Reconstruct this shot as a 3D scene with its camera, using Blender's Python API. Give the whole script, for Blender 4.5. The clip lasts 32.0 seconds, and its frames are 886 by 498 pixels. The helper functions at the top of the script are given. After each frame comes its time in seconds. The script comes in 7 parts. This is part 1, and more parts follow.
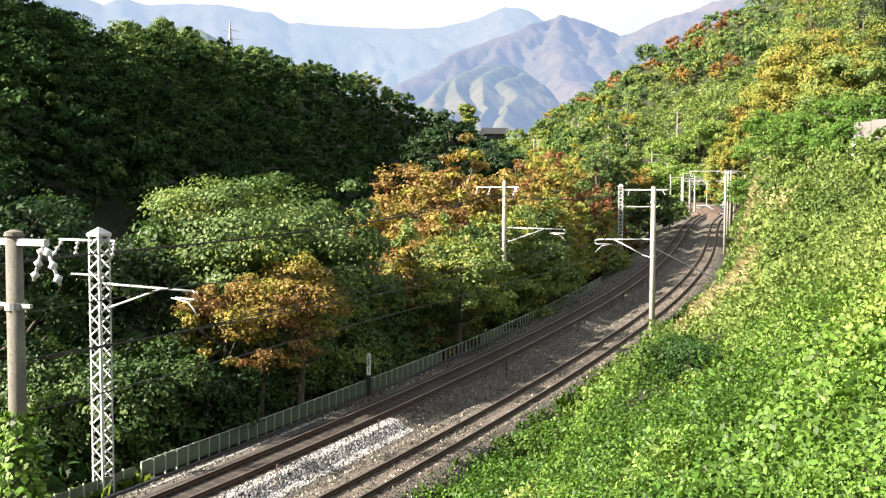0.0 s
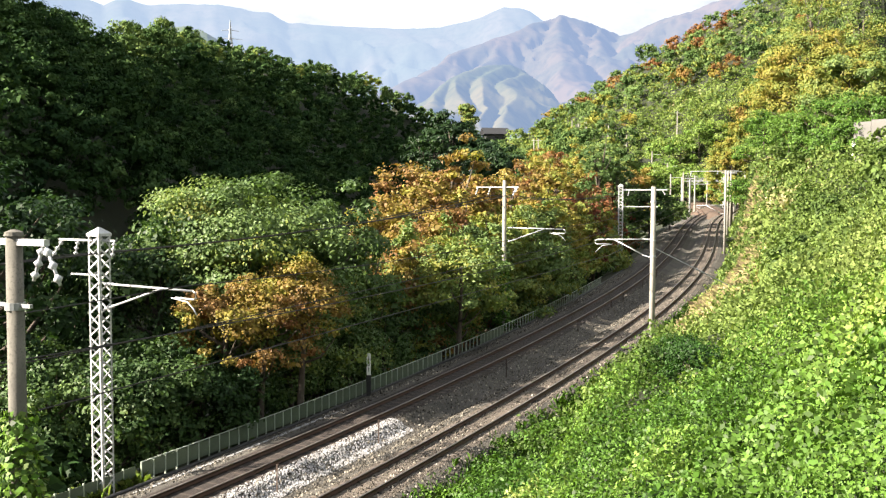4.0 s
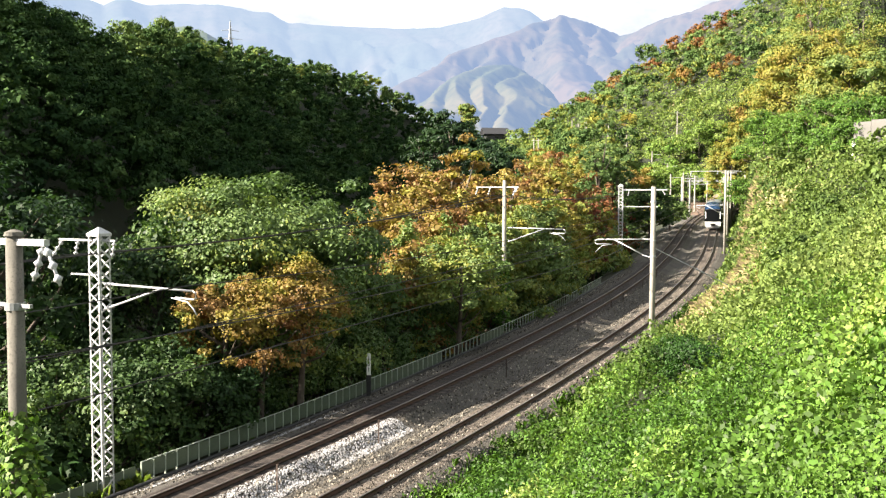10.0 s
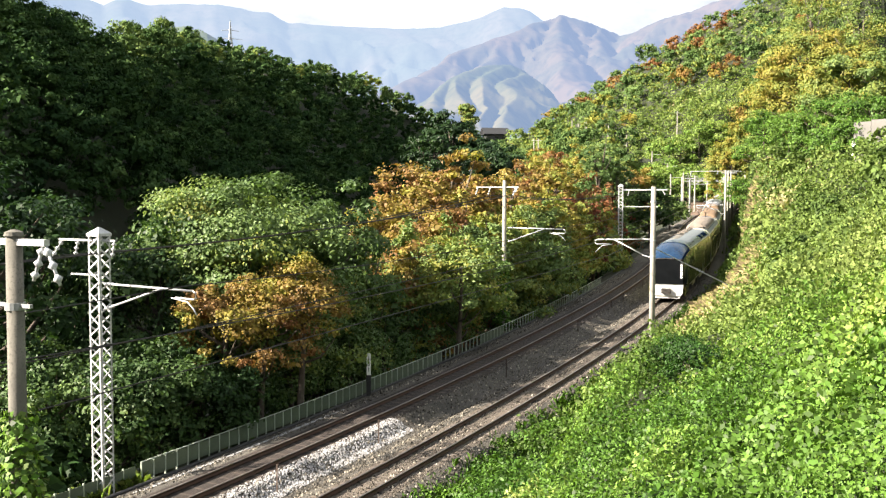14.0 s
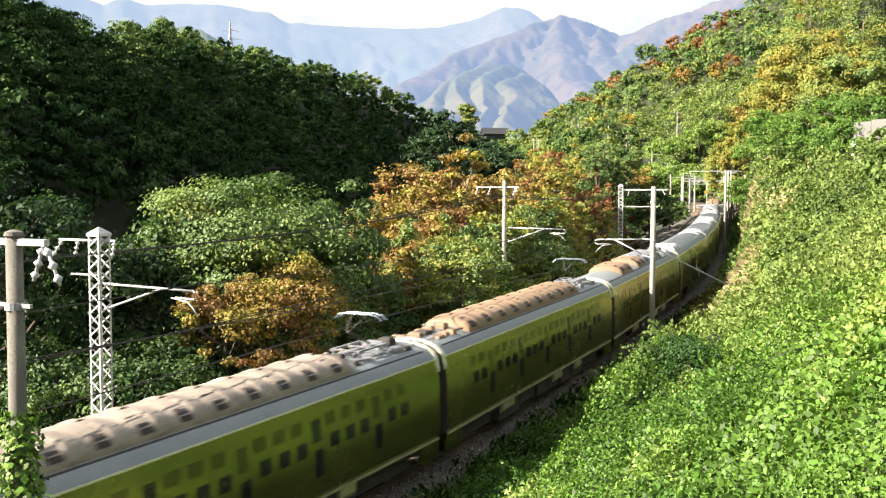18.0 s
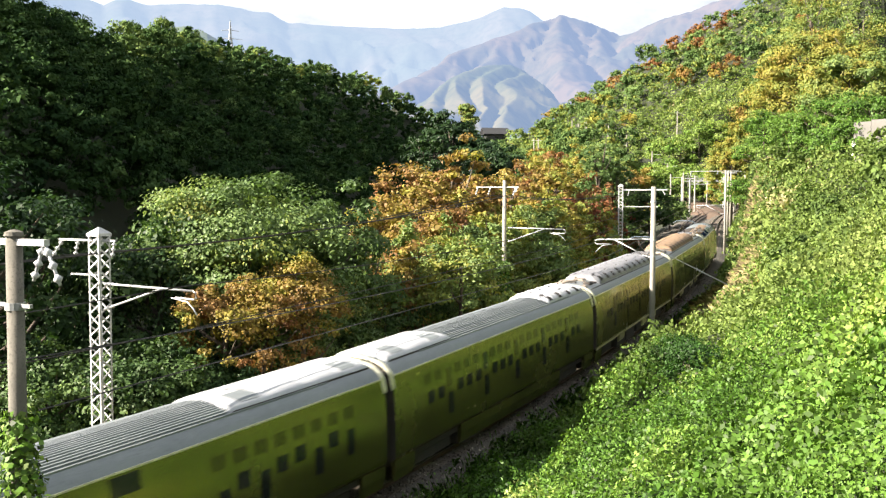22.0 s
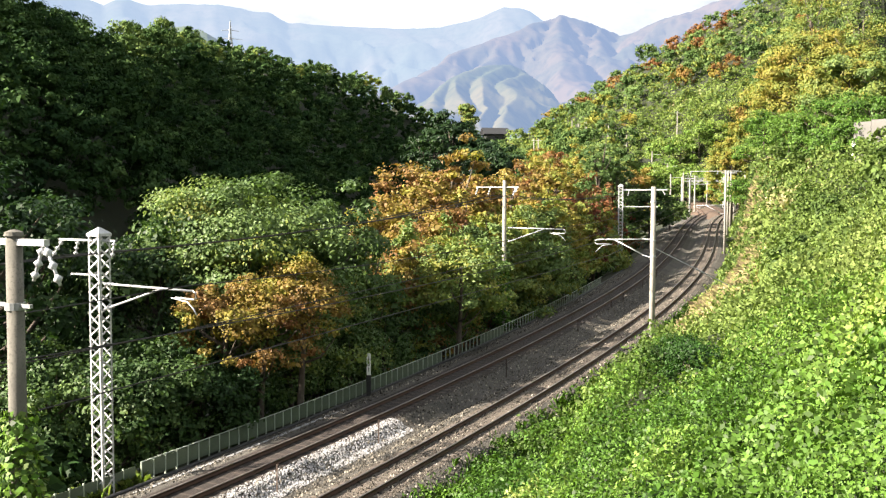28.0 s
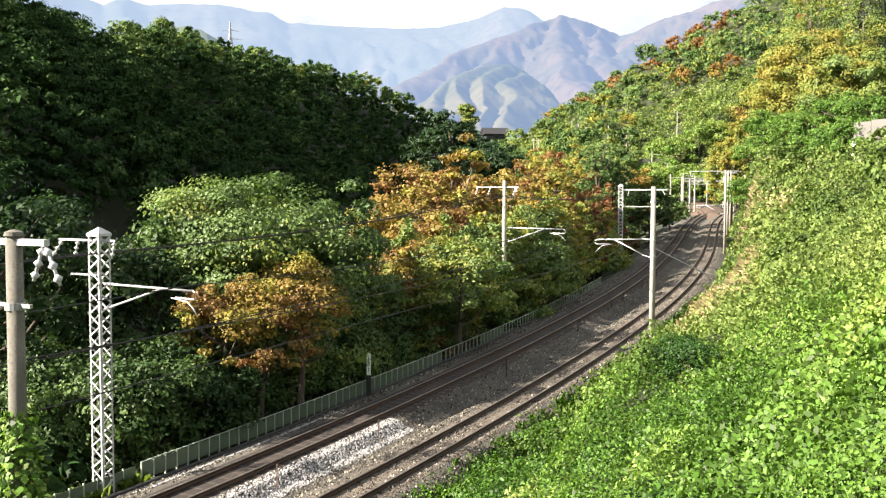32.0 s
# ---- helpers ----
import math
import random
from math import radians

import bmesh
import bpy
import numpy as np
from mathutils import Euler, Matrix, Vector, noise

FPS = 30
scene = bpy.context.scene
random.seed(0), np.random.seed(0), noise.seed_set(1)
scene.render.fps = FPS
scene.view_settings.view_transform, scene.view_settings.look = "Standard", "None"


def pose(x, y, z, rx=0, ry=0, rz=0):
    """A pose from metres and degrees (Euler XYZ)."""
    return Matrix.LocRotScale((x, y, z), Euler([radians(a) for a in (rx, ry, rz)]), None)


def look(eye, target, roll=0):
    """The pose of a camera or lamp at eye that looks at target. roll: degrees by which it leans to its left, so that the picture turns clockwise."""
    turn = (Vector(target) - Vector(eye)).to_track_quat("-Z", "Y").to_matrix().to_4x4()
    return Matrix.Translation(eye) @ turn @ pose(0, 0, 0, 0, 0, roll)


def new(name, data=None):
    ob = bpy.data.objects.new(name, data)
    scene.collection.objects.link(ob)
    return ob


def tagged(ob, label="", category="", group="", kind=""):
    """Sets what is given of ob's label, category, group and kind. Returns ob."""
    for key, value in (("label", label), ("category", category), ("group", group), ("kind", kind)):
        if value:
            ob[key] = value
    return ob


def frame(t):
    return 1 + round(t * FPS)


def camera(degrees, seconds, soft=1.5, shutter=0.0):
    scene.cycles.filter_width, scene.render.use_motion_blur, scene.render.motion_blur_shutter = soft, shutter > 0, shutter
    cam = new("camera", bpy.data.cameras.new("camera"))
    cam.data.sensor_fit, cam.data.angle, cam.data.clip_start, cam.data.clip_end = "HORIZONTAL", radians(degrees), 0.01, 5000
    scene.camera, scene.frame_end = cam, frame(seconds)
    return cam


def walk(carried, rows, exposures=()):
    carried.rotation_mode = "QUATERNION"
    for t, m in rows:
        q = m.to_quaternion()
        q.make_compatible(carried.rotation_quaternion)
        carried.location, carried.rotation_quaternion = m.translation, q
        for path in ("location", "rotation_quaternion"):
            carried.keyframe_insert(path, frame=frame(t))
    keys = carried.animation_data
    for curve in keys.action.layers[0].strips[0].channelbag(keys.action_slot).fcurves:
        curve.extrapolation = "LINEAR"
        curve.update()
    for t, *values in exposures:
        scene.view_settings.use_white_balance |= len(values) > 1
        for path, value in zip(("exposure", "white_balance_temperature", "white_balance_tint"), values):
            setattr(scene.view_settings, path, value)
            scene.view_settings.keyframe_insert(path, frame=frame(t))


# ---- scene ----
cam = camera(49.59, 32.0, soft=1.3, shutter=0.28)
EYE = (0.0, 0.0, 9.394)
STAND = look(EYE, (0.0, 100.0, 9.394 - 5.415), 0.08)
walk(cam, [(0.0, STAND), (32.0, STAND)], [(0.0, 1.96), (32.0, 1.96)])

# ---- sky and sun ----
SUN_AZ, SUN_EL = radians(-103.0), radians(30.5)     # azimuth from +y towards +x
SUN_FROM = Vector((math.sin(SUN_AZ) * math.cos(SUN_EL), math.cos(SUN_AZ) * math.cos(SUN_EL), math.sin(SUN_EL)))
sun = new("sun", bpy.data.lights.new("sun", "SUN"))
sun.data.energy, sun.data.angle, sun.data.color = 5.9, radians(0.6), (1.02, 0.905, 0.765)
sun.matrix_world = look(SUN_FROM * 100, (0, 0, 0))


def make_world():
    w = bpy.data.worlds.new("sky")
    scene.world = w
    w.use_nodes = True
    nt = w.node_tree
    nt.nodes.clear()
    out, bg = nt.nodes.new("ShaderNodeOutputWorld"), nt.nodes.new("ShaderNodeBackground")
    sky = nt.nodes.new("ShaderNodeTexSky")
    sky.sky_type, sky.sun_disc = "NISHITA", False
    sky.sun_elevation, sky.sun_rotation = SUN_EL, SUN_AZ
    sky.air_density, sky.dust_density = 1.0, 1.2
    tc, mp = nt.nodes.new("ShaderNodeTexCoord"), nt.nodes.new("ShaderNodeMapping")
    mp.inputs["Scale"].default_value = (1.0, 1.0, 2.6)
    nz = nt.nodes.new("ShaderNodeTexNoise")
    nz.inputs["Scale"].default_value, nz.inputs["Detail"].default_value, nz.inputs["Roughness"].default_value = 3.4, 7.0, 0.55
    rp = nt.nodes.new("ShaderNodeValToRGB")
    rp.color_ramp.elements[0].position, rp.color_ramp.elements[1].position = 0.34, 0.52
    mix = nt.nodes.new("ShaderNodeMix")
    mix.data_type = "RGBA"
    mix.inputs[7].default_value = (10.2, 10.4, 10.8, 1)
    nt.links.new(tc.outputs["Generated"], mp.inputs["Vector"])
    nt.links.new(mp.outputs[0], nz.inputs["Vector"])
    nt.links.new(nz.outputs["Fac"], rp.inputs["Fac"])
    nt.links.new(rp.outputs["Color"], mix.inputs[0])
    nt.links.new(sky.outputs[0], mix.inputs[6])
    nt.links.new(mix.outputs[2], bg.inputs["Color"])
    bg.inputs["Strength"].default_value = 0.029
    nt.links.new(bg.outputs[0], out.inputs[0])


make_world()


# ---- materials ----
class Mat:
    """A small builder of node materials."""
    def __init__(self, name):
        self.m = bpy.data.materials.new(name)
        self.m.use_nodes = True
        self.nt = self.m.node_tree
        self.b = self.nt.nodes["Principled BSDF"]
        self.out = self.nt.nodes["Material Output"]

    def n(self, kind, **props):
        nd = self.nt.nodes.new(kind)
        for k, v in props.items():
            nd.inputs[k.replace("_", " ")].default_value = v
        return nd

    def link(self, a, b):
        self.nt.links.new(a, b)

    def ramp(self, fac, stops):
        r = self.nt.nodes.new("ShaderNodeValToRGB")
        el = r.color_ramp.elements
        while len(el) < len(stops):
            el.new(0.5)
        for e, (pos, c) in zip(el, stops):
            e.position, e.color = pos, (*c, 1)
        self.link(fac, r.inputs["Fac"])
        return r.outputs["Color"]

    def mix(self, fac, a, b, mode="MIX"):
        x = self.nt.nodes.new("ShaderNodeMix")
        x.data_type, x.blend_type = "RGBA", mode
        for sock, v in ((x.inputs[0], fac), (x.inputs[6], a), (x.inputs[7], b)):
            if isinstance(v, (int, float)):
                sock.default_value = v
            elif isinstance(v, tuple):
                sock.default_value = (*v, 1)
            else:
                self.link(v, sock)
        return x.outputs[2]

    def noise(self, scale, detail=4.0, rough=0.55, coord="Object"):
        tc, nz = self.nt.nodes.new("ShaderNodeTexCoord"), self.n("ShaderNodeTexNoise", Scale=scale, Detail=detail, Roughness=rough)
        self.link(tc.outputs[coord], nz.inputs["Vector"])
        return nz.outputs["Fac"]

    def bump(self, height, strength, dist=0.02):
        b = self.n("ShaderNodeBump", Strength=strength, Distance=dist)
        self.link(height, b.inputs["Height"])
        self.link(b.outputs[0], self.b.inputs["Normal"])


def surface(name, c1, c2, rough=0.7, metal=0.0, scale=3.0, fine=40.0, bump=0.2, c3=None, spec=0.5, bump_dist=0.02):
    """Two tones at a large scale, a third in small specks, fine relief."""
    q = Mat(name)
    big, small = q.noise(scale, 5.0, 0.6), q.noise(fine, 3.0, 0.6)
    col = q.mix(q.ramp(big, [(0.35, (0, 0, 0)), (0.65, (1, 1, 1))]), c1, c2)
    col = q.mix(q.ramp(small, [(0.52, (0, 0, 0)), (0.7, (1, 1, 1))]), col, c3 or tuple(v * 0.75 for v in c1))
    q.link(col, q.b.inputs["Base Color"])
    q.b.inputs["Metallic"].default_value = metal
    q.b.inputs["Specular IOR Level"].default_value = spec
    r = q.ramp(big, [(0.3, (max(rough - 0.08, 0.02),) * 3), (0.7, (min(rough + 0.1, 1),) * 3)])
    q.link(r, q.b.inputs["Roughness"])
    if bump:
        q.bump(small, bump, bump_dist)
    return q.m


def foliage(name, stops, trans=0.35, vary=0.5, rough=0.5, gloss=0.25, patch=0.0):
    """Leaves: colour by the plant's tint attribute, each leaf a little different, light passing through."""
    q = Mat(name)
    at = q.nt.nodes.new("ShaderNodeAttribute")
    at.attribute_name = "tint"
    geo = q.nt.nodes.new("ShaderNodeNewGeometry")
    ad = q.nt.nodes.new("ShaderNodeMath")
    ad.operation = "MULTIPLY_ADD"
    ad.inputs[1].default_value, ad.inputs[2].default_value = 0.07, -0.035
    q.link(geo.outputs["Random Per Island"], ad.inputs[0])
    sm = q.nt.nodes.new("ShaderNodeMath")
    sm.operation = "ADD"
    q.link(at.outputs["Fac"], sm.inputs[0])
    q.link(ad.outputs[0], sm.inputs[1])
    col = q.ramp(sm.outputs[0], stops)
    wn = q.nt.nodes.new("ShaderNodeTexWhiteNoise")
    wn.noise_dimensions = "1D"
    q.link(geo.outputs["Random Per Island"], wn.inputs["W"])
    val = q.ramp(wn.outputs["Value"], [(0.0, (1 - vary,) * 3), (1.0, (1 + vary * 0.6,) * 3)])
    col = q.mix(1.0, col, val, "MULTIPLY")
    q.link(col, q.b.inputs["Base Color"])
    q.b.inputs["Roughness"].default_value = rough
    q.b.inputs["Specular IOR Level"].default_value = gloss
    tr = q.nt.nodes.new("ShaderNodeBsdfTranslucent")
    warm = q.mix(1.0, col, (1.3, 1.4, 0.65), "MULTIPLY")
    q.link(warm, tr.inputs["Color"])
    ms = q.nt.nodes.new("ShaderNodeMixShader")
    ms.inputs[0].default_value = trans
    q.link(q.b.outputs[0], ms.inputs[1])
    q.link(tr.outputs[0], ms.inputs[2])
    q.link(ms.outputs[0], q.out.inputs["Surface"])
    return q.m


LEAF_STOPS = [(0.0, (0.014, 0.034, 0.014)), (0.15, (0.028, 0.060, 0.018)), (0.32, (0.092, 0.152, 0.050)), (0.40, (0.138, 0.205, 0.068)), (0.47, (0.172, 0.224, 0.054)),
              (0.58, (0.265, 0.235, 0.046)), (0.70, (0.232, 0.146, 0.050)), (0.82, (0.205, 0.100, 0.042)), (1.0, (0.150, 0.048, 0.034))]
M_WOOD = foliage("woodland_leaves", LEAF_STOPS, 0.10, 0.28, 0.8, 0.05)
M_LEAF = foliage("leaves", LEAF_STOPS, 0.22, 0.34, 0.5, 0.16)
M_VINE = foliage("vine_leaves", [(0.0, (0.020, 0.055, 0.010)), (0.35, (0.046, 0.110, 0.016)), (0.7, (0.108, 0.202, 0.032)), (0.9, (0.23, 0.31, 0.072)), (1.0, (0.46, 0.37, 0.21))],
                 0.26, 0.72, 0.5, 0.20)
M_WEED = foliage("weed_leaves", [(0.0, (0.024, 0.048, 0.014)), (0.35, (0.072, 0.118, 0.032)), (0.7, (0.145, 0.208, 0.050)), (0.9, (0.225, 0.275, 0.085)), (1.0, (0.40, 0.33, 0.20))], 0.22, 0.5, 0.6, 0.12)
M_BARK = surface("bark", (0.06, 0.045, 0.035), (0.12, 0.10, 0.08), 0.9, 0, 4, 30, 0.6)
# deep shade of the gaps between leaves is put into this near-black
M_EARTH = surface("dark_gap_earth", (0.014, 0.020, 0.008), (0.026, 0.032, 0.012), 0.95, 0, 0.5, 6, 0.5, (0.010, 0.013, 0.006), bump_dist=0.1)
M_BALLAST = surface("ballast", (0.050, 0.046, 0.039), (0.105, 0.096, 0.080), 0.95, 0, 0.6, 16, 1.0, (0.024, 0.021, 0.018), bump_dist=0.08)
# far track's dark brown, with the trees' shade put into the colour
M_TRACKBED = surface("shade_brown_ballast", (0.022, 0.016, 0.013), (0.042, 0.031, 0.025), 0.95, 0, 0.7, 20, 1.0, (0.014, 0.012, 0.011), bump_dist=0.08)
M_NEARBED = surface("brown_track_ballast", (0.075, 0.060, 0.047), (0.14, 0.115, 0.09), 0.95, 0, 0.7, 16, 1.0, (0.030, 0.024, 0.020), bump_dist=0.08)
M_STONE = foliage("crushed_stone", [(0.0, (0.026, 0.023, 0.019)), (0.5, (0.13, 0.117, 0.094)), (1.0, (0.34, 0.31, 0.26))], 0.0, 0.75, 0.95, 0.1)
M_PALESTONE = surface("fresh_crushed_stone", (0.27, 0.27, 0.275), (0.45, 0.45, 0.455), 0.9, 0, 1.6, 12, 0.3, (0.18, 0.18, 0.18))
M_RAILSIDE = surface("rusty_rail_steel", (0.05, 0.026, 0.018), (0.085, 0.045, 0.028), 0.75, 0.2, 3, 50, 0.3)
M_RAILTOP = surface("worn_rail_head", (0.22, 0.19, 0.17), (0.30, 0.27, 0.25), 0.45, 0.8, 3, 50, 0.1)
# far track's sleepers, darkened like their ballast for the tree shade
M_SHADESLEEPER = surface("shade_brown_sleeper", (0.045, 0.034, 0.028), (0.075, 0.058, 0.047), 0.9, 0, 2, 30, 0.3)
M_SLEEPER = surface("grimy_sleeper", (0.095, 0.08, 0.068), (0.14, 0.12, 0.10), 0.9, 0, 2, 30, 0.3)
M_CONC = surface("weathered_concrete", (0.27, 0.255, 0.22), (0.35, 0.33, 0.295), 0.85, 0, 1.2, 25, 0.25)
# darker grey-brown than the other concrete
M_DARKCONC = surface("dark_grey_concrete", (0.10, 0.095, 0.08), (0.17, 0.16, 0.135), 0.9, 0, 1.2, 25, 0.3)
M_GALV = surface("galvanised_steel", (0.42, 0.43, 0.44), (0.54, 0.55, 0.55), 0.5, 0.2, 2.5, 40, 0.1)
M_FARSTEEL = surface("dull_grey_steel", (0.24, 0.25, 0.25), (0.32, 0.33, 0.33), 0.6, 0.1, 2.5, 40, 0.1)
M_WIRE = surface("dark_cable", (0.03, 0.03, 0.03), (0.05, 0.045, 0.04), 0.6, 0.3, 5, 50, 0)
M_PORC = surface("white_porcelain", (0.44, 0.45, 0.47), (0.55, 0.56, 0.58), 0.3, 0, 5, 50, 0)
M_FENCE = surface("pale_green_fence_paint", (0.066, 0.092, 0.058), (0.10, 0.126, 0.087), 0.6, 0, 2, 30, 0.1)
M_FENCEPOST = surface("fence_post_paint", (0.30, 0.36, 0.29), (0.40, 0.44, 0.37), 0.6, 0, 2, 30, 0.1)
M_WHITE = surface("white_paint", (0.74, 0.74, 0.72), (0.82, 0.82, 0.80), 0.5, 0, 3, 40, 0.05)
M_BLACK = surface("black_paint", (0.015, 0.015, 0.016), (0.025, 0.025, 0.025), 0.5, 0, 3, 40, 0.05)
M_RUSTPOST = surface("rusty_stake", (0.04, 0.028, 0.022), (0.07, 0.05, 0.04), 0.9, 0, 3, 40, 0.3)


# ---- mesh helpers ----
def part(name, bm, material, parent=None, label="", smooth=False):
    """Links a bmesh as one mesh object, under a thing or part if one is given."""
    me = bpy.data.meshes.new(name)
    bm.to_mesh(me)
    bm.free()
    if smooth:
        me.shade_smooth()
    me.materials.append(material)
    ob = new(name, me)
    if parent:
        ob.parent = parent
    if label:
        ob["label"] = label
    return ob


def thing(name, m, label, category, group="", kind=""):
    ob = new(name)
    ob.matrix_basis = m
    return tagged(ob, label, category, group, kind)


def raw(name, verts, faces, material, tint=None, parent=None, smooth=False):
    """A mesh from arrays: faces is an (n, 3) or (n, 4) array."""
    me = bpy.data.meshes.new(name)
    verts, faces = np.asarray(verts, np.float32), np.asarray(faces, np.int32)
    k = faces.shape[1]
    me.vertices.add(len(verts))
    me.vertices.foreach_set("co", verts.ravel())
    me.loops.add(faces.size)
    me.loops.foreach_set("vertex_index", faces.ravel())
    me.polygons.add(len(faces))
    me.polygons.foreach_set("loop_start", np.arange(0, faces.size, k, dtype=np.int32))
    me.polygons.foreach_set("loop_total", np.full(len(faces), k, np.int32))
    me.update(calc_edges=True)
    if smooth:
        me.shade_smooth()
    if tint is not None:
        me.attributes.new("tint", "FLOAT", "POINT").data.foreach_set("value", np.asarray(tint, np.float32))
    me.materials.append(material)
    ob = new(name, me)
    if parent:
        ob.parent = parent
    return ob


def box(bm, x0, x1, y0, y1, z0, z1, m=None):
    vs = [bm.verts.new((x, y, z)) for x in (x0, x1) for y in (y0, y1) for z in (z0, z1)]
    for f in ((0, 1, 3, 2), (4, 6, 7, 5), (0, 4, 5, 1), (2, 3, 7, 6), (0, 2, 6, 4), (1, 5, 7, 3)):
        bm.faces.new([vs[i] for i in f])
    if m:
        for v in vs:
            v.co = m @ v.co
    return vs


def tube(bm, pts, radii, sides=8, cap=True):
    """A tube through points with a radius at each."""
    pts = [Vector(p) for p in pts]
    if not hasattr(radii, "__len__"):
        radii = [radii] * len(pts)
    rings = []
    for i, p in enumerate(pts):
        d = (pts[min(i + 1, len(pts) - 1)] - pts[max(i - 1, 0)]).normalized()
        a = d.orthogonal().normalized() if abs(d.z) < 0.99 else Vector((1, 0, 0))
        if abs(d.z) < 0.99:
            a = d.cross(Vector((0, 0, 1))).normalized()
        b = d.cross(a).normalized()
        rings.append([bm.verts.new(p + (a * math.cos(t) + b * math.sin(t)) * radii[i]) for t in (2 * math.pi * j / sides for j in range(sides))])
    for r0, r1 in zip(rings, rings[1:]):
        for j in range(sides):
            bm.faces.new((r0[j], r0[(j + 1) % sides], r1[(j + 1) % sides], r1[j]))
    if cap:
        bm.faces.new(rings[0][::-1])
        bm.faces.new(rings[-1])


def smoothstep(x, a, b):
    t = np.clip((np.asarray(x, float) - a) / (b - a), 0, 1)
    return t * t * (3 - 2 * t)


# ---- the line of the railway ----
S = np.arange(-420.0, 640.0, 0.5)


def bend(s):
    c = np.clip(s, -20, 190)
    th = 0.498896 - 0.00218 * c - 0.001232 * c ** 2 / 200 + 0.00477 * c ** 3 / 6e4
    return th + np.clip(s - 190, 0, 150) * 0.0042


TH = bend(S)
_mid = (TH[1:] + TH[:-1]) / 2
TX, TY = np.concatenate([[0], np.cumsum(np.sin(_mid) * 0.5)]), np.concatenate([[0], np.cumsum(np.cos(_mid) * 0.5)])
_o = int(np.argmin(abs(S)))
TX, TY = TX - TX[_o] - 5.3077, TY - TY[_o] + 25.3483
_c = np.clip(S, -20, 200)
TZ = 0.02737 * _c + 0.275228 * _c ** 2 / 1e4 + np.where(S < -20, (S + 20) * 0.02737, 0) + np.where(S > 200, (S - 200) * 0.036, 0)


def rail_at(s):
    return np.interp(s, S, TX), np.interp(s, S, TY), np.interp(s, S, TZ), np.interp(s, S, TH)


def spot(s, d=0.0, z=0.0):
    """A point s metres along the near track, d to its right, z above its rails."""
    x, y, h, th = rail_at(s)
    return Vector((x + d * math.cos(th), y - d * math.sin(th), h + z))


def stand(s, d=0.0, z=0.0, turn=0.0):
    """A pose there: x across the track to the right, y along it."""
    return Matrix.Translation(spot(s, d, z)) @ Matrix.Rotation(-float(rail_at(s)[3]) + radians(turn), 4, "Z")


def far_d(s):
    return -(4.7545 - 0.15355 * s / 100)


def sweep(name, profile, s0, s1, step, material, shift=None, parent=None, closed=True, z=0.0):
    """A profile of (d, z) pulled along the track."""
    ss = np.arange(s0, s1 + 1e-6, step)
    x, y, h, th = rail_at(ss)
    pr = np.array(profile, float)
    off = shift(ss) if shift else np.zeros_like(ss)
    d = off[:, None] + pr[None, :, 0]
    v = np.stack([x[:, None] + d * np.cos(th)[:, None], y[:, None] - d * np.sin(th)[:, None], h[:, None] + pr[None, :, 1] + z], 2)
    n, k = len(ss), len(pr)
    f = []
    for j in range(k if closed else k - 1):
        a, b = np.arange(n - 1) * k + j, np.arange(n - 1) * k + (j + 1) % k
        f.append(np.stack([a, a + k, b + k, b], 1))
    return raw(name, v.reshape(-1, 3), np.concatenate(f), material, parent=parent)


# ---- the lie of the land ----
_near = slice(0, len(S), 8)


def track_coords(x, y):
    """Along, across and rail height of the nearest point of the line."""
    x, y = np.atleast_1d(x).astype(float), np.atleast_1d(y).astype(float)
    s, d = np.empty(x.size), np.empty(x.size)
    xf, yf = x.ravel(), y.ravel()
    px, py, ps, pt = TX[_near], TY[_near], S[_near], TH[_near]
    for i in range(0, x.size, 4000):
        dx, dy = xf[i:i + 4000, None] - px, yf[i:i + 4000, None] - py
        j = np.argmin(dx * dx + dy * dy, 1)
        k = np.arange(len(j))
        dx, dy, t = dx[k, j], dy[k, j], pt[j]
        s[i:i + 4000] = ps[j] + dx * np.sin(t) + dy * np.cos(t)
        d[i:i + 4000] = dx * np.cos(t) - dy * np.sin(t)
    return s.reshape(x.shape), d.reshape(x.shape), np.interp(s, S, TZ).reshape(x.shape)


def waves(x, y, scale, seed=0.0):
    """Cheap smooth unevenness, about -1 to 1."""
    a = np.sin(x / scale * 1.7 + seed) * np.cos(y / scale * 1.3 - seed * 2.1)
    b = np.sin((x * 0.8 + y * 0.6) / scale * 3.1 + seed * 3.7) * np.cos((y * 0.8 - x * 0.6) / scale * 2.7 + seed)
    c = np.sin((x * 0.3 - y * 0.95) / scale * 6.3 + seed * 1.9) * np.cos((x * 0.95 + y * 0.3) / scale * 5.9 - seed)
    return a * 0.55 + b * 0.3 + c * 0.15


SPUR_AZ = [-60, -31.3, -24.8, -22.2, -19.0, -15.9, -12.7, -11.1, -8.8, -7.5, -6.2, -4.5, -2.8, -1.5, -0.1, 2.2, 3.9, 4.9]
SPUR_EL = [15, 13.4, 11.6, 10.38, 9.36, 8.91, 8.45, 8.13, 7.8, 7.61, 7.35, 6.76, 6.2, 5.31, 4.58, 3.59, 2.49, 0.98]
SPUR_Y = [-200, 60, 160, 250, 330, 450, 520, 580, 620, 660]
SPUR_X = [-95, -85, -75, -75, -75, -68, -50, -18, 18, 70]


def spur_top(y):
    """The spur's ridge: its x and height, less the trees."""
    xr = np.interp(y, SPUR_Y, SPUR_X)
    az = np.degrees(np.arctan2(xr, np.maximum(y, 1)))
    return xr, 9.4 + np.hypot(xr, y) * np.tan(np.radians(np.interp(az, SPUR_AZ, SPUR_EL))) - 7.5


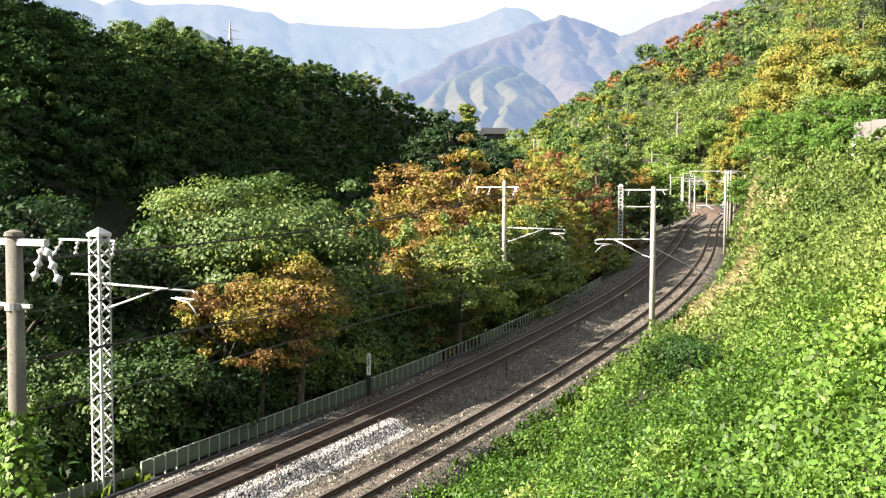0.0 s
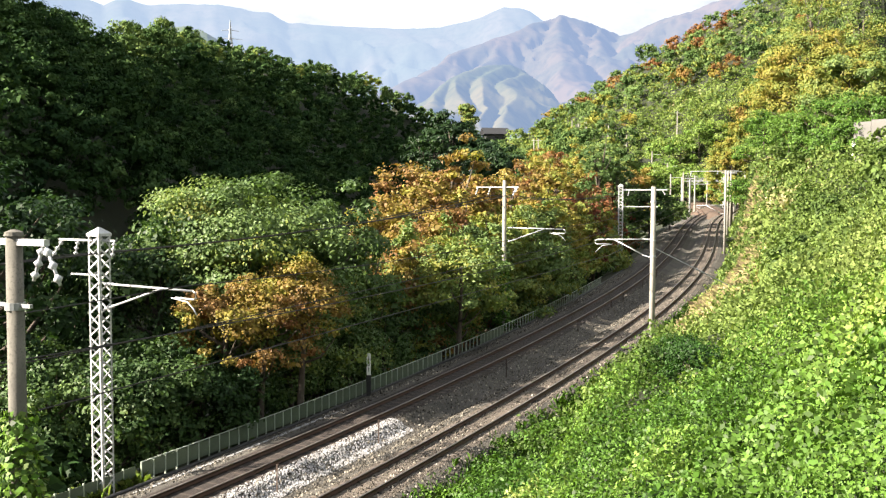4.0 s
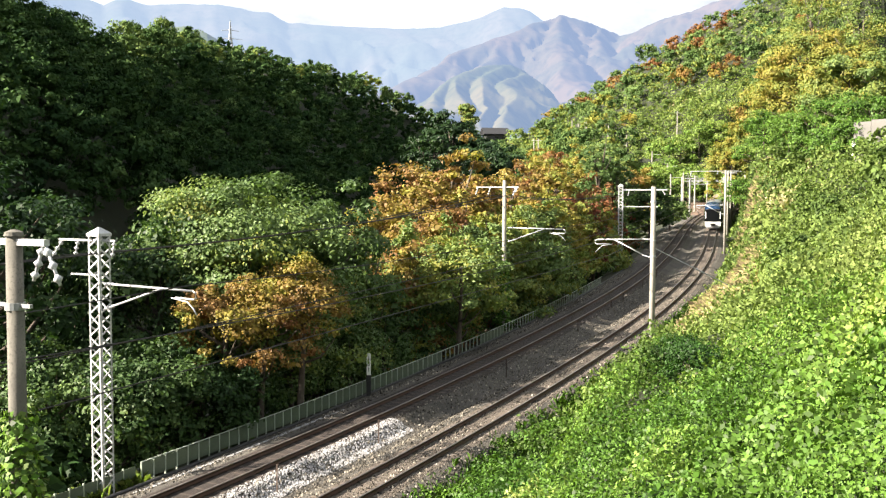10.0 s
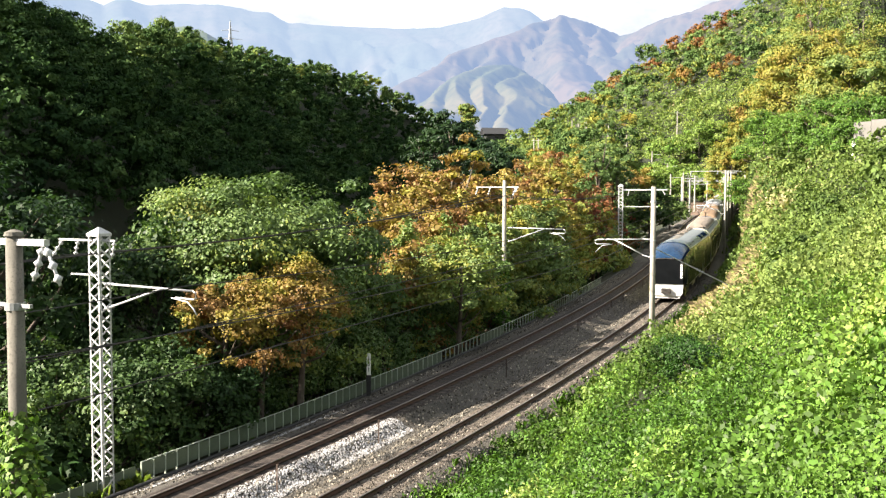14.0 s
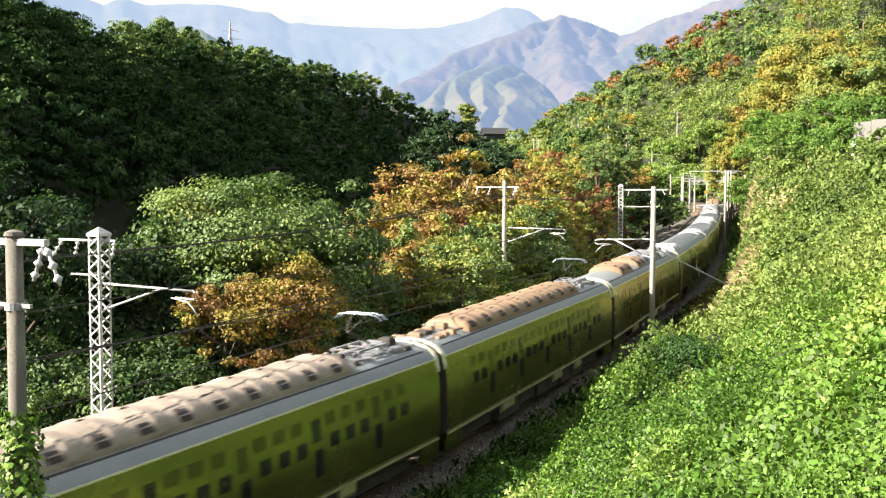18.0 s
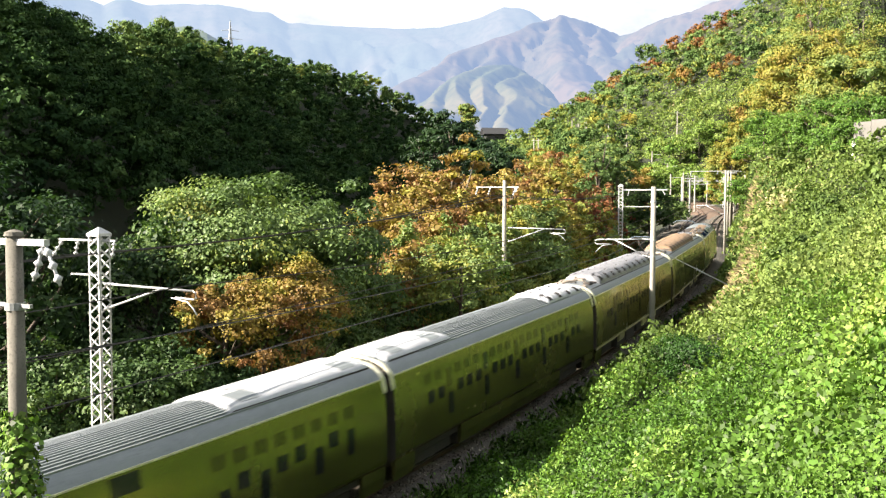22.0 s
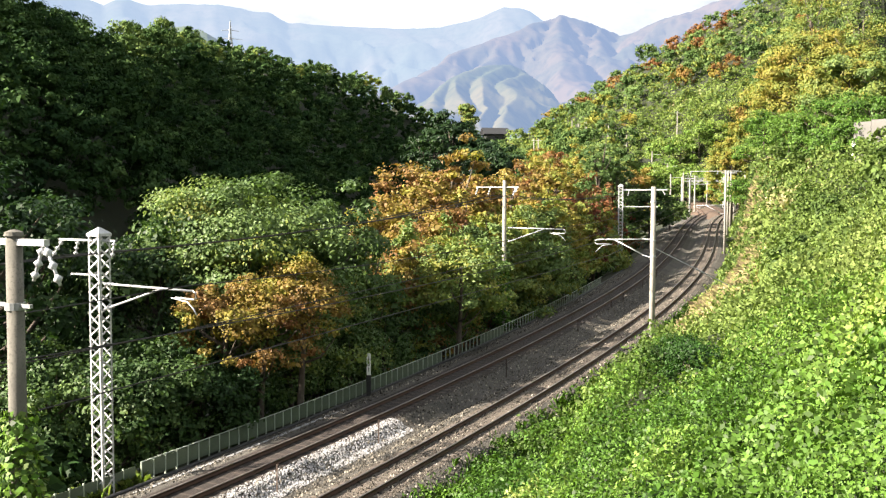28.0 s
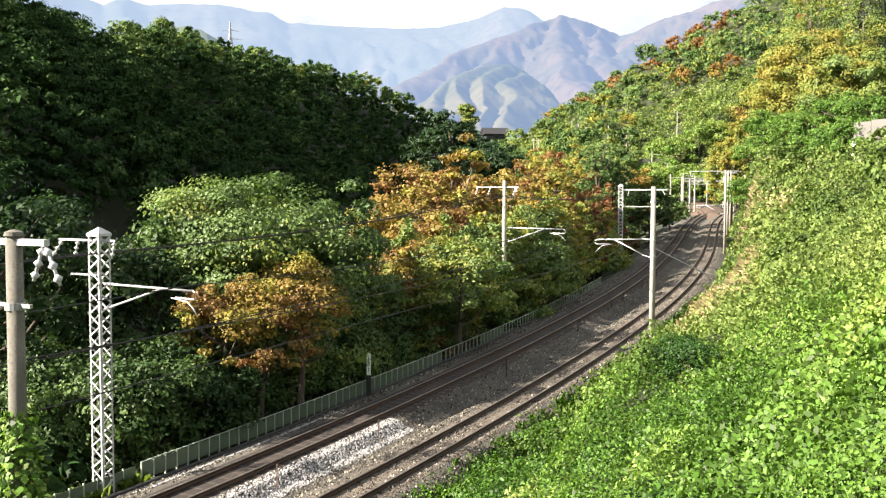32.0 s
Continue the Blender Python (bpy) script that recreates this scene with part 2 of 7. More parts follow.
RIGHT_AZ = [-2, 1.2, 2.2, 3.2, 4.6, 5.9, 7.3, 8.6, 9.9, 11.2, 12.5, 13.8, 15.0, 16.6, 18.1, 21.4, 24.8, 32, 45, 70]
RIGHT_EL = [0.0, 2.24, 3.2, 3.8, 4.08, 4.56, 5.55, 6.53, 7.35, 8.0, 8.8, 9.28, 9.92, 10.71, 11.5, 12.91, 14.14, 16.0, 17.0, 14.0]


def vnoise(x, y, scale, seed=0.0):
    """Smooth lattice noise, -1 to 1."""
    u, v = np.asarray(x, float) / scale + seed * 17.3, np.asarray(y, float) / scale - seed * 9.1
    i, j = np.floor(u), np.floor(v)
    fu, fv = u - i, v - j
    fu, fv = fu * fu * (3 - 2 * fu), fv * fv * (3 - 2 * fv)
    h = lambda a, b: np.modf(np.abs(np.sin(a * 127.1 + b * 311.7 + seed * 3.3) * 43758.5453))[0]
    return ((h(i, j) * (1 - fu) + h(i + 1, j) * fu) * (1 - fv) + (h(i, j + 1) * (1 - fu) + h(i + 1, j + 1) * fu) * fv) * 2 - 1


def fractal(x, y, scale, seed=0.0, n=4):
    return sum(vnoise(x, y, scale / 2.1 ** k, seed + k) * 0.5 ** k for k in range(n))


def yard_line(y):
    """The straighter pair of tracks beyond the bend: x and height."""
    return np.interp(y, [150, 180, 212, 250, 291, 330], [45.5, 52.6, 60.0, 66.2, 66.5, 66.0]), np.interp(y, [150, 180, 212, 250, 291, 330], [4.3, 5.4, 6.5, 8.1, 9.9, 11.4])


def land(x, y):
    x, y = np.atleast_1d(x).astype(float), np.atleast_1d(y).astype(float)
    s, d, zt = track_coords(x, y)
    r, az = np.hypot(x, y), np.degrees(np.arctan2(x, y))
    # embankment, gorge and cutting slope beside the line
    drop = 0.62 * np.clip(-d - 8.9, 0, 22) + 0.10 * np.clip(-d - 30.9, 0, 60)
    foot = np.interp(s, [-10, 6, 24, 45], [4.7, 4.6, 3.6, 2.5])
    rise = 0.62 * np.clip(d - foot, 0, 12) + 0.50 * np.clip(d - 14.4, 0, 26) + 0.42 * np.clip(d - 40, 0, 90)
    z = zt - 0.85 - drop + rise + waves(x, y, 9.0, 1.0) * 0.35 * smoothstep(d, 3, 8) + waves(x, y, 14, 2.0) * 0.8 * smoothstep(-d, 12, 25)
    # grassy bank that rises beside the far bend
    q = r / np.interp(az, [17, 20, 25, 32], [1.0, 0.94, 0.74, 0.6])
    el = np.interp(q, [50, 62, 80, 105, 130, 150, 240], [-7.6, -5.4, -3.4, -1.05, 1.3, 2.85, 2.85])
    bank = 9.4 + r * np.tan(np.radians(el)) + waves(x, y, 8.0, 3.0) * 0.5
    z = z + np.maximum(bank - z, 0) * smoothstep(az, 16.6, 18.3) * smoothstep(d, 2.6, 6.5) * smoothstep(r, 45, 70) * (1 - smoothstep(r, 200, 240)) * (1 - smoothstep(az, 40, 60))
    # the eye stands on a brow from which the slope falls away
    z = np.minimum(z, np.where(r < 12, 7.6 + 0.25 * r, 1e9))
    reach = np.interp(az, [-40, -8, 3.5, 10.5, 16, 23, 30, 60], [26, 27, 27, 14.5, 9.5, 6.5, 4.0, 2.0])
    brow = 9.394 - 0.3186 * r - 0.78 + 200 * smoothstep(r, reach * 0.9, reach * 3.0) + 40 * smoothstep(abs(az), 60, 100) + 9.0 * (1 - smoothstep(r, 1.5, 5))
    z = np.where(d > 2.0, np.minimum(z, np.maximum(brow, zt - 0.85)), z)
    free = smoothstep(abs(d + 3), 9, 30)
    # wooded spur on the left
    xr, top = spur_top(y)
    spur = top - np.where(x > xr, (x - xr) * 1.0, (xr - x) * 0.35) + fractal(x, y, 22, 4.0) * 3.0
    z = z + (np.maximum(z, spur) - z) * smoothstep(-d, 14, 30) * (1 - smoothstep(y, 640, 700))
    # open hillside ahead on the right
    e1 = np.interp(az, RIGHT_AZ, RIGHT_EL)
    k = np.clip((r - 195) / 230, 0, 1)
    el = -0.6 + (e1 + 0.6) * k ** 0.9
    hill = 9.4 + r * np.tan(np.radians(el)) - 5 * k + waves(x, y, 40, 7.0) * 3.5 * k
    hill = np.where(r > 425, 9.4 + 425 * np.tan(np.radians(e1)) - 5 - (r - 425) * 0.35, hill)
    wr = smoothstep(r, 165, 225) * smoothstep(az, 0.5, 2.8) * (1 - smoothstep(az, 60, 90))
    z = z + (hill - z) * wr * free
    yx, yz = yard_line(y)
    flat = (1 - smoothstep(abs(x - yx + 3), 8, 17)) * smoothstep(y, 165, 185) * (1 - smoothstep(y, 240, 345)) * smoothstep(abs(d), 3.5, 9)
    z = z + (yz - 0.6 - z) * flat
    far = smoothstep(r, 720, 1000)
    return z * (1 - far) + (-10) * far


def make_ground():
    az = np.concatenate([np.arange(-180, -36, 6.0), np.arange(-36, 36, 0.3), np.arange(36, 180, 6.0)])
    r = np.concatenate([[0.0], np.geomspace(0.8, 700, 190), [900, 1400, 2200, 3300, 4800]])
    a, rr = np.meshgrid(np.radians(az), r, indexing="ij")
    x, y = rr * np.sin(a), rr * np.cos(a)
    z = land(x, y)
    n, k = a.shape
    i, j = np.meshgrid(np.arange(n), np.arange(k - 1), indexing="ij")
    i2 = (i + 1) % n
    f = np.stack([i * k + j, i2 * k + j, i2 * k + j + 1, i * k + j + 1], 2).reshape(-1, 4)[:, ::-1]
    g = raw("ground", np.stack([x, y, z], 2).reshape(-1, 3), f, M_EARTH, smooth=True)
    tagged(g, "earth and undergrowth of a steep wooded valley", "ground", kind="structure")


make_ground()


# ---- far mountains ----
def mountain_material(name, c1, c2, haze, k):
    """Wooded slopes far off, with the bright haze between mixed in as emission."""
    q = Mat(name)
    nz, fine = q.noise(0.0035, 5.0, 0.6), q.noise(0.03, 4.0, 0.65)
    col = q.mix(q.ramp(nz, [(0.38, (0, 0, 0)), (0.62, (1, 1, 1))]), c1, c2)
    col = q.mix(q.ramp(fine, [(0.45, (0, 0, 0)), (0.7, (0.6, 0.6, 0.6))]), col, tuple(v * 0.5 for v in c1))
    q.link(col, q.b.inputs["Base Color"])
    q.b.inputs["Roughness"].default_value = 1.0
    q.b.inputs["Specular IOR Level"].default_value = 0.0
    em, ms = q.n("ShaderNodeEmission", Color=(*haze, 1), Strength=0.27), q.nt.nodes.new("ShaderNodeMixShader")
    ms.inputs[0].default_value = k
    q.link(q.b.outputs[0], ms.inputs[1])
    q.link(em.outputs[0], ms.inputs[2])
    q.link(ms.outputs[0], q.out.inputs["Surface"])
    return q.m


def mountain(name, label, ridge, dist, deep, material, seed, rough, spur):
    brg = np.linspace(ridge[0][0], ridge[-1][0], 220)
    lvl = np.interp(brg, [a for a, _ in ridge], [b for _, b in ridge])
    az = np.arctan((brg - 784) / 1697.3)
    top = EYE[2] + dist * np.tan(np.arctan((441 - lvl) / 1697.3) - radians(3.1))
    q = np.linspace(0, 1.25, 60)
    a, k = np.meshgrid(az, q, indexing="ij")
    r = dist - deep * (1 - k)
    x, y = r * np.sin(a), r * np.cos(a)
    shape = np.where(k <= 1, k ** 1.25, 1 - (k - 1) * 2.2)
    cut = 0
    for m, w in ((1.0, 0.55), (2.1, 0.75), (4.3, 0.5), (8.9, 0.28), (18.0, 0.14)):
        cut = cut + w * abs(vnoise(x + 0.45 * y + 90 * vnoise(x, y, 300, seed), y * 0.62 - 0.2 * x, spur / m, seed + m))
    z = -60 + (top[:, None] + 60) * shape - (cut - 0.62) * rough * (np.clip(np.sin(np.clip(k, 0, 1) * math.pi), 0, 1) ** 0.7 + 0.03)
    n, m = a.shape
    i, j = np.meshgrid(np.arange(n - 1), np.arange(m - 1), indexing="ij")
    f = np.stack([i * m + j, i * m + j + 1, (i + 1) * m + j + 1, (i + 1) * m + j], 2).reshape(-1, 4)[:, ::-1]
    tagged(raw(name, np.stack([x, y, z], 2).reshape(-1, 3), f, material, smooth=True), label, "mountain", kind="structure")


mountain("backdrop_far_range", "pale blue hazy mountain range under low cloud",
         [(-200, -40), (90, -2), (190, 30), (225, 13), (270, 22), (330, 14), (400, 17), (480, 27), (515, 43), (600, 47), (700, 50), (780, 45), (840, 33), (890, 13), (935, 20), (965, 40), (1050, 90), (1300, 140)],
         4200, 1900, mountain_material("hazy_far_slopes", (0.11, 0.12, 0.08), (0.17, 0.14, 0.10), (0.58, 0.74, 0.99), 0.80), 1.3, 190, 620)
def ridge_range(name, label, lines, dist, material, seed, slope, rough, b0, b1):
    """Slopes that fall away on both sides of ridge lines given as (bearing, level, distance)."""
    a, r = np.meshgrid(np.arctan((np.linspace(b0, b1, 230) - 784) / 1697.3), np.linspace(dist[0], dist[1], 120), indexing="ij")
    x, y = r * np.sin(a), r * np.cos(a)
    wx, wy = x + 60 * fractal(x, y, 420, seed), y + 60 * fractal(x, y, 420, seed + 5)
    z = np.full(x.shape, -80.0)
    for line in lines:
        pts = []
        for brg, lvl, d in line:
            q = math.atan((brg - 784) / 1697.3)
            pts.append((d * math.sin(q), d * math.cos(q), EYE[2] + d * math.tan(math.atan((441 - lvl) / 1697.3) - radians(3.1))))
        for (x0, y0, z0), (x1, y1, z1) in zip(pts, pts[1:]):
            ll = (x1 - x0) ** 2 + (y1 - y0) ** 2
            k = np.clip(((wx - x0) * (x1 - x0) + (wy - y0) * (y1 - y0)) / ll, 0, 1)
            off = np.hypot(wx - x0 - k * (x1 - x0), wy - y0 - k * (y1 - y0))
            z = np.maximum(z, z0 + k * (z1 - z0) - slope * (np.sqrt(off ** 2 + 900) - 30) - rough * np.clip(off / 110, 0, 1) * (abs(fractal(x, y, 190, seed + 2)) + 0.5 * abs(fractal(x, y, 60, seed + 3))))
    n, m = a.shape
    i, j = np.meshgrid(np.arange(n - 1), np.arange(m - 1), indexing="ij")
    f = np.stack([i * m + j, i * m + j + 1, (i + 1) * m + j + 1, (i + 1) * m + j], 2).reshape(-1, 4)[:, ::-1]
    tagged(raw(name, np.stack([x, y, z], 2).reshape(-1, 3), f, material, smooth=True), label, "mountain", kind="structure")


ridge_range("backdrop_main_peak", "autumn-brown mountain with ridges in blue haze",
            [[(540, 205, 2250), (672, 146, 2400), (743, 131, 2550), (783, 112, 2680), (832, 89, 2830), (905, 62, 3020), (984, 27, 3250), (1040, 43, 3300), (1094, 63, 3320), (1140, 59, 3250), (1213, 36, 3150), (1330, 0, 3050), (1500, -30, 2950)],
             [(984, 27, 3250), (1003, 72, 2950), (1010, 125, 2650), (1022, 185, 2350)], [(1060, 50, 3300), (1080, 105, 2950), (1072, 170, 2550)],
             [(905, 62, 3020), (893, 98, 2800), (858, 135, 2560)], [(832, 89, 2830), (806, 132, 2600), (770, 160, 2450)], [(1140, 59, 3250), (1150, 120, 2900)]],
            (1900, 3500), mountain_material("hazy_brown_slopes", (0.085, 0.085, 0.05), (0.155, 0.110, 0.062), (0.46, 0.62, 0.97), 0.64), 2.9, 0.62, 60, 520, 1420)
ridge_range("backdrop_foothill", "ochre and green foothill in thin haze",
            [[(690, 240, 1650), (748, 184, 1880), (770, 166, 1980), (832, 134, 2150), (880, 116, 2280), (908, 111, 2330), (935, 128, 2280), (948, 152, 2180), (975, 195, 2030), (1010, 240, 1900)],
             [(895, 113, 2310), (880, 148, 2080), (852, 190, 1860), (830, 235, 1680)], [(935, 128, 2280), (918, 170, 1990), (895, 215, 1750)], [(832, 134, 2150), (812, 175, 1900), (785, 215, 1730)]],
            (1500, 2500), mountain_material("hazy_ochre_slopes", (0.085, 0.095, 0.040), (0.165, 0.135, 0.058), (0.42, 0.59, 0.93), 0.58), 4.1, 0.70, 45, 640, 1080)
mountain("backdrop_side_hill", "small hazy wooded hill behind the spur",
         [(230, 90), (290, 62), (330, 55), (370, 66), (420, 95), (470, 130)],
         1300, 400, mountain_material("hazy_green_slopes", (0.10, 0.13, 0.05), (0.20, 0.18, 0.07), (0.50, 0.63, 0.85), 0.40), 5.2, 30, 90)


# ---- track bed, rails, sleepers ----
def make_railway():
    bed = sweep("track_bed", [(-8.6, -0.95), (-7.9, -0.62), (-7.0, -0.55), (-6.4, -0.20), (-3.4, -0.20), (-2.95, -0.50), (-2.3, -0.62), (-1.8, -0.36), (-1.4, -0.19),
                              (1.4, -0.19), (1.9, -0.48), (2.6, -0.70), (3.4, -1.1)], -60, 300, 1.0, M_BALLAST, closed=False)
    tagged(bed, "grey-brown crushed stone ballast bed of a double track", "track bed", kind="structure")
    head = [(-0.033, -0.028), (-0.033, -0.004), (-0.028, 0.0), (0.028, 0.0), (0.033, -0.004), (0.033, -0.028)]
    web = [(-0.033, -0.03), (-0.009, -0.045), (-0.009, -0.115), (-0.062, -0.135), (-0.062, -0.15), (0.062, -0.15), (0.062, -0.135), (0.009, -0.115), (0.009, -0.045), (0.033, -0.03)]
    for shift, z in ((lambda s: 0 * s, 0.0), (far_d, 0.0)):
        tr = thing("railway_track", Matrix(), "narrow-gauge track with rust-brown rails on concrete sleepers in ballast", "railway track", "double track", "structure")
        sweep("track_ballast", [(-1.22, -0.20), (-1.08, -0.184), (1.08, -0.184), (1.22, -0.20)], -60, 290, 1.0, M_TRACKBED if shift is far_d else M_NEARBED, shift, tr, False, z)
        for side in (-0.5335, 0.5335):
            sh = lambda s, q=side, f=shift: f(s) + q + math.copysign(0.033, q)
            rail = sweep("rail", web, -60, 290, 1.0, M_RAILSIDE, sh, tr, z=z)
            sweep("rail_head", head, -60, 290, 1.0, M_RAILTOP, sh, rail, z=z)
            rail["label"] = "rusty steel rail with a worn head"
        bm = bmesh.new()
        pts = [(-1.0, -0.24), (-0.99, -0.17), (-0.35, -0.185), (0.35, -0.185), (0.99, -0.17), (1.0, -0.24)]
        rows = [[bm.verts.new((x, y * (1 if z < -0.18 else 0.85), z)) for x, z in pts] for y in (-0.12, 0.12)]
        for i in range(5):
            bm.faces.new((rows[0][i], rows[0][i + 1], rows[1][i + 1], rows[1][i]))
        bm.faces.new(rows[0][::-1])
        bm.faces.new(rows[1])
        first = part("sleeper", bm, M_SHADESLEEPER if shift is far_d else M_SLEEPER, tr)
        first.matrix_basis = stand(-2.0, float(shift(-2.0)), 0.0)
        for i in range(1, 150):
            o = new("sleeper", first.data)
            o.parent = tr
            o.matrix_basis = stand(-2.0 + i * 0.62, float(shift(-2.0 + i * 0.62)), 0.0, random.uniform(-0.6, 0.6))


def stones(name, label, material, n, s0, s1, d0, d1, zf, size, power=1.0, clear=0.0):
    """Loose broken stones lying on the bed."""
    rng = np.random.default_rng(len(name) + n)
    s = s0 + (s1 - s0) * rng.random(n) ** power
    d = rng.uniform(d0, d1, n)
    keep = abs(d - clear) > (1.15 if clear else 0)
    s, d, n = s[keep], d[keep], int(keep.sum())
    x, y, h, th = rail_at(s)
    c = np.stack([x + d * np.cos(th), y - d * np.sin(th), h + zf(d) + rng.uniform(-0.02, 0.03, n)], 1)
    tint = np.repeat(np.clip(rng.normal(0.40, 0.30, n), 0, 1), 5)
    k = np.array([(1, 0, -.5), (-.5, .87, -.5), (-.5, -.87, -.5), (.1, .1, .8), (-.6, .2, .45)])
    v = k[None] * rng.uniform(0.6, 1.25, (n, 5, 3)) * (size * rng.uniform(0.55, 1.35, n))[:, None, None]
    a = rng.uniform(0, 6.28, n)
    ca, sa = np.cos(a)[:, None], np.sin(a)[:, None]
    v = np.stack([v[..., 0] * ca - v[..., 1] * sa, v[..., 0] * sa + v[..., 1] * ca, v[..., 2]], 2) + c[:, None]
    f = np.array([(0, 1, 3), (1, 4, 3), (1, 2, 4), (2, 0, 3), (2, 3, 4)])
    o = raw(name, v.reshape(-1, 3), (f[None] + np.arange(n)[:, None, None] * 5).reshape(-1, 3), material, tint)
    tagged(o, label, "ballast", kind="stuff")


def bed_height(d):
    return np.interp(d, [-8.6, -7.9, -7.0, -6.4, -3.4, -2.95, -2.3, -1.8, -1.4, 1.4, 1.9, 2.6, 3.4], [-0.95, -0.62, -0.55, -0.20, -0.20, -0.50, -0.62, -0.36, -0.19, -0.19, -0.48, -0.70, -1.1])


# ---- poles and overhead line ----
def insulator(bm, a, b, n=5, r=0.075):
    a, b = Vector(a), Vector(b)
    tube(bm, [a, b], 0.03, 6)
    for i in range(n):
        p, q = a.lerp(b, (i + 0.2) / n), a.lerp(b, (i + 0.8) / n)
        m = p.lerp(q, 0.5)
        tube(bm, [p, m, q], [0.03, r, 0.03], 8)


def cantilever(t, base_x, track_x, z_top, z_low, mat):
    """Hinged bracket from the pole to over the track: top tube, strut, steady arm with a curled end."""
    sg = 1 if track_x > base_x else -1
    x0, x1 = base_x + sg * 0.55, track_x + sg * 0.35
    bm = bmesh.new()
    tube(bm, [(x0, 0, z_top), (x1, 0, z_top - 0.06)], 0.035)
    tube(bm, [(x1, 0, z_top - 0.06), (x1 + sg * 0.10, 0, z_top - 0.12), (x1 + sg * 0.12, 0, z_top - 0.26), (x1 + sg * 0.02, 0, z_top - 0.33), (x1 - sg * 0.75, 0, z_top - 0.30)], 0.03)
    part("bracket_tube", bm, mat, t, smooth=True)
    bm = bmesh.new()
    tube(bm, [(x0, 0, z_low), (x0 + (x1 - x0) * 0.62, 0, z_top - 0.05)], 0.035)
    part("strut", bm, mat, t, smooth=True)
    bm = bmesh.new()
    xm = track_x - sg * 0.55
    tube(bm, [(xm, 0, z_top - 0.32), (xm + sg * 0.6, 0.05, z_top - 0.42), (track_x + sg * 0.3, 0.05, z_top - 0.62), (track_x + sg * 0.45, 0.05, z_top - 0.82)], 0.022)
    part("steady_arm", bm, mat, t, smooth=True)
    for z in (z_top, z_low):
        bm = bmesh.new()
        insulator(bm, (base_x + sg * 0.16, 0, z - (0 if z == z_top else 0.12)), (x0 + sg * 0.05, 0, z), 4, 0.065)
        part("insulator", bm, M_PORC, t, "white porcelain insulator", True)


def round_pole(bm, h, r0=0.17, r1=0.125, z0=-1.2):
    tube(bm, [(0, 0, z0), (0, 0, h * 0.5), (0, 0, h)], [r0, (r0 + r1) / 2, r1], 18)


def lattice(t, h, w=0.40, z0=-0.9, cap=True):
    """Square lattice mast: four angle legs, zigzag lacing on each face, a pointed cap."""
    a = w / 2
    for sx in (-1, 1):
        for sy in (-1, 1):
            bm = bmesh.new()
            x, y = sx * a, sy * a
            box(bm, min(x, x - sx * 0.065), max(x, x - sx * 0.065), min(y, y - sy * 0.012), max(y, y - sy * 0.012), z0, h)
            box(bm, min(x, x - sx * 0.012), max(x, x - sx * 0.012), min(y, y - sy * 0.065), max(y, y - sy * 0.065), z0, h)
            part("leg", bm, M_GALV, t)
    n = int((h - z0) / 0.36)
    step = (h - z0) / n
    bars = []
    for lean in (-1, 1):
        bm = bmesh.new()
        d = Vector((2 * a * lean, 0, step)).normalized() * 0.028
        up = Vector((-d.z, 0, d.x))
        p, q = Vector((-a * lean, -a - 0.003, 0)), Vector((a * lean, -a - 0.003, step))
        f0 = [bm.verts.new(v) for v in (p + up, p - up, q - up, q + up)]
        f1 = [bm.verts.new(v + Vector((0, 0.012, 0))) for v in (p + up, p - up, q - up, q + up)]
        bm.faces.new(f0), bm.faces.new(f1[::-1])
        for j in range(4):
            bm.faces.new((f0[j], f1[j], f1[(j + 1) % 4], f0[(j + 1) % 4]))
        bars.append(part("lacing_bar", bm, M_GALV, t))
    for face in range(4):
        for i in range(n):
            b = bars[i % 2]
            if face or i > 1:
                b = new("lacing_bar", b.data)
                b.parent = t
            b.matrix_basis = pose(0, 0, z0 + step * i, 0, 0, face * 90)
    bm = bmesh.new()
    box(bm, -a - 0.03, a + 0.03, -a - 0.03, a + 0.03, h, h + 0.10)
    v = [bm.verts.new((x * (a + 0.03), y * (a + 0.03), h + 0.10)) for x, y in ((-1, -1), (1, -1), (1, 1), (-1, 1))]
    tip = bm.verts.new((0, 0, h + 0.32))
    for i in range(4):
        bm.faces.new((v[i], v[(i + 1) % 4], tip))
    part("cap", bm, M_GALV, t, "pointed white cap")


def crossarm(t, x0, x1, z, w=0.05, y=0.0, hang=(), mat=None):
    bm = bmesh.new()
    box(bm, x0, x1, y - w, y + w, z - w, z + w)
    part("crossarm", bm, mat or M_GALV, t)
    for x, lean, ln in hang:
        bm = bmesh.new()
        insulator(bm, (x, y, z - w), (x + lean, y, z - w - ln), 3, 0.085)
        part("insulator", bm, M_PORC, t, "white porcelain insulator", True)


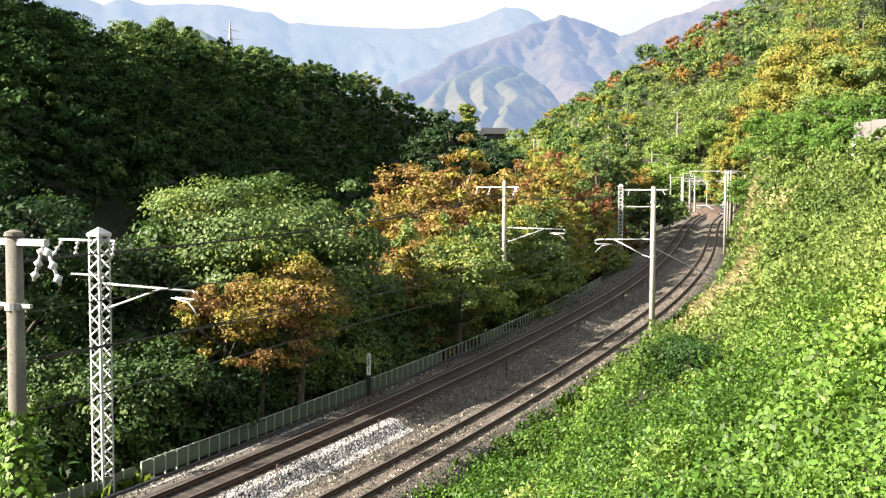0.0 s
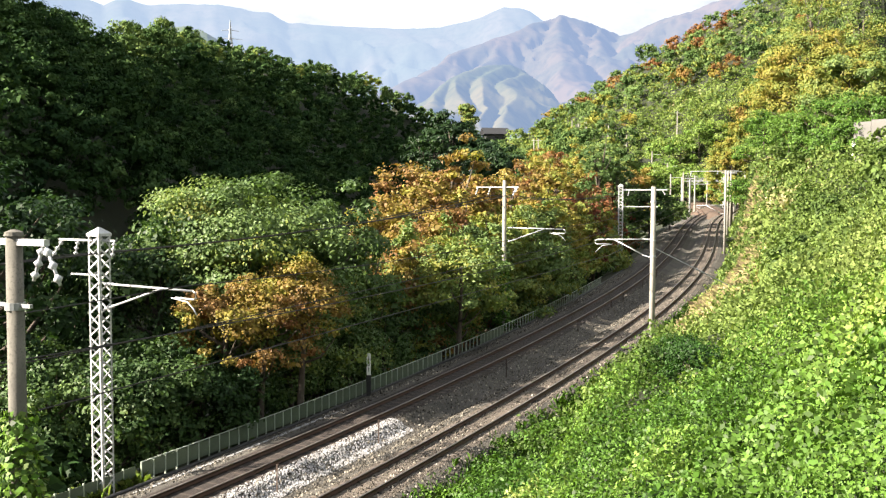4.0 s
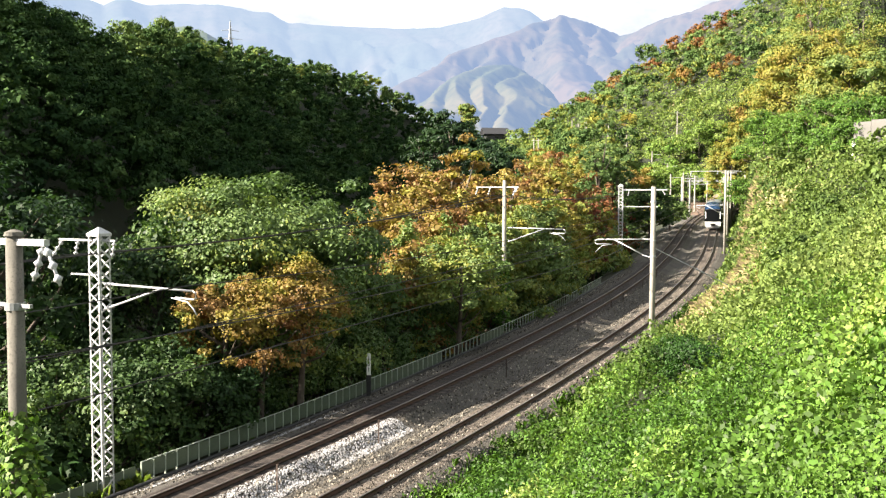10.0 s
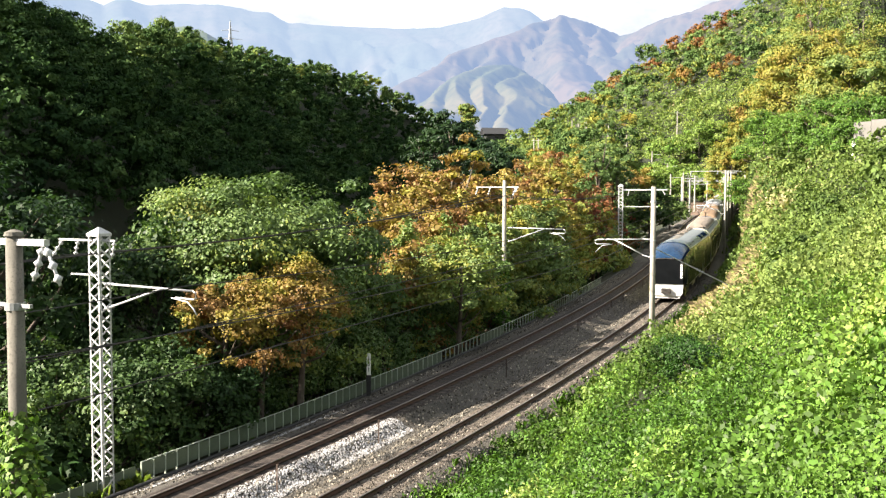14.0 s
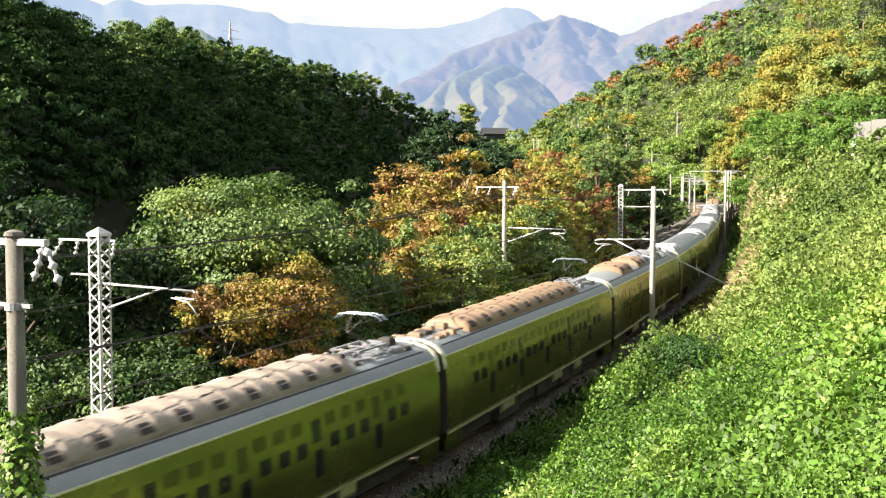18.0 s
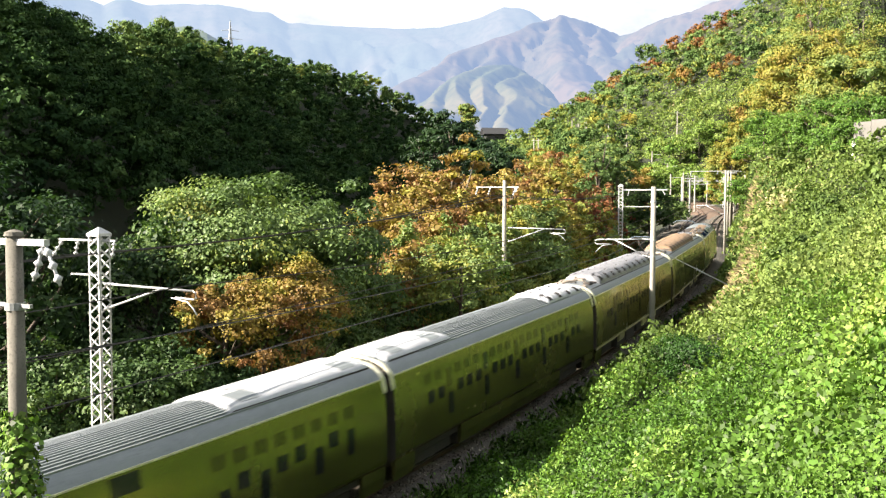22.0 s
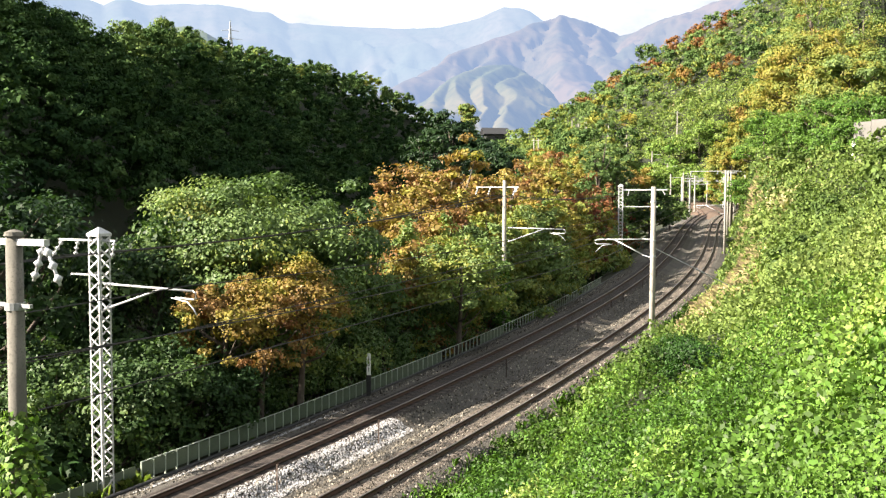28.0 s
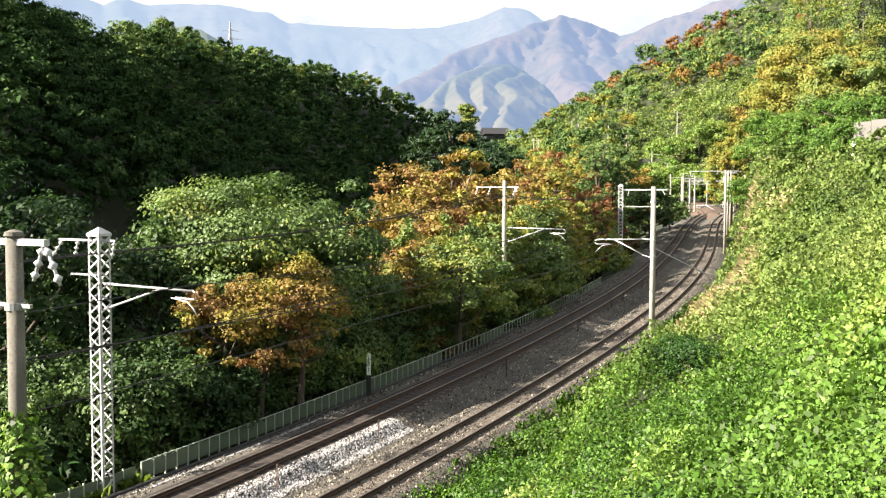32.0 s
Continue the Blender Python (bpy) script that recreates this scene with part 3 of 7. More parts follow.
def make_poles():
    g = "overhead line poles"
    # lattice mast beside the gorge
    t = thing("lattice_mast", stand(2.85, -8.5), "white-painted steel lattice mast with a bracket over the far track", "mast", g)
    lattice(t, 8.0, 0.50)
    crossarm(t, -1.9, 0.75, 7.86, 0.035, hang=((-1.75, -0.5, 0.55), (-1.0, -0.15, 0.5), (0.7, -0.1, 0.5)))
    crossarm(t, -1.35, 0.0, 6.70, 0.03)
    cantilever(t, 0.05, 3.75, 6.42, 5.70, M_GALV)
    # round concrete pole on the near side
    t = thing("concrete_pole", stand(-8.7, 2.46), "round weathered concrete pole wound with vines", "pole", g)
    bm = bmesh.new()
    round_pole(bm, 8.95, 0.175, 0.14)
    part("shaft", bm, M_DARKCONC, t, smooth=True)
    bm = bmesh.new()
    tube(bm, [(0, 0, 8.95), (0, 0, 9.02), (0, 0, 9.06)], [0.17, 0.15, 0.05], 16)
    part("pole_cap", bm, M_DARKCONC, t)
    crossarm(t, -0.9, 0.85, 8.85, 0.055, 0.0, ((0.82, 0.35, 0.65), (0.75, -0.25, 0.6)))
    crossarm(t, -1.6, 0.42, 7.75, 0.032, mat=M_FARSTEEL)
    bm = bmesh.new()
    tube(bm, [(0, 0, 7.67), (0, 0, 7.80)], 0.178, 16)
    part("clamp", bm, M_FARSTEEL, t)
    # slim pole among the trees
    t = thing("concrete_pole", stand(39.2, -8.5), "slim concrete pole with a crossarm and track bracket among trees", "pole", g)
    bm = bmesh.new()
    round_pole(bm, 9.4, 0.16, 0.115)
    part("shaft", bm, M_CONC, t, smooth=True)
    crossarm(t, -2.0, 1.0, 8.95, 0.035, hang=((-1.9, -0.15, 0.5), (-1.0, -0.15, 0.5), (0.8, -0.2, 0.55), (0.9, -0.1, 0.3)))
    cantilever(t, 0.1, 3.75, 6.25, 5.45, M_GALV)
    # tall pole at the foot of the slope
    t = thing("concrete_pole", stand(33.7, 2.5), "round concrete pole with a long bracket over the track", "pole", g)
    bm = bmesh.new()
    round_pole(bm, 9.05, 0.175, 0.135)
    part("shaft", bm, M_CONC, t, smooth=True)
    cantilever(t, 0.0, -2.9, 6.05, 5.15, M_GALV)
    for z in (5.1, 6.0, 8.2):
        bm = bmesh.new()
        tube(bm, [(0, 0, z - 0.05), (0, 0, z + 0.05)], 0.165, 16)
        part("clamp", bm, M_GALV, t)
    # portal further on
    t = thing("lattice_mast", stand(82.6, -8.5), "white steel lattice mast joined by a beam across the track", "mast", g)
    lattice(t, 8.1, 0.50)
    crossarm(t, 0.2, 4.9, 7.75, 0.07, hang=((0.9, -0.15, 0.6), (4.4, 0.3, 0.5)))
    crossarm(t, 0.2, 4.0, 5.95, 0.05)
    # group of poles at the far bend
    rows = ((99.0, 1.95, 9.7, -2.9), (131.0, 2.2, 9.4, 0), (146.0, 2.6, 9.2, 0), (160.0, 3.0, 9.2, 0), (172.0, 4.5, 9.2, 0))
    for s, d, h, arm in rows:
        t = thing("concrete_pole", stand(s, d), "pale concrete pole in a row beside the far bend", "pole", g)
        bm = bmesh.new()
        round_pole(bm, h, 0.15, 0.11)
        part("shaft", bm, M_CONC, t, smooth=True)
        if arm:
            crossarm(t, -4.2, 1.5, h - 0.1, 0.035, hang=((-4.0, -0.1, 0.5), (-0.9, -0.1, 0.4)))
            cantilever(t, 0.0, arm, 5.5, 4.5, M_GALV)
        else:
            crossarm(t, -1.0, 1.0, h - 0.3, 0.035)
    for x, y, h in ((54.5, 208.0, 8.4), (60.0, 240.0, 8.6), (58.5, 247.0, 8.0), (62.5, 268.0, 8.4), (61.0, 281.0, 8.6), (80.5, 262.0, 8.6), (56.5, 226.0, 8.2), (63.5, 231.0, 8.0), (64.2, 252.0, 8.2), (57.6, 262.0, 8.2)):
        z = float(land(x, y)[0])
        t = thing("steel_pole", pose(x, y, z, 0, 0, -12), "pale steel pole beside the far yard", "pole", g)
        bm = bmesh.new()
        tube(bm, [(0, 0, -1), (0, 0, h)], [0.21, 0.17], 10)
        part("shaft", bm, M_CONC, t)
        crossarm(t, -0.3, 2.6, h - 0.9, 0.035)


def wire(bm, pts, r=0.009):
    tube(bm, pts, r, 5)


def sag(a, b, drop, n=14):
    a, b = Vector(a), Vector(b)
    return [a.lerp(b, i / n) - Vector((0, 0, 4 * drop * (i / n) * (1 - i / n))) for i in range(n + 1)]


def make_wires():
    lines = (
        ("contact_wire", far_d, ((-40, 5.1), (2.85, 5.1), (39.2, 5.1), (82.6, 5.1), (120, 5.1), (160, 5.1)), 0.02, 0.018),
        ("messenger_wire", far_d, ((-40, 7.0), (2.85, 6.5), (39.2, 6.3), (82.6, 6.3), (120, 6.3), (160, 6.3)), 0.35, 0.018),
        ("contact_wire", lambda s: 0.0, ((-45, 5.1), (-8.7, 5.1), (33.7, 5.1), (117, 5.1), (160, 5.1)), 0.02, 0.018),
        ("messenger_wire", lambda s: 0.0, ((-45, 6.3), (-8.7, 6.3), (33.7, 6.1), (117, 6.3), (160, 6.3)), 0.35, 0.018),
        ("feeder_cable", lambda s: -8.3, ((-40, 8.2), (2.85, 7.45), (39.2, 8.4), (82.6, 7.2), (128, 7.5)), 0.35, 0.026),
        ("feeder_cable", lambda s: -9.4, ((-40, 8.0), (2.85, 7.35), (39.2, 8.4), (82.6, 7.3), (128, 7.5)), 0.45, 0.026),
        ("feeder_cable", lambda s: -10.4, ((-40, 7.6), (2.85, 7.3), (39.2, 8.4)), 0.5, 0.02),
    )
    for name, f, pts, drop, r in lines:
        bm = bmesh.new()
        for (s0, z0), (s1, z1) in zip(pts, pts[1:]):
            wire(bm, sag(spot(s0, float(f(s0)), z0), spot(s1, float(f(s1)), z1), drop), r)
        o = part(name, bm, M_WIRE)
        tagged(o, "thin dark overhead wire strung between poles", "cable", "overhead wires")
    bm = bmesh.new()
    a, b = spot(33.7, 2.5, 5.6), spot(33.7 + 3, 6.4, 3.2)
    tube(bm, [a, b], 0.032, 6)
    insulator(bm, a.lerp(b, 0.55), a.lerp(b, 0.65), 3, 0.08)
    tagged(part("guy_wire", bm, M_GALV), "pale guy wire with an insulator slanting to the slope", "cable")


# ---- fence, stakes, post ----
def make_fence():
    s0, s1, step = 4.35, 68.0, 0.58
    fence = thing("trackside_fence", Matrix(), "low pale green panel fence along the gorge side", "fence", kind="structure")
    bm = bmesh.new()
    box(bm, -0.025, 0.025, -0.02, 0.02, -0.35, 0.60)
    post = part("fence_post", bm, M_FENCEPOST, fence)
    bm = bmesh.new()
    box(bm, -0.008, 0.008, 0.02, step - 0.02, -0.02, 0.55)
    panel = part("fence_panel", bm, M_FENCE, fence)
    n = int((s1 - s0) / step)
    for i in range(n):
        s = s0 + i * step
        d = -8.25 + 0.35 * min(max((s - 5) / 25, 0), 1)
        m = stand(s, d, -0.58) @ pose(0, 0, 0, 0, random.uniform(-1.5, 1.5), 0)
        if i:
            p = new("fence_post", post.data)
            p.parent = fence
        else:
            p = post
        p.matrix_basis = m
        if s < 27 or 33 < s < 37:
            q = new("fence_panel", panel.data) if i else panel
            q.parent, q.matrix_basis = fence, m
    sweep("top_rail", [(-0.02, 0.0), (-0.02, 0.03), (0.02, 0.03), (0.02, 0.0)], s0, s1, 0.58, M_FENCEPOST, lambda s: -8.25 + 0.35 * np.clip((s - 5) / 25, 0, 1), fence)
    # a short run near the mast
    low = thing("trackside_fence", Matrix(), "short pale green fence run at the foot of the mast", "fence", kind="structure")
    for i in range(8):
        m = stand(-0.4 + i * step, -8.42, -0.66)
        p, q = new("fence_post", post.data), new("fence_panel", panel.data)
        p.parent = q.parent = low
        p.matrix_basis, q.matrix_basis = m, m
    # cable trough at the foot
    tr = sweep("cable_trough", [(-0.07, -0.62), (-0.07, -0.53), (0.07, -0.53), (0.07, -0.62)], -2, 90, 1.0, M_BLACK, lambda s: 0 * s - 7.75)
    tagged(tr, "dark cable trough along the fence foot", "cable trough", kind="structure")
    for s, d in ((5.1, -2.92), (11.5, -2.87), (24.7, -2.94), (38.5, -3.2), (48.8, -3.4), (52.8, -3.3), (62.0, -3.3), (71, -3.3)):
        t = thing("marker_stake", stand(s, d, -0.5, random.uniform(-8, 8)), "short rusty steel stake between the tracks", "stake", "stakes between the tracks")
        bm = bmesh.new()
        box(bm, -0.03, 0.03, -0.005, 0.005, -0.2, 0.92)
        box(bm, -0.005, 0.005, 0.005, 0.045, -0.2, 0.92)
        part("stake_shaft", bm, M_RUSTPOST, t)
        bm = bmesh.new()
        box(bm, -0.035, 0.035, -0.008, 0.05, 0.88, 0.93)
        part("stake_head", bm, M_RUSTPOST, t)
    t = thing("distance_post", stand(18.7, -7.6, -0.55, 24), "white distance post with black numerals on a black foot", "post")
    bm = bmesh.new()
    box(bm, -0.10, 0.10, -0.035, 0.035, 0.95, 1.93)
    vs = [bm.verts.new((x, y, z)) for y in (-0.035, 0.035) for x, z in ((-0.10, 1.93), (-0.05, 2.0), (0.05, 2.0), (0.10, 1.93))]
    bm.faces.new(vs[:4]), bm.faces.new(vs[4:][::-1])
    for i in range(3):
        bm.faces.new((vs[i], vs[i + 4], vs[i + 5], vs[i + 1]))
    part("board", bm, M_WHITE, t)
    bm = bmesh.new()
    box(bm, -0.11, 0.11, -0.04, 0.04, -0.2, 0.947)
    part("foot", bm, M_BLACK, t)
    for i, ch in enumerate("131"):
        cu = bpy.data.curves.new("numeral", "FONT")
        cu.body, cu.size, cu.align_x, cu.extrude = ch, 0.30, "CENTER", 0.002
        cu.materials.append(M_BLACK)
        o = new("numeral", cu)
        o.parent = t
        o.matrix_basis = pose(0, -0.0385, 1.66 - i * 0.27, 90, 0, 0)


make_railway()
make_poles()
make_wires()
make_fence()
stones("fresh_stones", "pale fresh crushed stones on the far track's shoulder", M_PALESTONE, 12500, -4.0, 14.0, -3.85, -2.6, bed_height, 0.036, 1.1)
stones("fresh_stone_patch", "pale fresh crushed stones beside the far track", M_PALESTONE, 4200, 3.0, 14.5, -7.35, -6.35, bed_height, 0.034)
stones("ballast_stones", "grey-brown broken ballast stones", M_STONE, 46000, -4.0, 75.0, -7.6, 2.6, bed_height, 0.052, 1.5, -4.95)


# ---- plants ----


def leaf_quads(centre, out, size, rng, droop=0.5, wide=0.62, loose=0.45, lean=0.20):
    """One folded leaf of four points at each centre, facing roughly along out."""
    n = len(centre)
    nrm = out + rng.normal(0, loose, (n, 3))
    nrm += np.array(SUN_FROM) * lean
    nrm /= np.linalg.norm(nrm, axis=1, keepdims=True) + 1e-9
    a = rng.normal(0, 1, (n, 3))
    a[:, 2] -= droop
    a -= (a * nrm).sum(1, keepdims=True) * nrm
    a /= np.linalg.norm(a, axis=1, keepdims=True) + 1e-9
    b = np.cross(nrm, a)
    sz = (size * rng.uniform(0.65, 1.35, n))[:, None]
    p0, p2 = centre - a * sz * 0.5, centre + a * sz * 0.55
    lift = nrm * sz * 0.12
    p1, p3 = centre + b * sz * wide * 0.5 + lift, centre - b * sz * wide * 0.5 + lift
    v = np.stack([p0, p1, p2, p3], 1).reshape(-1, 3)
    return v, np.arange(n * 4).reshape(-1, 4)


def crown_points(rng, n_clump, n_leaf, rx, rz, zc, shape="round", clump=1.0, flat=0.65):
    """Clump centres over a crown, then leaves on the clumps' shells."""
    u = rng.normal(0, 1, (n_clump, 3))
    u /= np.linalg.norm(u, axis=1, keepdims=True)
    u[:, 2] = np.where(u[:, 2] < -0.45, -u[:, 2], u[:, 2])
    rad = rng.uniform(0.55, 1.0, n_clump) ** 0.6
    c = u * rad[:, None] * np.array([rx, rx, rz]) * (1 + 0.22 * np.sin(u[:, :1] * 5 + rng.uniform(0, 6)) * np.cos(u[:, 1:2] * 4 + 1))
    if shape == "cone":
        t = rng.random(n_clump) ** 0.8
        ang = rng.uniform(0, 6.28, n_clump)
        rr = rx * (1 - t) ** 0.85 * rng.uniform(0.55, 1, n_clump)
        c = np.stack([rr * np.cos(ang), rr * np.sin(ang), (t * 2 - 1) * rz], 1)
    elif shape == "layer":
        lev = np.clip(rng.integers(0, 8, n_clump) / 7.0 + rng.normal(0, 0.06, n_clump), 0, 1)
        ang = rng.uniform(0, 6.28, n_clump)
        rr = rx * (1 - 0.6 * lev) * np.sqrt(rng.random(n_clump)) * (0.75 + 0.25 * np.sin(ang * 3 + lev * 9))
        c = np.stack([rr * np.cos(ang), rr * np.sin(ang), (lev * 2 - 1) * rz + rng.normal(0, 0.2, n_clump)], 1)
    c[:, 2] += zc
    k = rng.integers(0, n_clump, n_leaf)
    w = rng.normal(0, 1, (n_leaf, 3))
    w /= np.linalg.norm(w, axis=1, keepdims=True)
    w[:, 2] = np.where(w[:, 2] < -0.3, -w[:, 2], w[:, 2])
    cs = clump * (0.6 + 0.8 * rng.random(n_clump))
    p = c[k] + w * cs[k][:, None] * np.array([1, 1, flat]) * rng.uniform(0.6, 1.05, n_leaf)[:, None]
    centre = np.array([0, 0, zc])
    o = w * 0.8 + 0.5 * (c[k] - centre) / max(rx, rz)
    return p, o, c, k


def tree_mesh(seed, height, rx, n_clump, n_leaf, leaf, shape="round", clump=1.0, flat=0.65, low=0.35):
    rng = np.random.default_rng(seed)
    rz = height * (1 - low) / 2
    zc = height - rz - clump * 0.3
    p, o, c, k = crown_points(rng, n_clump, n_leaf, rx, rz, zc, shape, clump, flat)
    v, f = leaf_quads(p, o, leaf, rng)
    # oversized inner leaves, added to close the crown against light leaking through
    m = max(n_leaf // 7, 40)
    kc = rng.integers(0, n_clump, m)
    pc = c[kc] + rng.normal(0, 0.22, (m, 3)) * clump * np.array([1, 1, flat])
    pc[:, :2] *= 0.9
    vc, fc = leaf_quads(pc, rng.normal(0, 1, (m, 3)), leaf * 1.9, rng, 0.2, 0.8)
    shade = rng.normal(0, 0.05, n_clump)
    return np.concatenate([v, vc]), np.concatenate([f, fc + len(v)]), np.repeat(np.concatenate([shade[k], shade[kc]]), 4), c


def trunk_bm(seed, height, r, clumps, low=0.35, limbs=9):
    rng = random.Random(seed)
    bm = bmesh.new()
    lean = Vector((rng.uniform(-0.06, 0.06), rng.uniform(-0.06, 0.06), 1)) * height * 0.86
    pts = [lean * t + Vector((math.sin(t * 5 + seed), math.cos(t * 4), 0)) * 0.012 * height * t for t in (-0.12, 0.0, 0.15, 0.35, 0.55, 0.75, 0.95)]
    tube(bm, pts, [r * 1.5, r * 1.3, r, r * 0.8, r * 0.6, r * 0.38, r * 0.12], 9)
    pick = list(range(len(clumps)))
    rng.shuffle(pick)
    for i in pick[:limbs]:
        q = Vector(clumps[i])
        t = min(max(q.z / (height * 0.86) - 0.22, low * 0.8), 0.85)
        a = lean * t
        m = a.lerp(q, 0.5) + Vector((0, 0, -0.06 * height * rng.random()))
        tube(bm, [a, m, q], [r * 0.42, r * 0.26, r * 0.06], 6)
    return bm


def make_tree(name, label, cat, at_xy, height, rx, tint, seed, n_clump=70, n_leaf=9000, leaf=0.22, shape="round", clump=1.0, flat=0.65, low=0.35, sink=0.3, group="", z=None, material=None, spread=0.0):
    x, y = at_xy
    z0 = float(land(x, y)[0]) - sink if z is None else z
    v, f, sh, c = tree_mesh(seed, height, rx, n_clump, n_leaf, leaf, shape, clump, flat, low)
    t = thing(name, pose(x, y, z0, 0, 0, 0), label, cat, group)
    part("trunk", trunk_bm(seed, height, 0.018 * height + 0.04, c, low, 14), M_BARK, t, smooth=True)
    tt = tint + sh
    if spread:
        tt = tt + spread * np.sin(v[:, 0] * 1.1 + seed) * np.cos(v[:, 2] * 0.9 + v[:, 1] * 0.7)
    raw("crown", v, f, material or M_LEAF, np.clip(tt, 0, 1), t)
    return t


def place(brg, r):
    """Ground position r metres out; 784 lies straight ahead."""
    a = math.atan((brg - 784) / 1697.3)
    return r * math.sin(a), r * math.cos(a)


def wood(name, label, protos, xs, ys, tints, scales, extra=0.0, sink=0.5, material=None):
    """Many trees joined as one wood."""
    rng = np.random.default_rng(len(xs))
    zs = land(xs, ys)
    V, F, T, n0 = [], [], [], 0
    for x, y, z, t, k in zip(xs, ys, zs, tints, scales):
        v, f, sh, _ = protos[rng.integers(len(protos))]
        a = rng.uniform(0, 6.28)
        ca, sa = math.cos(a), math.sin(a)
        w = np.stack([v[:, 0] * ca - v[:, 1] * sa, v[:, 0] * sa + v[:, 1] * ca, v[:, 2]], 1) * k * np.array([1, 1, rng.uniform(0.85, 1.2)])
        V.append(w + np.array([x, y, z - sink]))
        F.append(f + n0)
        T.append(np.clip(t + sh, 0, 1))
        n0 += len(v)
    o = raw(name, np.concatenate(V), np.concatenate(F), material or M_LEAF, np.concatenate(T))
    tagged(o, label, "woods", kind="stuff")


def make_woods():
    rng = np.random.default_rng(21)
    mk = lambda sd, shape="round", fl=0.65, n=900, leaf=0.52, cl=1.3, h=10.0, rx=3.6: tree_mesh(sd, h, rx, 26, n, leaf, shape, cl, fl, 0.15)
    broad = [mk(1), mk(2), mk(3), mk(4)]
    pine = [mk(11, "cone", 0.45, 800, 0.55, 1.0, 12.0, 2.8), mk(12, "cone", 0.45, 800, 0.55, 1.0, 12.0, 2.6), mk(13, "layer", 0.35, 800, 0.52, 1.0, 11, 3.2)]
    far = [mk(21, n=420, leaf=0.9), mk(22, n=420, leaf=0.9), mk(23, n=420, leaf=0.9)]
    farpine = [mk(24, "cone", 0.45, 260, 1.1, 1.0, 12.0, 2.8), mk(25, "layer", 0.35, 260, 1.1, 1.0, 11, 3.2)]
    # spur on the left
    pts = []
    y = 105.0
    while y < 650:
        gap = 5.6 if y < 300 else 8.0
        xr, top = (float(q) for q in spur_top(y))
        for x in np.arange(xr - 5, xr + 0.85 * top + 6, gap * 0.85):
            pts.append((x + rng.uniform(-2, 2), y + rng.uniform(-2.5, 2.5)))
        y += gap
    pts = np.array(pts)
    s, d, _ = track_coords(pts[:, 0], pts[:, 1])
    az = np.degrees(np.arctan2(pts[:, 0], pts[:, 1]))
    pts = pts[(d < -24) & (az > -28)]
    n = len(pts)
    # low tint carries the spur's own shade
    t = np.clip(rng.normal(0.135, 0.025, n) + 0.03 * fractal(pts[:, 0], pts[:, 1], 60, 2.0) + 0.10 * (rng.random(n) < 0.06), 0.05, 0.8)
    over = pts[:, 0] - spur_top(pts[:, 1])[0]
    # brighter tint along the crest, for its sunlit treetops
    t = np.where((over < 6) & (pts[:, 1] > 210), t + rng.uniform(0.04, 0.28, n), t)
    con, close = rng.random(n) < 0.25, pts[:, 1] < 300
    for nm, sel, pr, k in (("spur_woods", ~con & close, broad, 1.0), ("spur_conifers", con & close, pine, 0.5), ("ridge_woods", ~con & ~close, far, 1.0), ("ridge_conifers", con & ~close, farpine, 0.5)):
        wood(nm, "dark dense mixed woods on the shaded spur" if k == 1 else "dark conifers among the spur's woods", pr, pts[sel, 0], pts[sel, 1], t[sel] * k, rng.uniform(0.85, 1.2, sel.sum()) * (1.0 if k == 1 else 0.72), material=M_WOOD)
    # hillside on the right
    mk2 = lambda sd, shape="round": tree_mesh(sd, 7.5, 4.2, 34, 620, 0.64, shape, 1.3, 0.7, 0.02)
    low = [mk2(31), mk2(32), mk2(33), mk2(34)]
    pts = []
    r = 196.0
    while r < 445:
        for az in np.arange(1.2, 28, math.degrees((6.4 + r * 0.004) / r)):
            a = math.radians(az + rng.uniform(-0.4, 0.4))
            rr = r + rng.uniform(-4, 4)
            pts.append((rr * math.sin(a), rr * math.cos(a)))
        r += 6.6 + r * 0.012
    pts = np.array(pts)
    s, d, _ = track_coords(pts[:, 0], pts[:, 1])
    pts = pts[(abs(d + 4) > 15)]
    n = len(pts)
    patch = fractal(pts[:, 0], pts[:, 1], 45, 3.3)
    t = np.clip(0.41 + 0.11 * patch + rng.normal(0, 0.07, n) - 0.12 * (rng.random(n) < 0.15) + 0.34 * (rng.random(n) < 0.06 + 0.14 * (np.hypot(*pts.T) > 385)), 0.2, 0.95)
    sc = np.where(fractal(pts[:, 0], pts[:, 1], 60, 8.1) > 0.25, 0.45, 1.0) * rng.uniform(0.65, 1.15, n)
    az, rr = np.degrees(np.arctan2(pts[:, 0], pts[:, 1])), np.hypot(pts[:, 0], pts[:, 1])
    bank = (az > 11.0) & (az < 18) & (rr < 345)
    sc, t = np.where(bank, sc * 0.55, sc), np.where(bank, 0.40 + 0.05 * patch, t)
    yx, _ = yard_line(pts[:, 1])
    sc = np.where((abs(pts[:, 0] - yx + 1) < 7) & (pts[:, 1] < 300), 0.02, sc)
    keep = sc > 0.05
    pts, t, sc, n = pts[keep], t[keep], sc[keep], int(keep.sum())
    near_house = np.hypot(pts[:, 0] - 22.7, pts[:, 1] - 424) < 17
    pts, t, sc = pts[~near_house], t[~near_house], sc[~near_house]
    crest = (np.hypot(pts[:, 0], pts[:, 1]) > 392) & (np.degrees(np.arctan2(pts[:, 0], pts[:, 1])) > 13.2) & (np.degrees(np.arctan2(pts[:, 0], pts[:, 1])) < 17.4)
    t = np.where(crest & (np.random.default_rng(4).random(len(t)) < 0.6), 0.80, t)
    wood("hillside_woods", "sunlit autumn woods on the open hillside", low, pts[:, 0], pts[:, 1], t, sc, sink=1.0, material=M_WOOD)


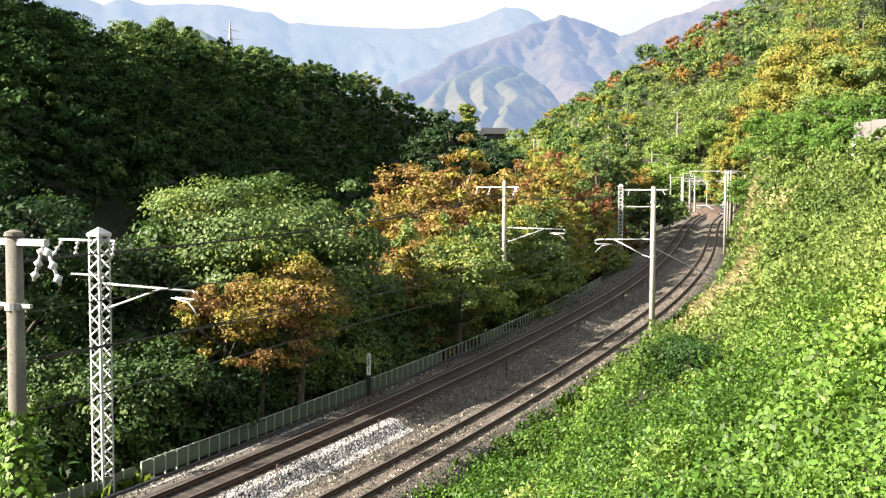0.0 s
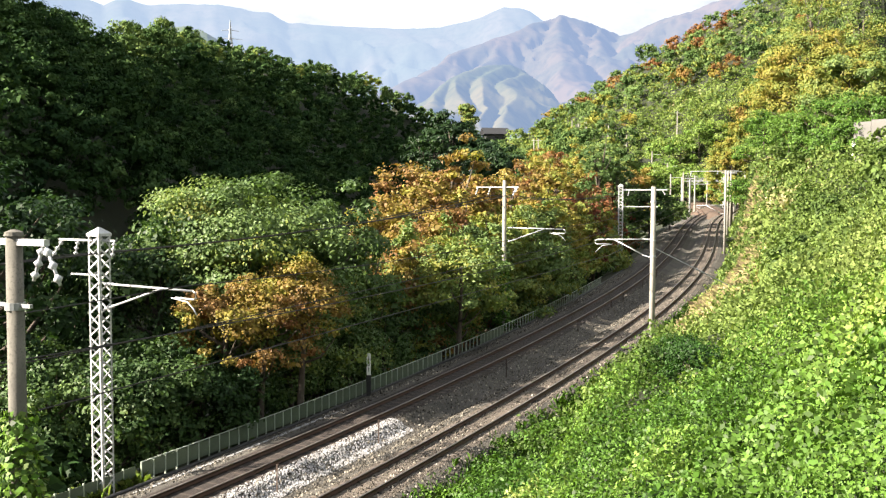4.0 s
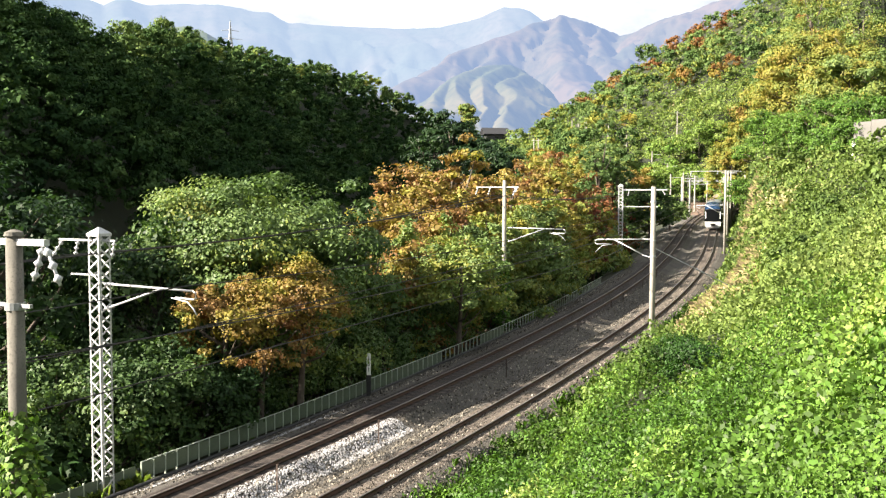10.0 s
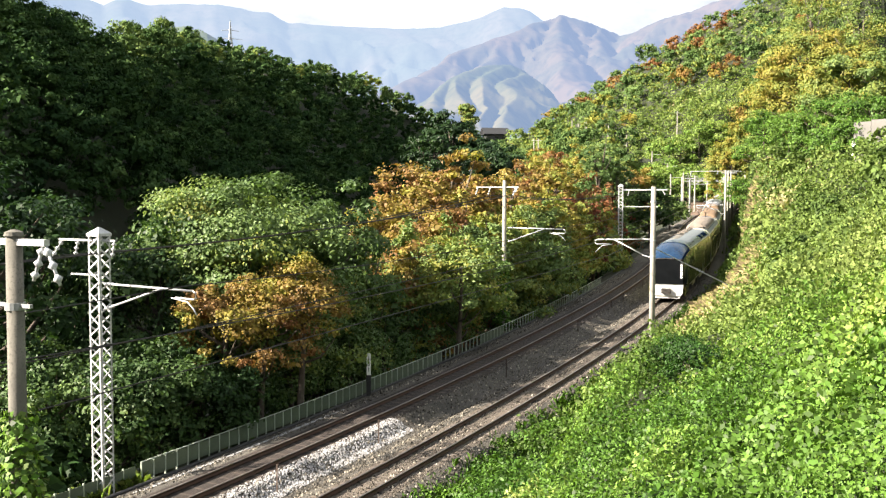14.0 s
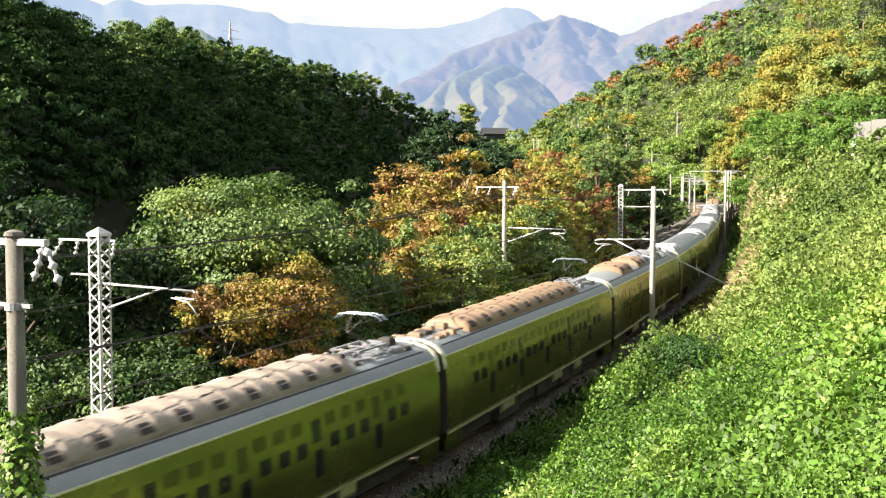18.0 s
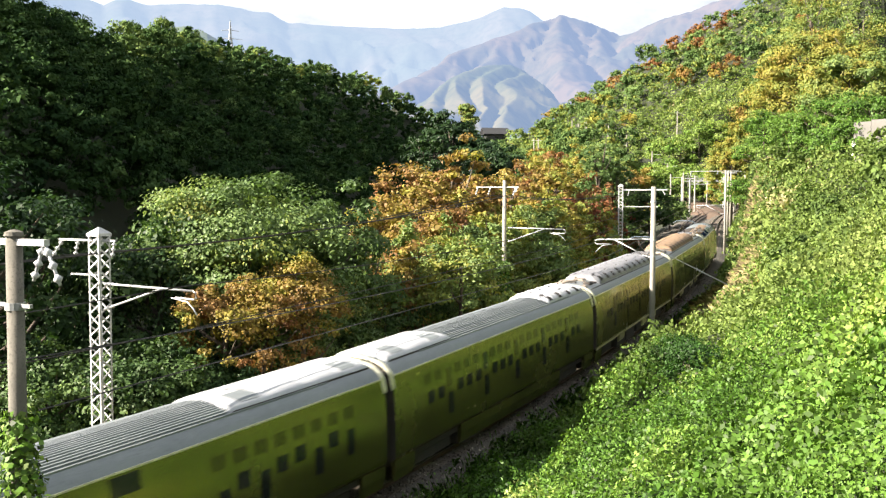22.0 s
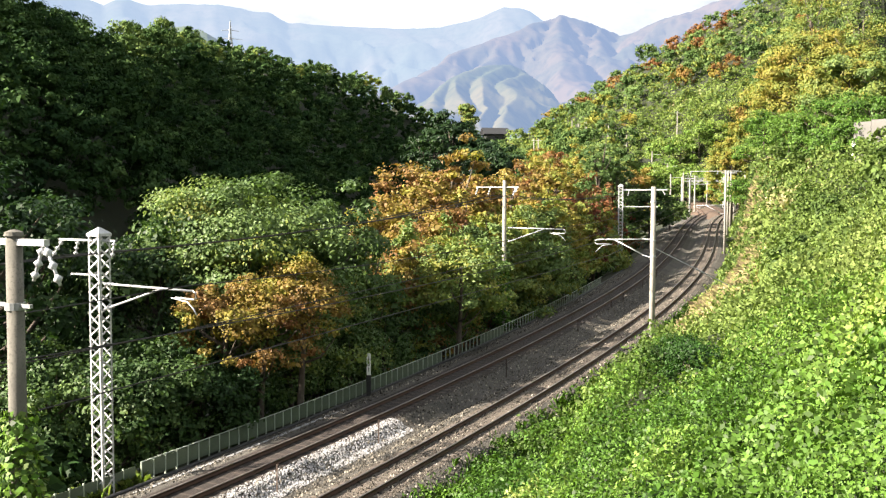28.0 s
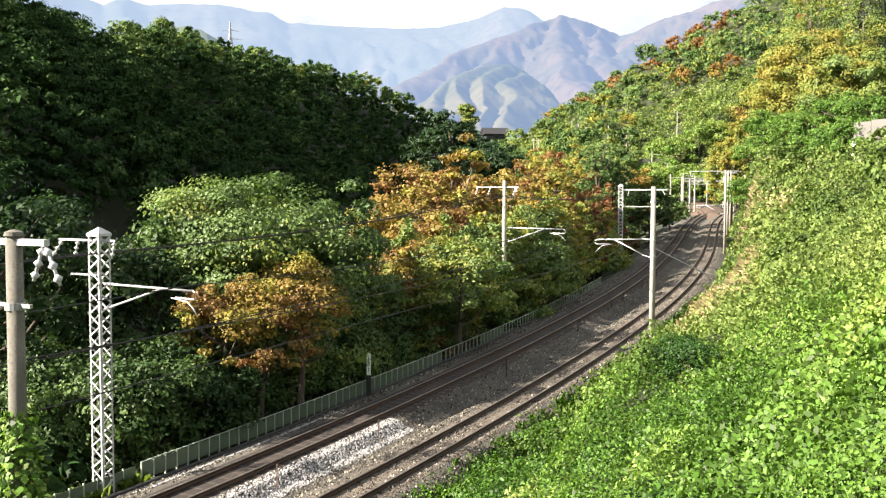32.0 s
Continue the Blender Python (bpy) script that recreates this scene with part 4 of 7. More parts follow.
def make_valley_trees():
    g = "trees by the line"
    L = "leafy green broadleaf tree in the gorge beside the line"
    O = "orange-tinged autumn tree beside the line"
    D = "tree at the spur's end, its shade in the dark tint"
    # tints under 0.2 hold the shade those trees stand in
    spec = [
        # bearing, distance, crown height, spread, tint, clumps, leaves, leaf size, shape, label, top
        (425, 56, 16.5, 6.2, 0.385, 150, 42000, 0.20, "round", L, 308),
        (285, 54, 13.5, 4.8, 0.17, 110, 14000, 0.24, "round", L, 385),
        (580, 60, 15.0, 4.4, 0.25, 90, 10000, 0.24, "round", L, 345),
        (385, 47, 5.6, 2.4, 0.64, 60, 5500, 0.15, "round", O, 505),
        (455, 48, 6.2, 2.6, 0.66, 70, 6000, 0.15, "round", O, 490),
        (528, 49, 5.4, 2.5, 0.68, 70, 6000, 0.15, "round", O, 462),
        (560, 58, 10.5, 3.4, 0.36, 80, 7000, 0.20, "round", L, 500),
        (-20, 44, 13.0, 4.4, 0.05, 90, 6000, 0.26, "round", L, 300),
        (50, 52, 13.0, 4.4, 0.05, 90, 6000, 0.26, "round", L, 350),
        (120, 47, 12.0, 4.2, 0.20, 90, 8000, 0.22, "round", L, 455),
        (260, 45, 8.5, 3.3, 0.20, 80, 7000, 0.18, "round", L, 580),
        (350, 46, 7.5, 3.0, 0.13, 70, 6000, 0.18, "round", L, 620),
        (80, 40, 7.0, 3.0, 0.26, 70, 6000, 0.18, "round", L, 590),
        (740, 88, 17.0, 4.4, 0.68, 110, 9500, 0.26, "round", O, 285),
        (822, 92, 18.5, 3.6, 0.70, 70, 7000, 0.26, "round", O, 262),
        (680, 80, 14.0, 4.0, 0.66, 80, 7500, 0.26, "round", O, 345),
        (800, 78, 13.5, 4.6, 0.76, 90, 8500, 0.24, "layer", O, 375),
        (730, 72, 12.0, 4.0, 0.68, 80, 7500, 0.24, "round", L, 390),
        (720, 66, 10.5, 3.6, 0.70, 80, 7000, 0.22, "layer", O, 430),
        (810, 66, 10.5, 3.8, 0.44, 80, 7500, 0.22, "round", L, 425),
        (940, 74, 10.5, 3.6, 0.42, 80, 7500, 0.22, "round", L, 430),
        (880, 70, 9.0, 3.2, 0.34, 70, 6000, 0.22, "round", L, 470),
        (690, 66, 8.0, 3.0, 0.36, 70, 5500, 0.20, "round", L, 510),
        (620, 62, 6.5, 2.6, 0.36, 60, 5000, 0.18, "round", L, 560),
        (780, 70, 7.0, 2.8, 0.30, 60, 5000, 0.20, "round", L, 510),
        (860, 100, 16, 4.5, 0.66, 80, 6500, 0.30, "round", O, 310),
        (960, 108, 13, 5.0, 0.62, 90, 7000, 0.30, "layer", "golden yellow autumn tree beside the line", 345),
        (1010, 112, 12, 3.6, 0.62, 70, 5500, 0.30, "layer", "golden yellow autumn tree beside the line", 365),
        (1000, 96, 9.0, 3.6, 0.40, 60, 5000, 0.28, "round", L, 415),
        (1060, 104, 8.5, 3.2, 0.41, 60, 5000, 0.28, "round", L, 430),
        (1085, 135, 12, 4.2, 0.92, 80, 6000, 0.34, "layer", "dark red maple beside the line", 335),
        (1120, 150, 14, 4.0, 0.63, 60, 4500, 0.36, "round", "golden yellow autumn tree beside the line", 295),
        (1060, 165, 17, 5.5, 0.33, 60, 7000, 0.30, "layer", "spreading dark green pine tree", 258),
        (1000, 160, 14, 5.0, 0.54, 70, 5500, 0.36, "round", L, 285),
        (950, 145, 13, 4.5, 0.67, 70, 5500, 0.34, "round", L, 315),
        (905, 150, 12, 4.0, 0.90, 60, 4500, 0.34, "round", "dark red maple beside the line", 305),
        (975, 180, 14, 4.5, 0.82, 60, 4500, 0.38, "round", O, 270),
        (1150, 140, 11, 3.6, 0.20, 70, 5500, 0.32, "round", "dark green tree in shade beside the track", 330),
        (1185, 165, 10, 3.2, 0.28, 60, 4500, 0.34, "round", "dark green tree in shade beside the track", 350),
        (828, 236, 16, 5.5, 0.36, 60, 7000, 0.45, "layer", "spreading green conifer at the spur's end", 188),
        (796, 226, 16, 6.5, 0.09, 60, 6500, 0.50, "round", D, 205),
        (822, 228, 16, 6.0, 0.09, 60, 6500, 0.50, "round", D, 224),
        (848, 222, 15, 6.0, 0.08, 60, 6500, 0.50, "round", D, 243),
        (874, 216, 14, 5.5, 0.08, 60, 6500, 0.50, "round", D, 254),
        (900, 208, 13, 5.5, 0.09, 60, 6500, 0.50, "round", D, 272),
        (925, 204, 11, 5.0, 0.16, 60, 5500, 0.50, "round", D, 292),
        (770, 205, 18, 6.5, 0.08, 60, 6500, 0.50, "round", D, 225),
    ]
    for i, (brg, r, h, rx, tint, nc, nl, lf, shp, lab, lvl) in enumerate(spec):
        tint = tint + 0.09 if brg > 600 and 0.22 < tint < 0.42 else tint
        if 200 < brg < 850 and r < 100:
            r, rx, lf = r * 0.87, rx * 0.9, lf * 0.9
        x, y = place(brg, r)
        top = 9.394 + r * math.tan(math.atan((441 - lvl) / 1697.3) - radians(3.1))
        foot = float(land(x, y)[0]) - 0.4
        hh = max(top - foot, 4.0)
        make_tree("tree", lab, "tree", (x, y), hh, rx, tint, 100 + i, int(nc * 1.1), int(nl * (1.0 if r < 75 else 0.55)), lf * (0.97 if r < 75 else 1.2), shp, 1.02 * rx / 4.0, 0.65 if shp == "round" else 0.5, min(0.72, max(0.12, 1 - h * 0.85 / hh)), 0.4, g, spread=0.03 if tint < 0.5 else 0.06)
    # tall yellow-green trees on the near slope
    for brg, r, lvl, rx, tint, nl in ((1425, 160, 55, 8.8, 0.53, 22000), (1365, 166, 125, 6.2, 0.55, 11000), (1500, 140, 95, 6.6, 0.47, 13000), (1330, 170, 205, 4.2, 0.52, 6000), (1293, 176, 238, 4.6, 0.54, 7000),
                                     (1455, 140, 200, 5.0, 0.48, 9000), (1520, 200, -10, 7.0, 0.45, 9000), (1440, 210, -40, 7.0, 0.45, 8000)):
        x, y = place(brg, r)
        top = 9.394 + r * math.tan(math.atan((441 - lvl) / 1697.3) - radians(3.1))
        hh = max(top - float(land(x, y)[0]), 4)
        make_tree("tree", "yellow-green broadleaf tree on the grassy slope", "tree", (x, y), hh, rx, tint, int(brg), 130, int(nl * 1.15), 0.31, "round", 0.95 * rx / 4, 0.7, 0.0, 1.2, "trees on the slope", spread=0.05)
    # bushes along the trees' foot, and fresh green ones beyond the yard
    for i in range(15):
        brg, r = 1318 + i * 15.5, 150 - i * 2.4 + 7 * math.sin(i * 2.3)
        x, y = place(brg, r)
        make_tree("bush", "rounded yellow-green bush on the grassy slope", "bush", (x, y), 5.0 + 2.2 * math.sin(i * 4.1), 3.4, 0.60 + 0.06 * math.sin(i * 1.7), 600 + i, 60, 3600, 0.22, "round", 0.85, 0.7, 0.0, 0.8, "bushes on the slope", spread=0.05, material=M_VINE)
    for i in range(16):
        brg, r = 1150 + i * 10.5, 262 + 16 * (i % 3)
        x, y = place(brg, r)
        make_tree("bush", "fresh green bush beyond the far yard", "bush", (x, y), 10.2 + 1.5 * math.sin(i * 4.1), 5.0, 0.80, 640 + i, 40, 2600, 0.45, "round", 1.5, 0.75, 0.0, 0.8, "bushes beyond the yard", material=M_VINE)


def make_slope_plants():
    """Climbing vines and weeds over the cutting slope, as loose leaves on uneven mounds."""
    rng = np.random.default_rng(5)

    def cover(name, label, n, r0, r1, size0, size_r, power, bush, tint0, tint_w, seed, d0=1.5, thick=0.42, az0=-30, az1=33, d1=60, both=False):
        per = 6
        m = n // per
        n = m * per
        r = np.repeat(r0 * (r1 / r0) ** (rng.random(m) ** power), per)
        az = np.repeat(np.radians(rng.uniform(az0, az1, m)), per)
        lf = size0 + size_r * r
        x, y = r * np.sin(az) + rng.normal(0, 0.95, n) * lf, r * np.cos(az) + rng.normal(0, 0.95, n) * lf
        deep = np.repeat(rng.random(m) ** 1.3, per) * thick * 1.5 + rng.normal(0, 0.4, n) * lf
        turn = np.repeat(rng.normal(0, 0.55, (m, 3)), per, 0)
        s, d, zt = track_coords(x, y)
        if both:
            d = abs(d + 4)
        yx, _ = yard_line(y)
        road = both & (abs(x - yx + 0.7) < 4.6) & (y < 300)
        ok = ~road & (d > d0 + 0.45 * fractal(x, y, 1.6, 8) + 0.5 * smoothstep(s, 32, 45)) & (d < d1)
        ok &= (vnoise(x, y, 0.9, seed + 11) > -0.30) | (rng.random(n) < 0.30) | (r > 150)
        x, y, r, d, s, deep, turn = x[ok], y[ok], r[ok], d[ok], s[ok], deep[ok], turn[ok]

        def height(x, y, s, d):
            h = bush * (0.1 + 0.85 * abs(vnoise(x, y, 2.3, seed)) + 0.55 * abs(vnoise(x, y, 1.0, seed + 3)) + 0.34 * abs(vnoise(x, y, 0.42, seed + 4)) + vnoise(x, y, 7.0, seed + 1) * 0.4)
            h = h * (1 - 0.8 * np.exp(-((s - 46) / 7) ** 2 - ((d - 4.4) / 2.0) ** 2))
            h = h + 1.3 * np.exp(-((s - 18) / 4.5) ** 2 - ((d - 6.0) / 1.2) ** 2) - 1.0 * np.exp(-((s - 18) / 4.5) ** 2 - ((d - 8.2) / 1.3) ** 2) + 0.7 * np.exp(-((s - 22) / 5) ** 2 - ((d - 4.2) / 1.6) ** 2)
            return h * smoothstep(d, 1.3, 4.2)
        e = 0.15
        h0 = height(x, y, s, d)
        gx, gy = (height(x + e, y, s, d + e) - h0) / e, (height(x, y + e, s, d) - h0) / e
        ground = land(x, y)
        if not both:
            ground = np.where(d < 3.4, np.maximum(ground, np.interp(s, S, TZ) + bed_height(d) - 0.06), ground)
        z = ground + 0.2 + h0 * smoothstep(r, 3.5, 8) - deep
        o = np.stack([-gx, -gy, np.full(len(x), 0.7)], 1) + turn
        v, f = leaf_quads(np.stack([x, y, z], 1), o, 1.0, rng, 0.4, 0.66, 0.5, 0.10)
        v = v.reshape(-1, 4, 3)
        c = v.mean(1, keepdims=True)
        v = c + (v - c) * (size0 + size_r * r)[:, None, None]
        # tint also rises to the right for the strongly lit leaves there
        t = np.clip(tint0 + tint_w * fractal(x, y, 6.0, seed + 5) + 0.10 * vnoise(x, y, 0.8, seed + 2) + 0.24 * vnoise(x, y, 2.2, seed + 7) + (0.25 * smoothstep(np.degrees(np.arctan2(x, y)), 13, 26) * (r < 60)), 0, 0.9 if r1 < 60 else 0.8)
        # darker tint in the hollow stands in for its shade
        t = t - 0.12 * np.exp(-((s - 18) / 7.0) ** 2 - ((d - 7.2) / 2.0) ** 2)
        dry = fractal(x, y, 7.0, seed + 9)
        t = np.where((dry > 1.0) & (r > 45), 0.95, t)
        grass = np.exp(-((s - 45) / 7) ** 2 - ((d - 3.2) / 1.6) ** 2)
        t = np.where(rng.random(len(x)) < grass * 1.6, 0.99, t)
        tagged(raw(name, v.reshape(-1, 3), f, M_VINE if r1 < 60 else M_WEED, np.repeat(t, 4)), label, "plants", kind="stuff")

    def broad_leaves(name, label, n, r0, r1, seed):
        """The nearest leaves, each of two halves folded at the midrib."""
        r = r0 * (r1 / r0) ** (rng.random(n) ** 0.6)
        az = np.radians(rng.uniform(4, 31, n))
        x, y = r * np.sin(az), r * np.cos(az)
        z = land(x, y) + 0.33 + (0.4 + fractal(x, y, 2.4, 1.0, 2) * 0.4 + vnoise(x, y, 7.0, 2.0) * 0.4) * smoothstep(r, 3.5, 8) - rng.random(n) * 0.7
        c = np.stack([x, y, z], 1)
        nrm = np.array([-0.2, -0.2, 0.6]) + rng.normal(0, 0.6, (n, 3)) + np.array(SUN_FROM) * 0.15
        nrm /= np.linalg.norm(nrm, axis=1, keepdims=True)
        a = rng.normal(0, 1, (n, 3)) - np.array([0, 0, 0.6])
        a -= (a * nrm).sum(1, keepdims=True) * nrm
        a /= np.linalg.norm(a, axis=1, keepdims=True)
        b = np.cross(nrm, a)
        k = (rng.uniform(0.012, 0.027, n) * (0.85 + r * 0.010))[:, None]
        up = nrm * k * 0.22
        v = np.stack([c - a * k, c - a * k * 0.45 + b * k * 0.75 + up, c + a * k * 0.35 + b * k * 0.62 + up, c + a * k * 1.05, c + a * k * 0.35 - b * k * 0.62 + up, c - a * k * 0.45 - b * k * 0.75 + up], 1)
        f = np.array([(0, 1, 2, 3), (0, 3, 4, 5)])[None] + (np.arange(n) * 6)[:, None, None]
        # brighter tint on the right stands in for the washed, sunlit leaves
        t = np.clip(0.50 + 0.18 * fractal(x, y, 5.0, seed) + 0.26 * smoothstep(x - y * 0.30, -1.0, 2.5), 0, 0.9)
        tagged(raw(name, v.reshape(-1, 3), f.reshape(-1, 4), M_VINE, np.repeat(t, 6)), label, "plants", kind="stuff")

    broad_leaves("broad_vine_leaves", "broad bright vine leaves close on the slope", 88000, 4.0, 19, 4.4)
    cover("vine_leaves", "bright green climbing vine leaves over the slope", 285000, 7.0, 45, 0.045, 0.0022, 0.72, 1.2, 0.54, 0.16, 1.0, thick=0.7, az0=-8)
    cover("slope_weeds", "weeds and grass on the sunny slope", 270000, 34, 190, 0.070, 0.0026, 0.9, 1.8, 0.56, 0.18, 2.0, thick=1.1, az0=-4)
    cover("hill_undergrowth", "low green scrub on the hillside", 66000, 180, 440, 0.55, 0.0012, 1.0, 0.8, 0.70, 0.18, 3.0, d0=11, thick=0.5, az0=1.5, az1=27, d1=900, both=True)
    cover("bank_grass", "bright grass on the bank beyond the bend", 42000, 195, 350, 0.35, 0.001, 1.0, 0.5, 0.72, 0.12, 6.0, d0=7, thick=0.3, az0=11.0, az1=18, d1=900, both=True)


def make_gorge_scrub():
    """Dense scrub below the fence, its shade put into a dark tint, and unseen trees added to shade it and the track."""
    rng = np.random.default_rng(77)
    mk = lambda sd: tree_mesh(sd, 4.2, 2.2, 30, 320, 0.40, "round", 0.8, 0.75, 0.0)
    protos = [mk(51), mk(52), mk(53)]
    s, d = rng.uniform(-8, 130, 190), -12.2 - 20 * rng.random(190) ** 1.6
    p = np.array([spot(a, b) for a, b in zip(s, d)])
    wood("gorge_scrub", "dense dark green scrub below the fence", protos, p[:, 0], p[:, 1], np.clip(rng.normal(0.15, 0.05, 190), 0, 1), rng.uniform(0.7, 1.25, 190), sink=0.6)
    # out-of-view trees on the left, added to shade the track
    for i, (a, b, h) in enumerate(((-30, -14, 15), (-38, -14, 17))):
        q = spot(a, b)
        make_tree("tree", "unseen leafy tree added on the bank to shade the track", "tree", (q.x, q.y), h, 4.2, 0.3, 300 + i, 90, 2600, 0.5, "round", 1.2, 0.65, 0.25, 0.4, "trees by the line")
    # more unseen trees further out, added to shade the scrub
    for i, (x, y) in enumerate(((-28, 45), (-32, 54))):
        z0 = float(land(x, y)[0])
        make_tree("tree", "leafy green broadleaf tree in the gorge beside the line", "tree", (x, y), 13.5 - z0, 4.6, 0.3, 320 + i, 90, 2600, 0.5, "round", 1.2, 0.65, 0.15, 0.4, "trees by the line")
    # small trees close behind the fence
    for i, (a, b, top, rx, tint) in enumerate(((13, -13.4, 3.2, 2.0, 0.22), (18, -13.6, 3.6, 2.2, 0.20), (23.5, -13.2, 4.0, 2.3, 0.26), (28, -12.6, 4.6, 2.3, 0.24), (33, -12.4, 5.2, 2.4, 0.30), (38, -12.2, 5.4, 2.3, 0.30),
                                               (44, -11.2, 5.4, 2.3, 0.35), (49, -11.6, 5.8, 2.4, 0.32), (55, -11.4, 5.2, 2.4, 0.28), (61, -11.4, 6.6, 2.4, 0.57), (68, -11.6, 7.2, 2.6, 0.58), (76, -11.8, 7.6, 2.8, 0.90), (85, -12.0, 8.0, 3.0, 0.86),
                                               (89, -11.6, 10.0, 2.8, 0.20), (96.5, -11.4, 8.6, 3.2, 0.88), (104, -11.4, 13.0, 3.4, 0.18), (112, -11.6, 13.0, 3.4, 0.18), (120, -11.8, 13.0, 3.4, 0.20), (128.5, -12, 11, 3.0, 0.2), (138, -12.5, 11, 3.0, 0.2), (146, -13, 11, 3.2, 0.2), (93, -11.8, 7.4, 3.2, 0.86), (100, -11.8, 12.0, 3.2, 0.18), (108, -12.0, 12.0, 3.2, 0.18), (116, -12.2, 11.5, 3.4, 0.18), (124, -12.6, 11.0, 3.2, 0.22), (133, -13.0, 10.5, 3.2, 0.22), (6, -11.5, 2.6, 1.8, 0.32), (41, -11.0, 5.0, 2.0, 0.26), (46.6, -10.8, 5.2, 2.0, 0.30), (52, -10.9, 5.6, 2.1, 0.25), (58.2, -10.8, 6.0, 2.1, 0.33), (64.5, -10.9, 6.2, 2.2, 0.36), (72, -11.0, 6.4, 2.4, 0.36), (80.5, -11.1, 7.0, 2.5, 0.34), (57, -15.4, 9.6, 3.2, 0.58), (63.5, -15.0, 10.4, 3.2, 0.68), (70, -15.6, 11.2, 3.4, 0.58), (76.5, -15.2, 11.4, 3.2, 0.60), (83, -15.8, 11.4, 3.4, 0.61), (90, -15.4, 12.2, 3.4, 0.70), (97, -15.8, 12.6, 3.4, 0.42), (104.5, -16, 12.6, 3.4, 0.62), (112, -16, 12.6, 3.4, 0.60))):
        tint = tint + 0.15 if a > 26 and tint < 0.4 else tint
        top = top * 0.55 if a >= 120 else top + (1.5 if 12 < a < 62 and b > -14 else 0)
        if a > 88:
            b, top, rx = b - 2.2 * abs(math.sin(a * 1.9)), top + 2.2 * math.sin(a * 0.7), rx + 0.5 * math.sin(a * 2.7)
        q = spot(a, b)
        z0 = float(land(q.x, q.y)[0]) - 0.3
        make_tree("tree", "small leafy tree close behind the trackside fence", "tree", (q.x, q.y), q.z + top - z0, rx, tint, 330 + i, 80, 3300, 0.185 + a * 0.0009, "round", 0.62, 0.7, 0.05, 0.3, "trees by the line", spread=0.04)


def make_fence_scrub():
    """Leafy scrub that stands close behind the fence and shades the far track."""
    rng = random.Random(83)
    for i in range(20):
        a = 7.5 + i * 3.0 + rng.uniform(-0.7, 0.7)
        q = spot(a, -10.7 + rng.uniform(-0.5, 0.4))
        z0 = float(land(q.x, q.y)[0]) - 0.2
        make_tree("bush", "leafy shaded bush close behind the trackside fence", "bush", (q.x, q.y), q.z + rng.uniform(2.0, 3.2) - z0, 1.75, 0.25 + rng.uniform(-0.08, 0.12), 800 + i, 50, 2600, 0.15, "round", 0.62, 0.75, 0.0, 0.2, "bushes behind the fence")


def make_slope_shrubs():
    """Low shrubs that break up the weeds on the cutting slope."""
    rng = np.random.default_rng(14)
    protos = [tree_mesh(61 + k, 3.0, 1.7, 22, 360, 0.30, "round", 0.6, 0.7, 0.0) for k in range(3)]
    n = 230
    s, d = 30 + 140 * rng.random(n) ** 0.8, 6.0 + 24 * rng.random(n)
    d = np.where(s < 62, d + 4.0, d)
    p = np.array([spot(a, b) for a, b in zip(s, d)])
    # dark leaf clumps stand in for a shaded hollow among the vines
    for i, (a, b, h, rx) in enumerate(((21.5, 6.3, 1.7, 1.25), (18.0, 7.3, 1.9, 1.3), (14.0, 8.7, 1.7, 1.2))):
        q = spot(a, b)
        make_tree("bush", "dark green leaves standing in for a shaded hollow in the vines", "bush", (q.x, q.y), h, rx, 0.10, 700 + i, 40, 4200, 0.085, "round", 0.45, 0.7, 0.0, -0.25, "bushes on the slope", material=M_VINE)
    wood("slope_shrubs", "low green and yellowing shrubs on the slope", protos, p[:, 0], p[:, 1], np.clip(rng.normal(0.55, 0.12, n), 0.3, 0.8), rng.uniform(0.5, 1.25, n), sink=0.6, material=M_WEED)


def make_vines():
    """Vines climbing the near pole and the slim pole."""
    rng = np.random.default_rng(9)
    for s, d, z0, z1, rad, n, size, tint in ((-8.7, 2.46, 0.0, 5.9, 0.50, 2600, 0.125, 0.70), (39.2, -8.5, -0.6, 4.0, 0.5, 1100, 0.20, 0.40)):
        b = spot(s, d)
        t = rng.random(n) ** 0.8
        z = b.z + z0 + (z1 - z0) * t
        ang, rr = rng.uniform(0, 6.28, n), 0.15 + rad * np.abs(rng.normal(0, 0.7, n)) * (1.25 - t)
        c = np.stack([b.x + rr * np.cos(ang), b.y + rr * np.sin(ang), z], 1)
        o = np.stack([np.cos(ang), np.sin(ang), np.full(n, 0.4)], 1)
        v, f = leaf_quads(c, o, size, rng, 0.9, 0.8, 0.4, 0.3)
        t0 = thing("pole_vine", Matrix(), "bright green vine climbing a pole", "vine")
        raw("vine_foliage", v, f, M_VINE, np.clip(np.repeat(tint + rng.normal(0, 0.08, n), 4), 0, 0.9), t0)
        bm = bmesh.new()
        tube(bm, [(b.x + 0.2 * math.cos(k * 1.3), b.y + 0.2 * math.sin(k * 1.3), b.z + z0 - 0.3 + (z1 - z0) * k / 14) for k in range(15)], 0.02, 5)
        part("stem", bm, M_BARK, t0)


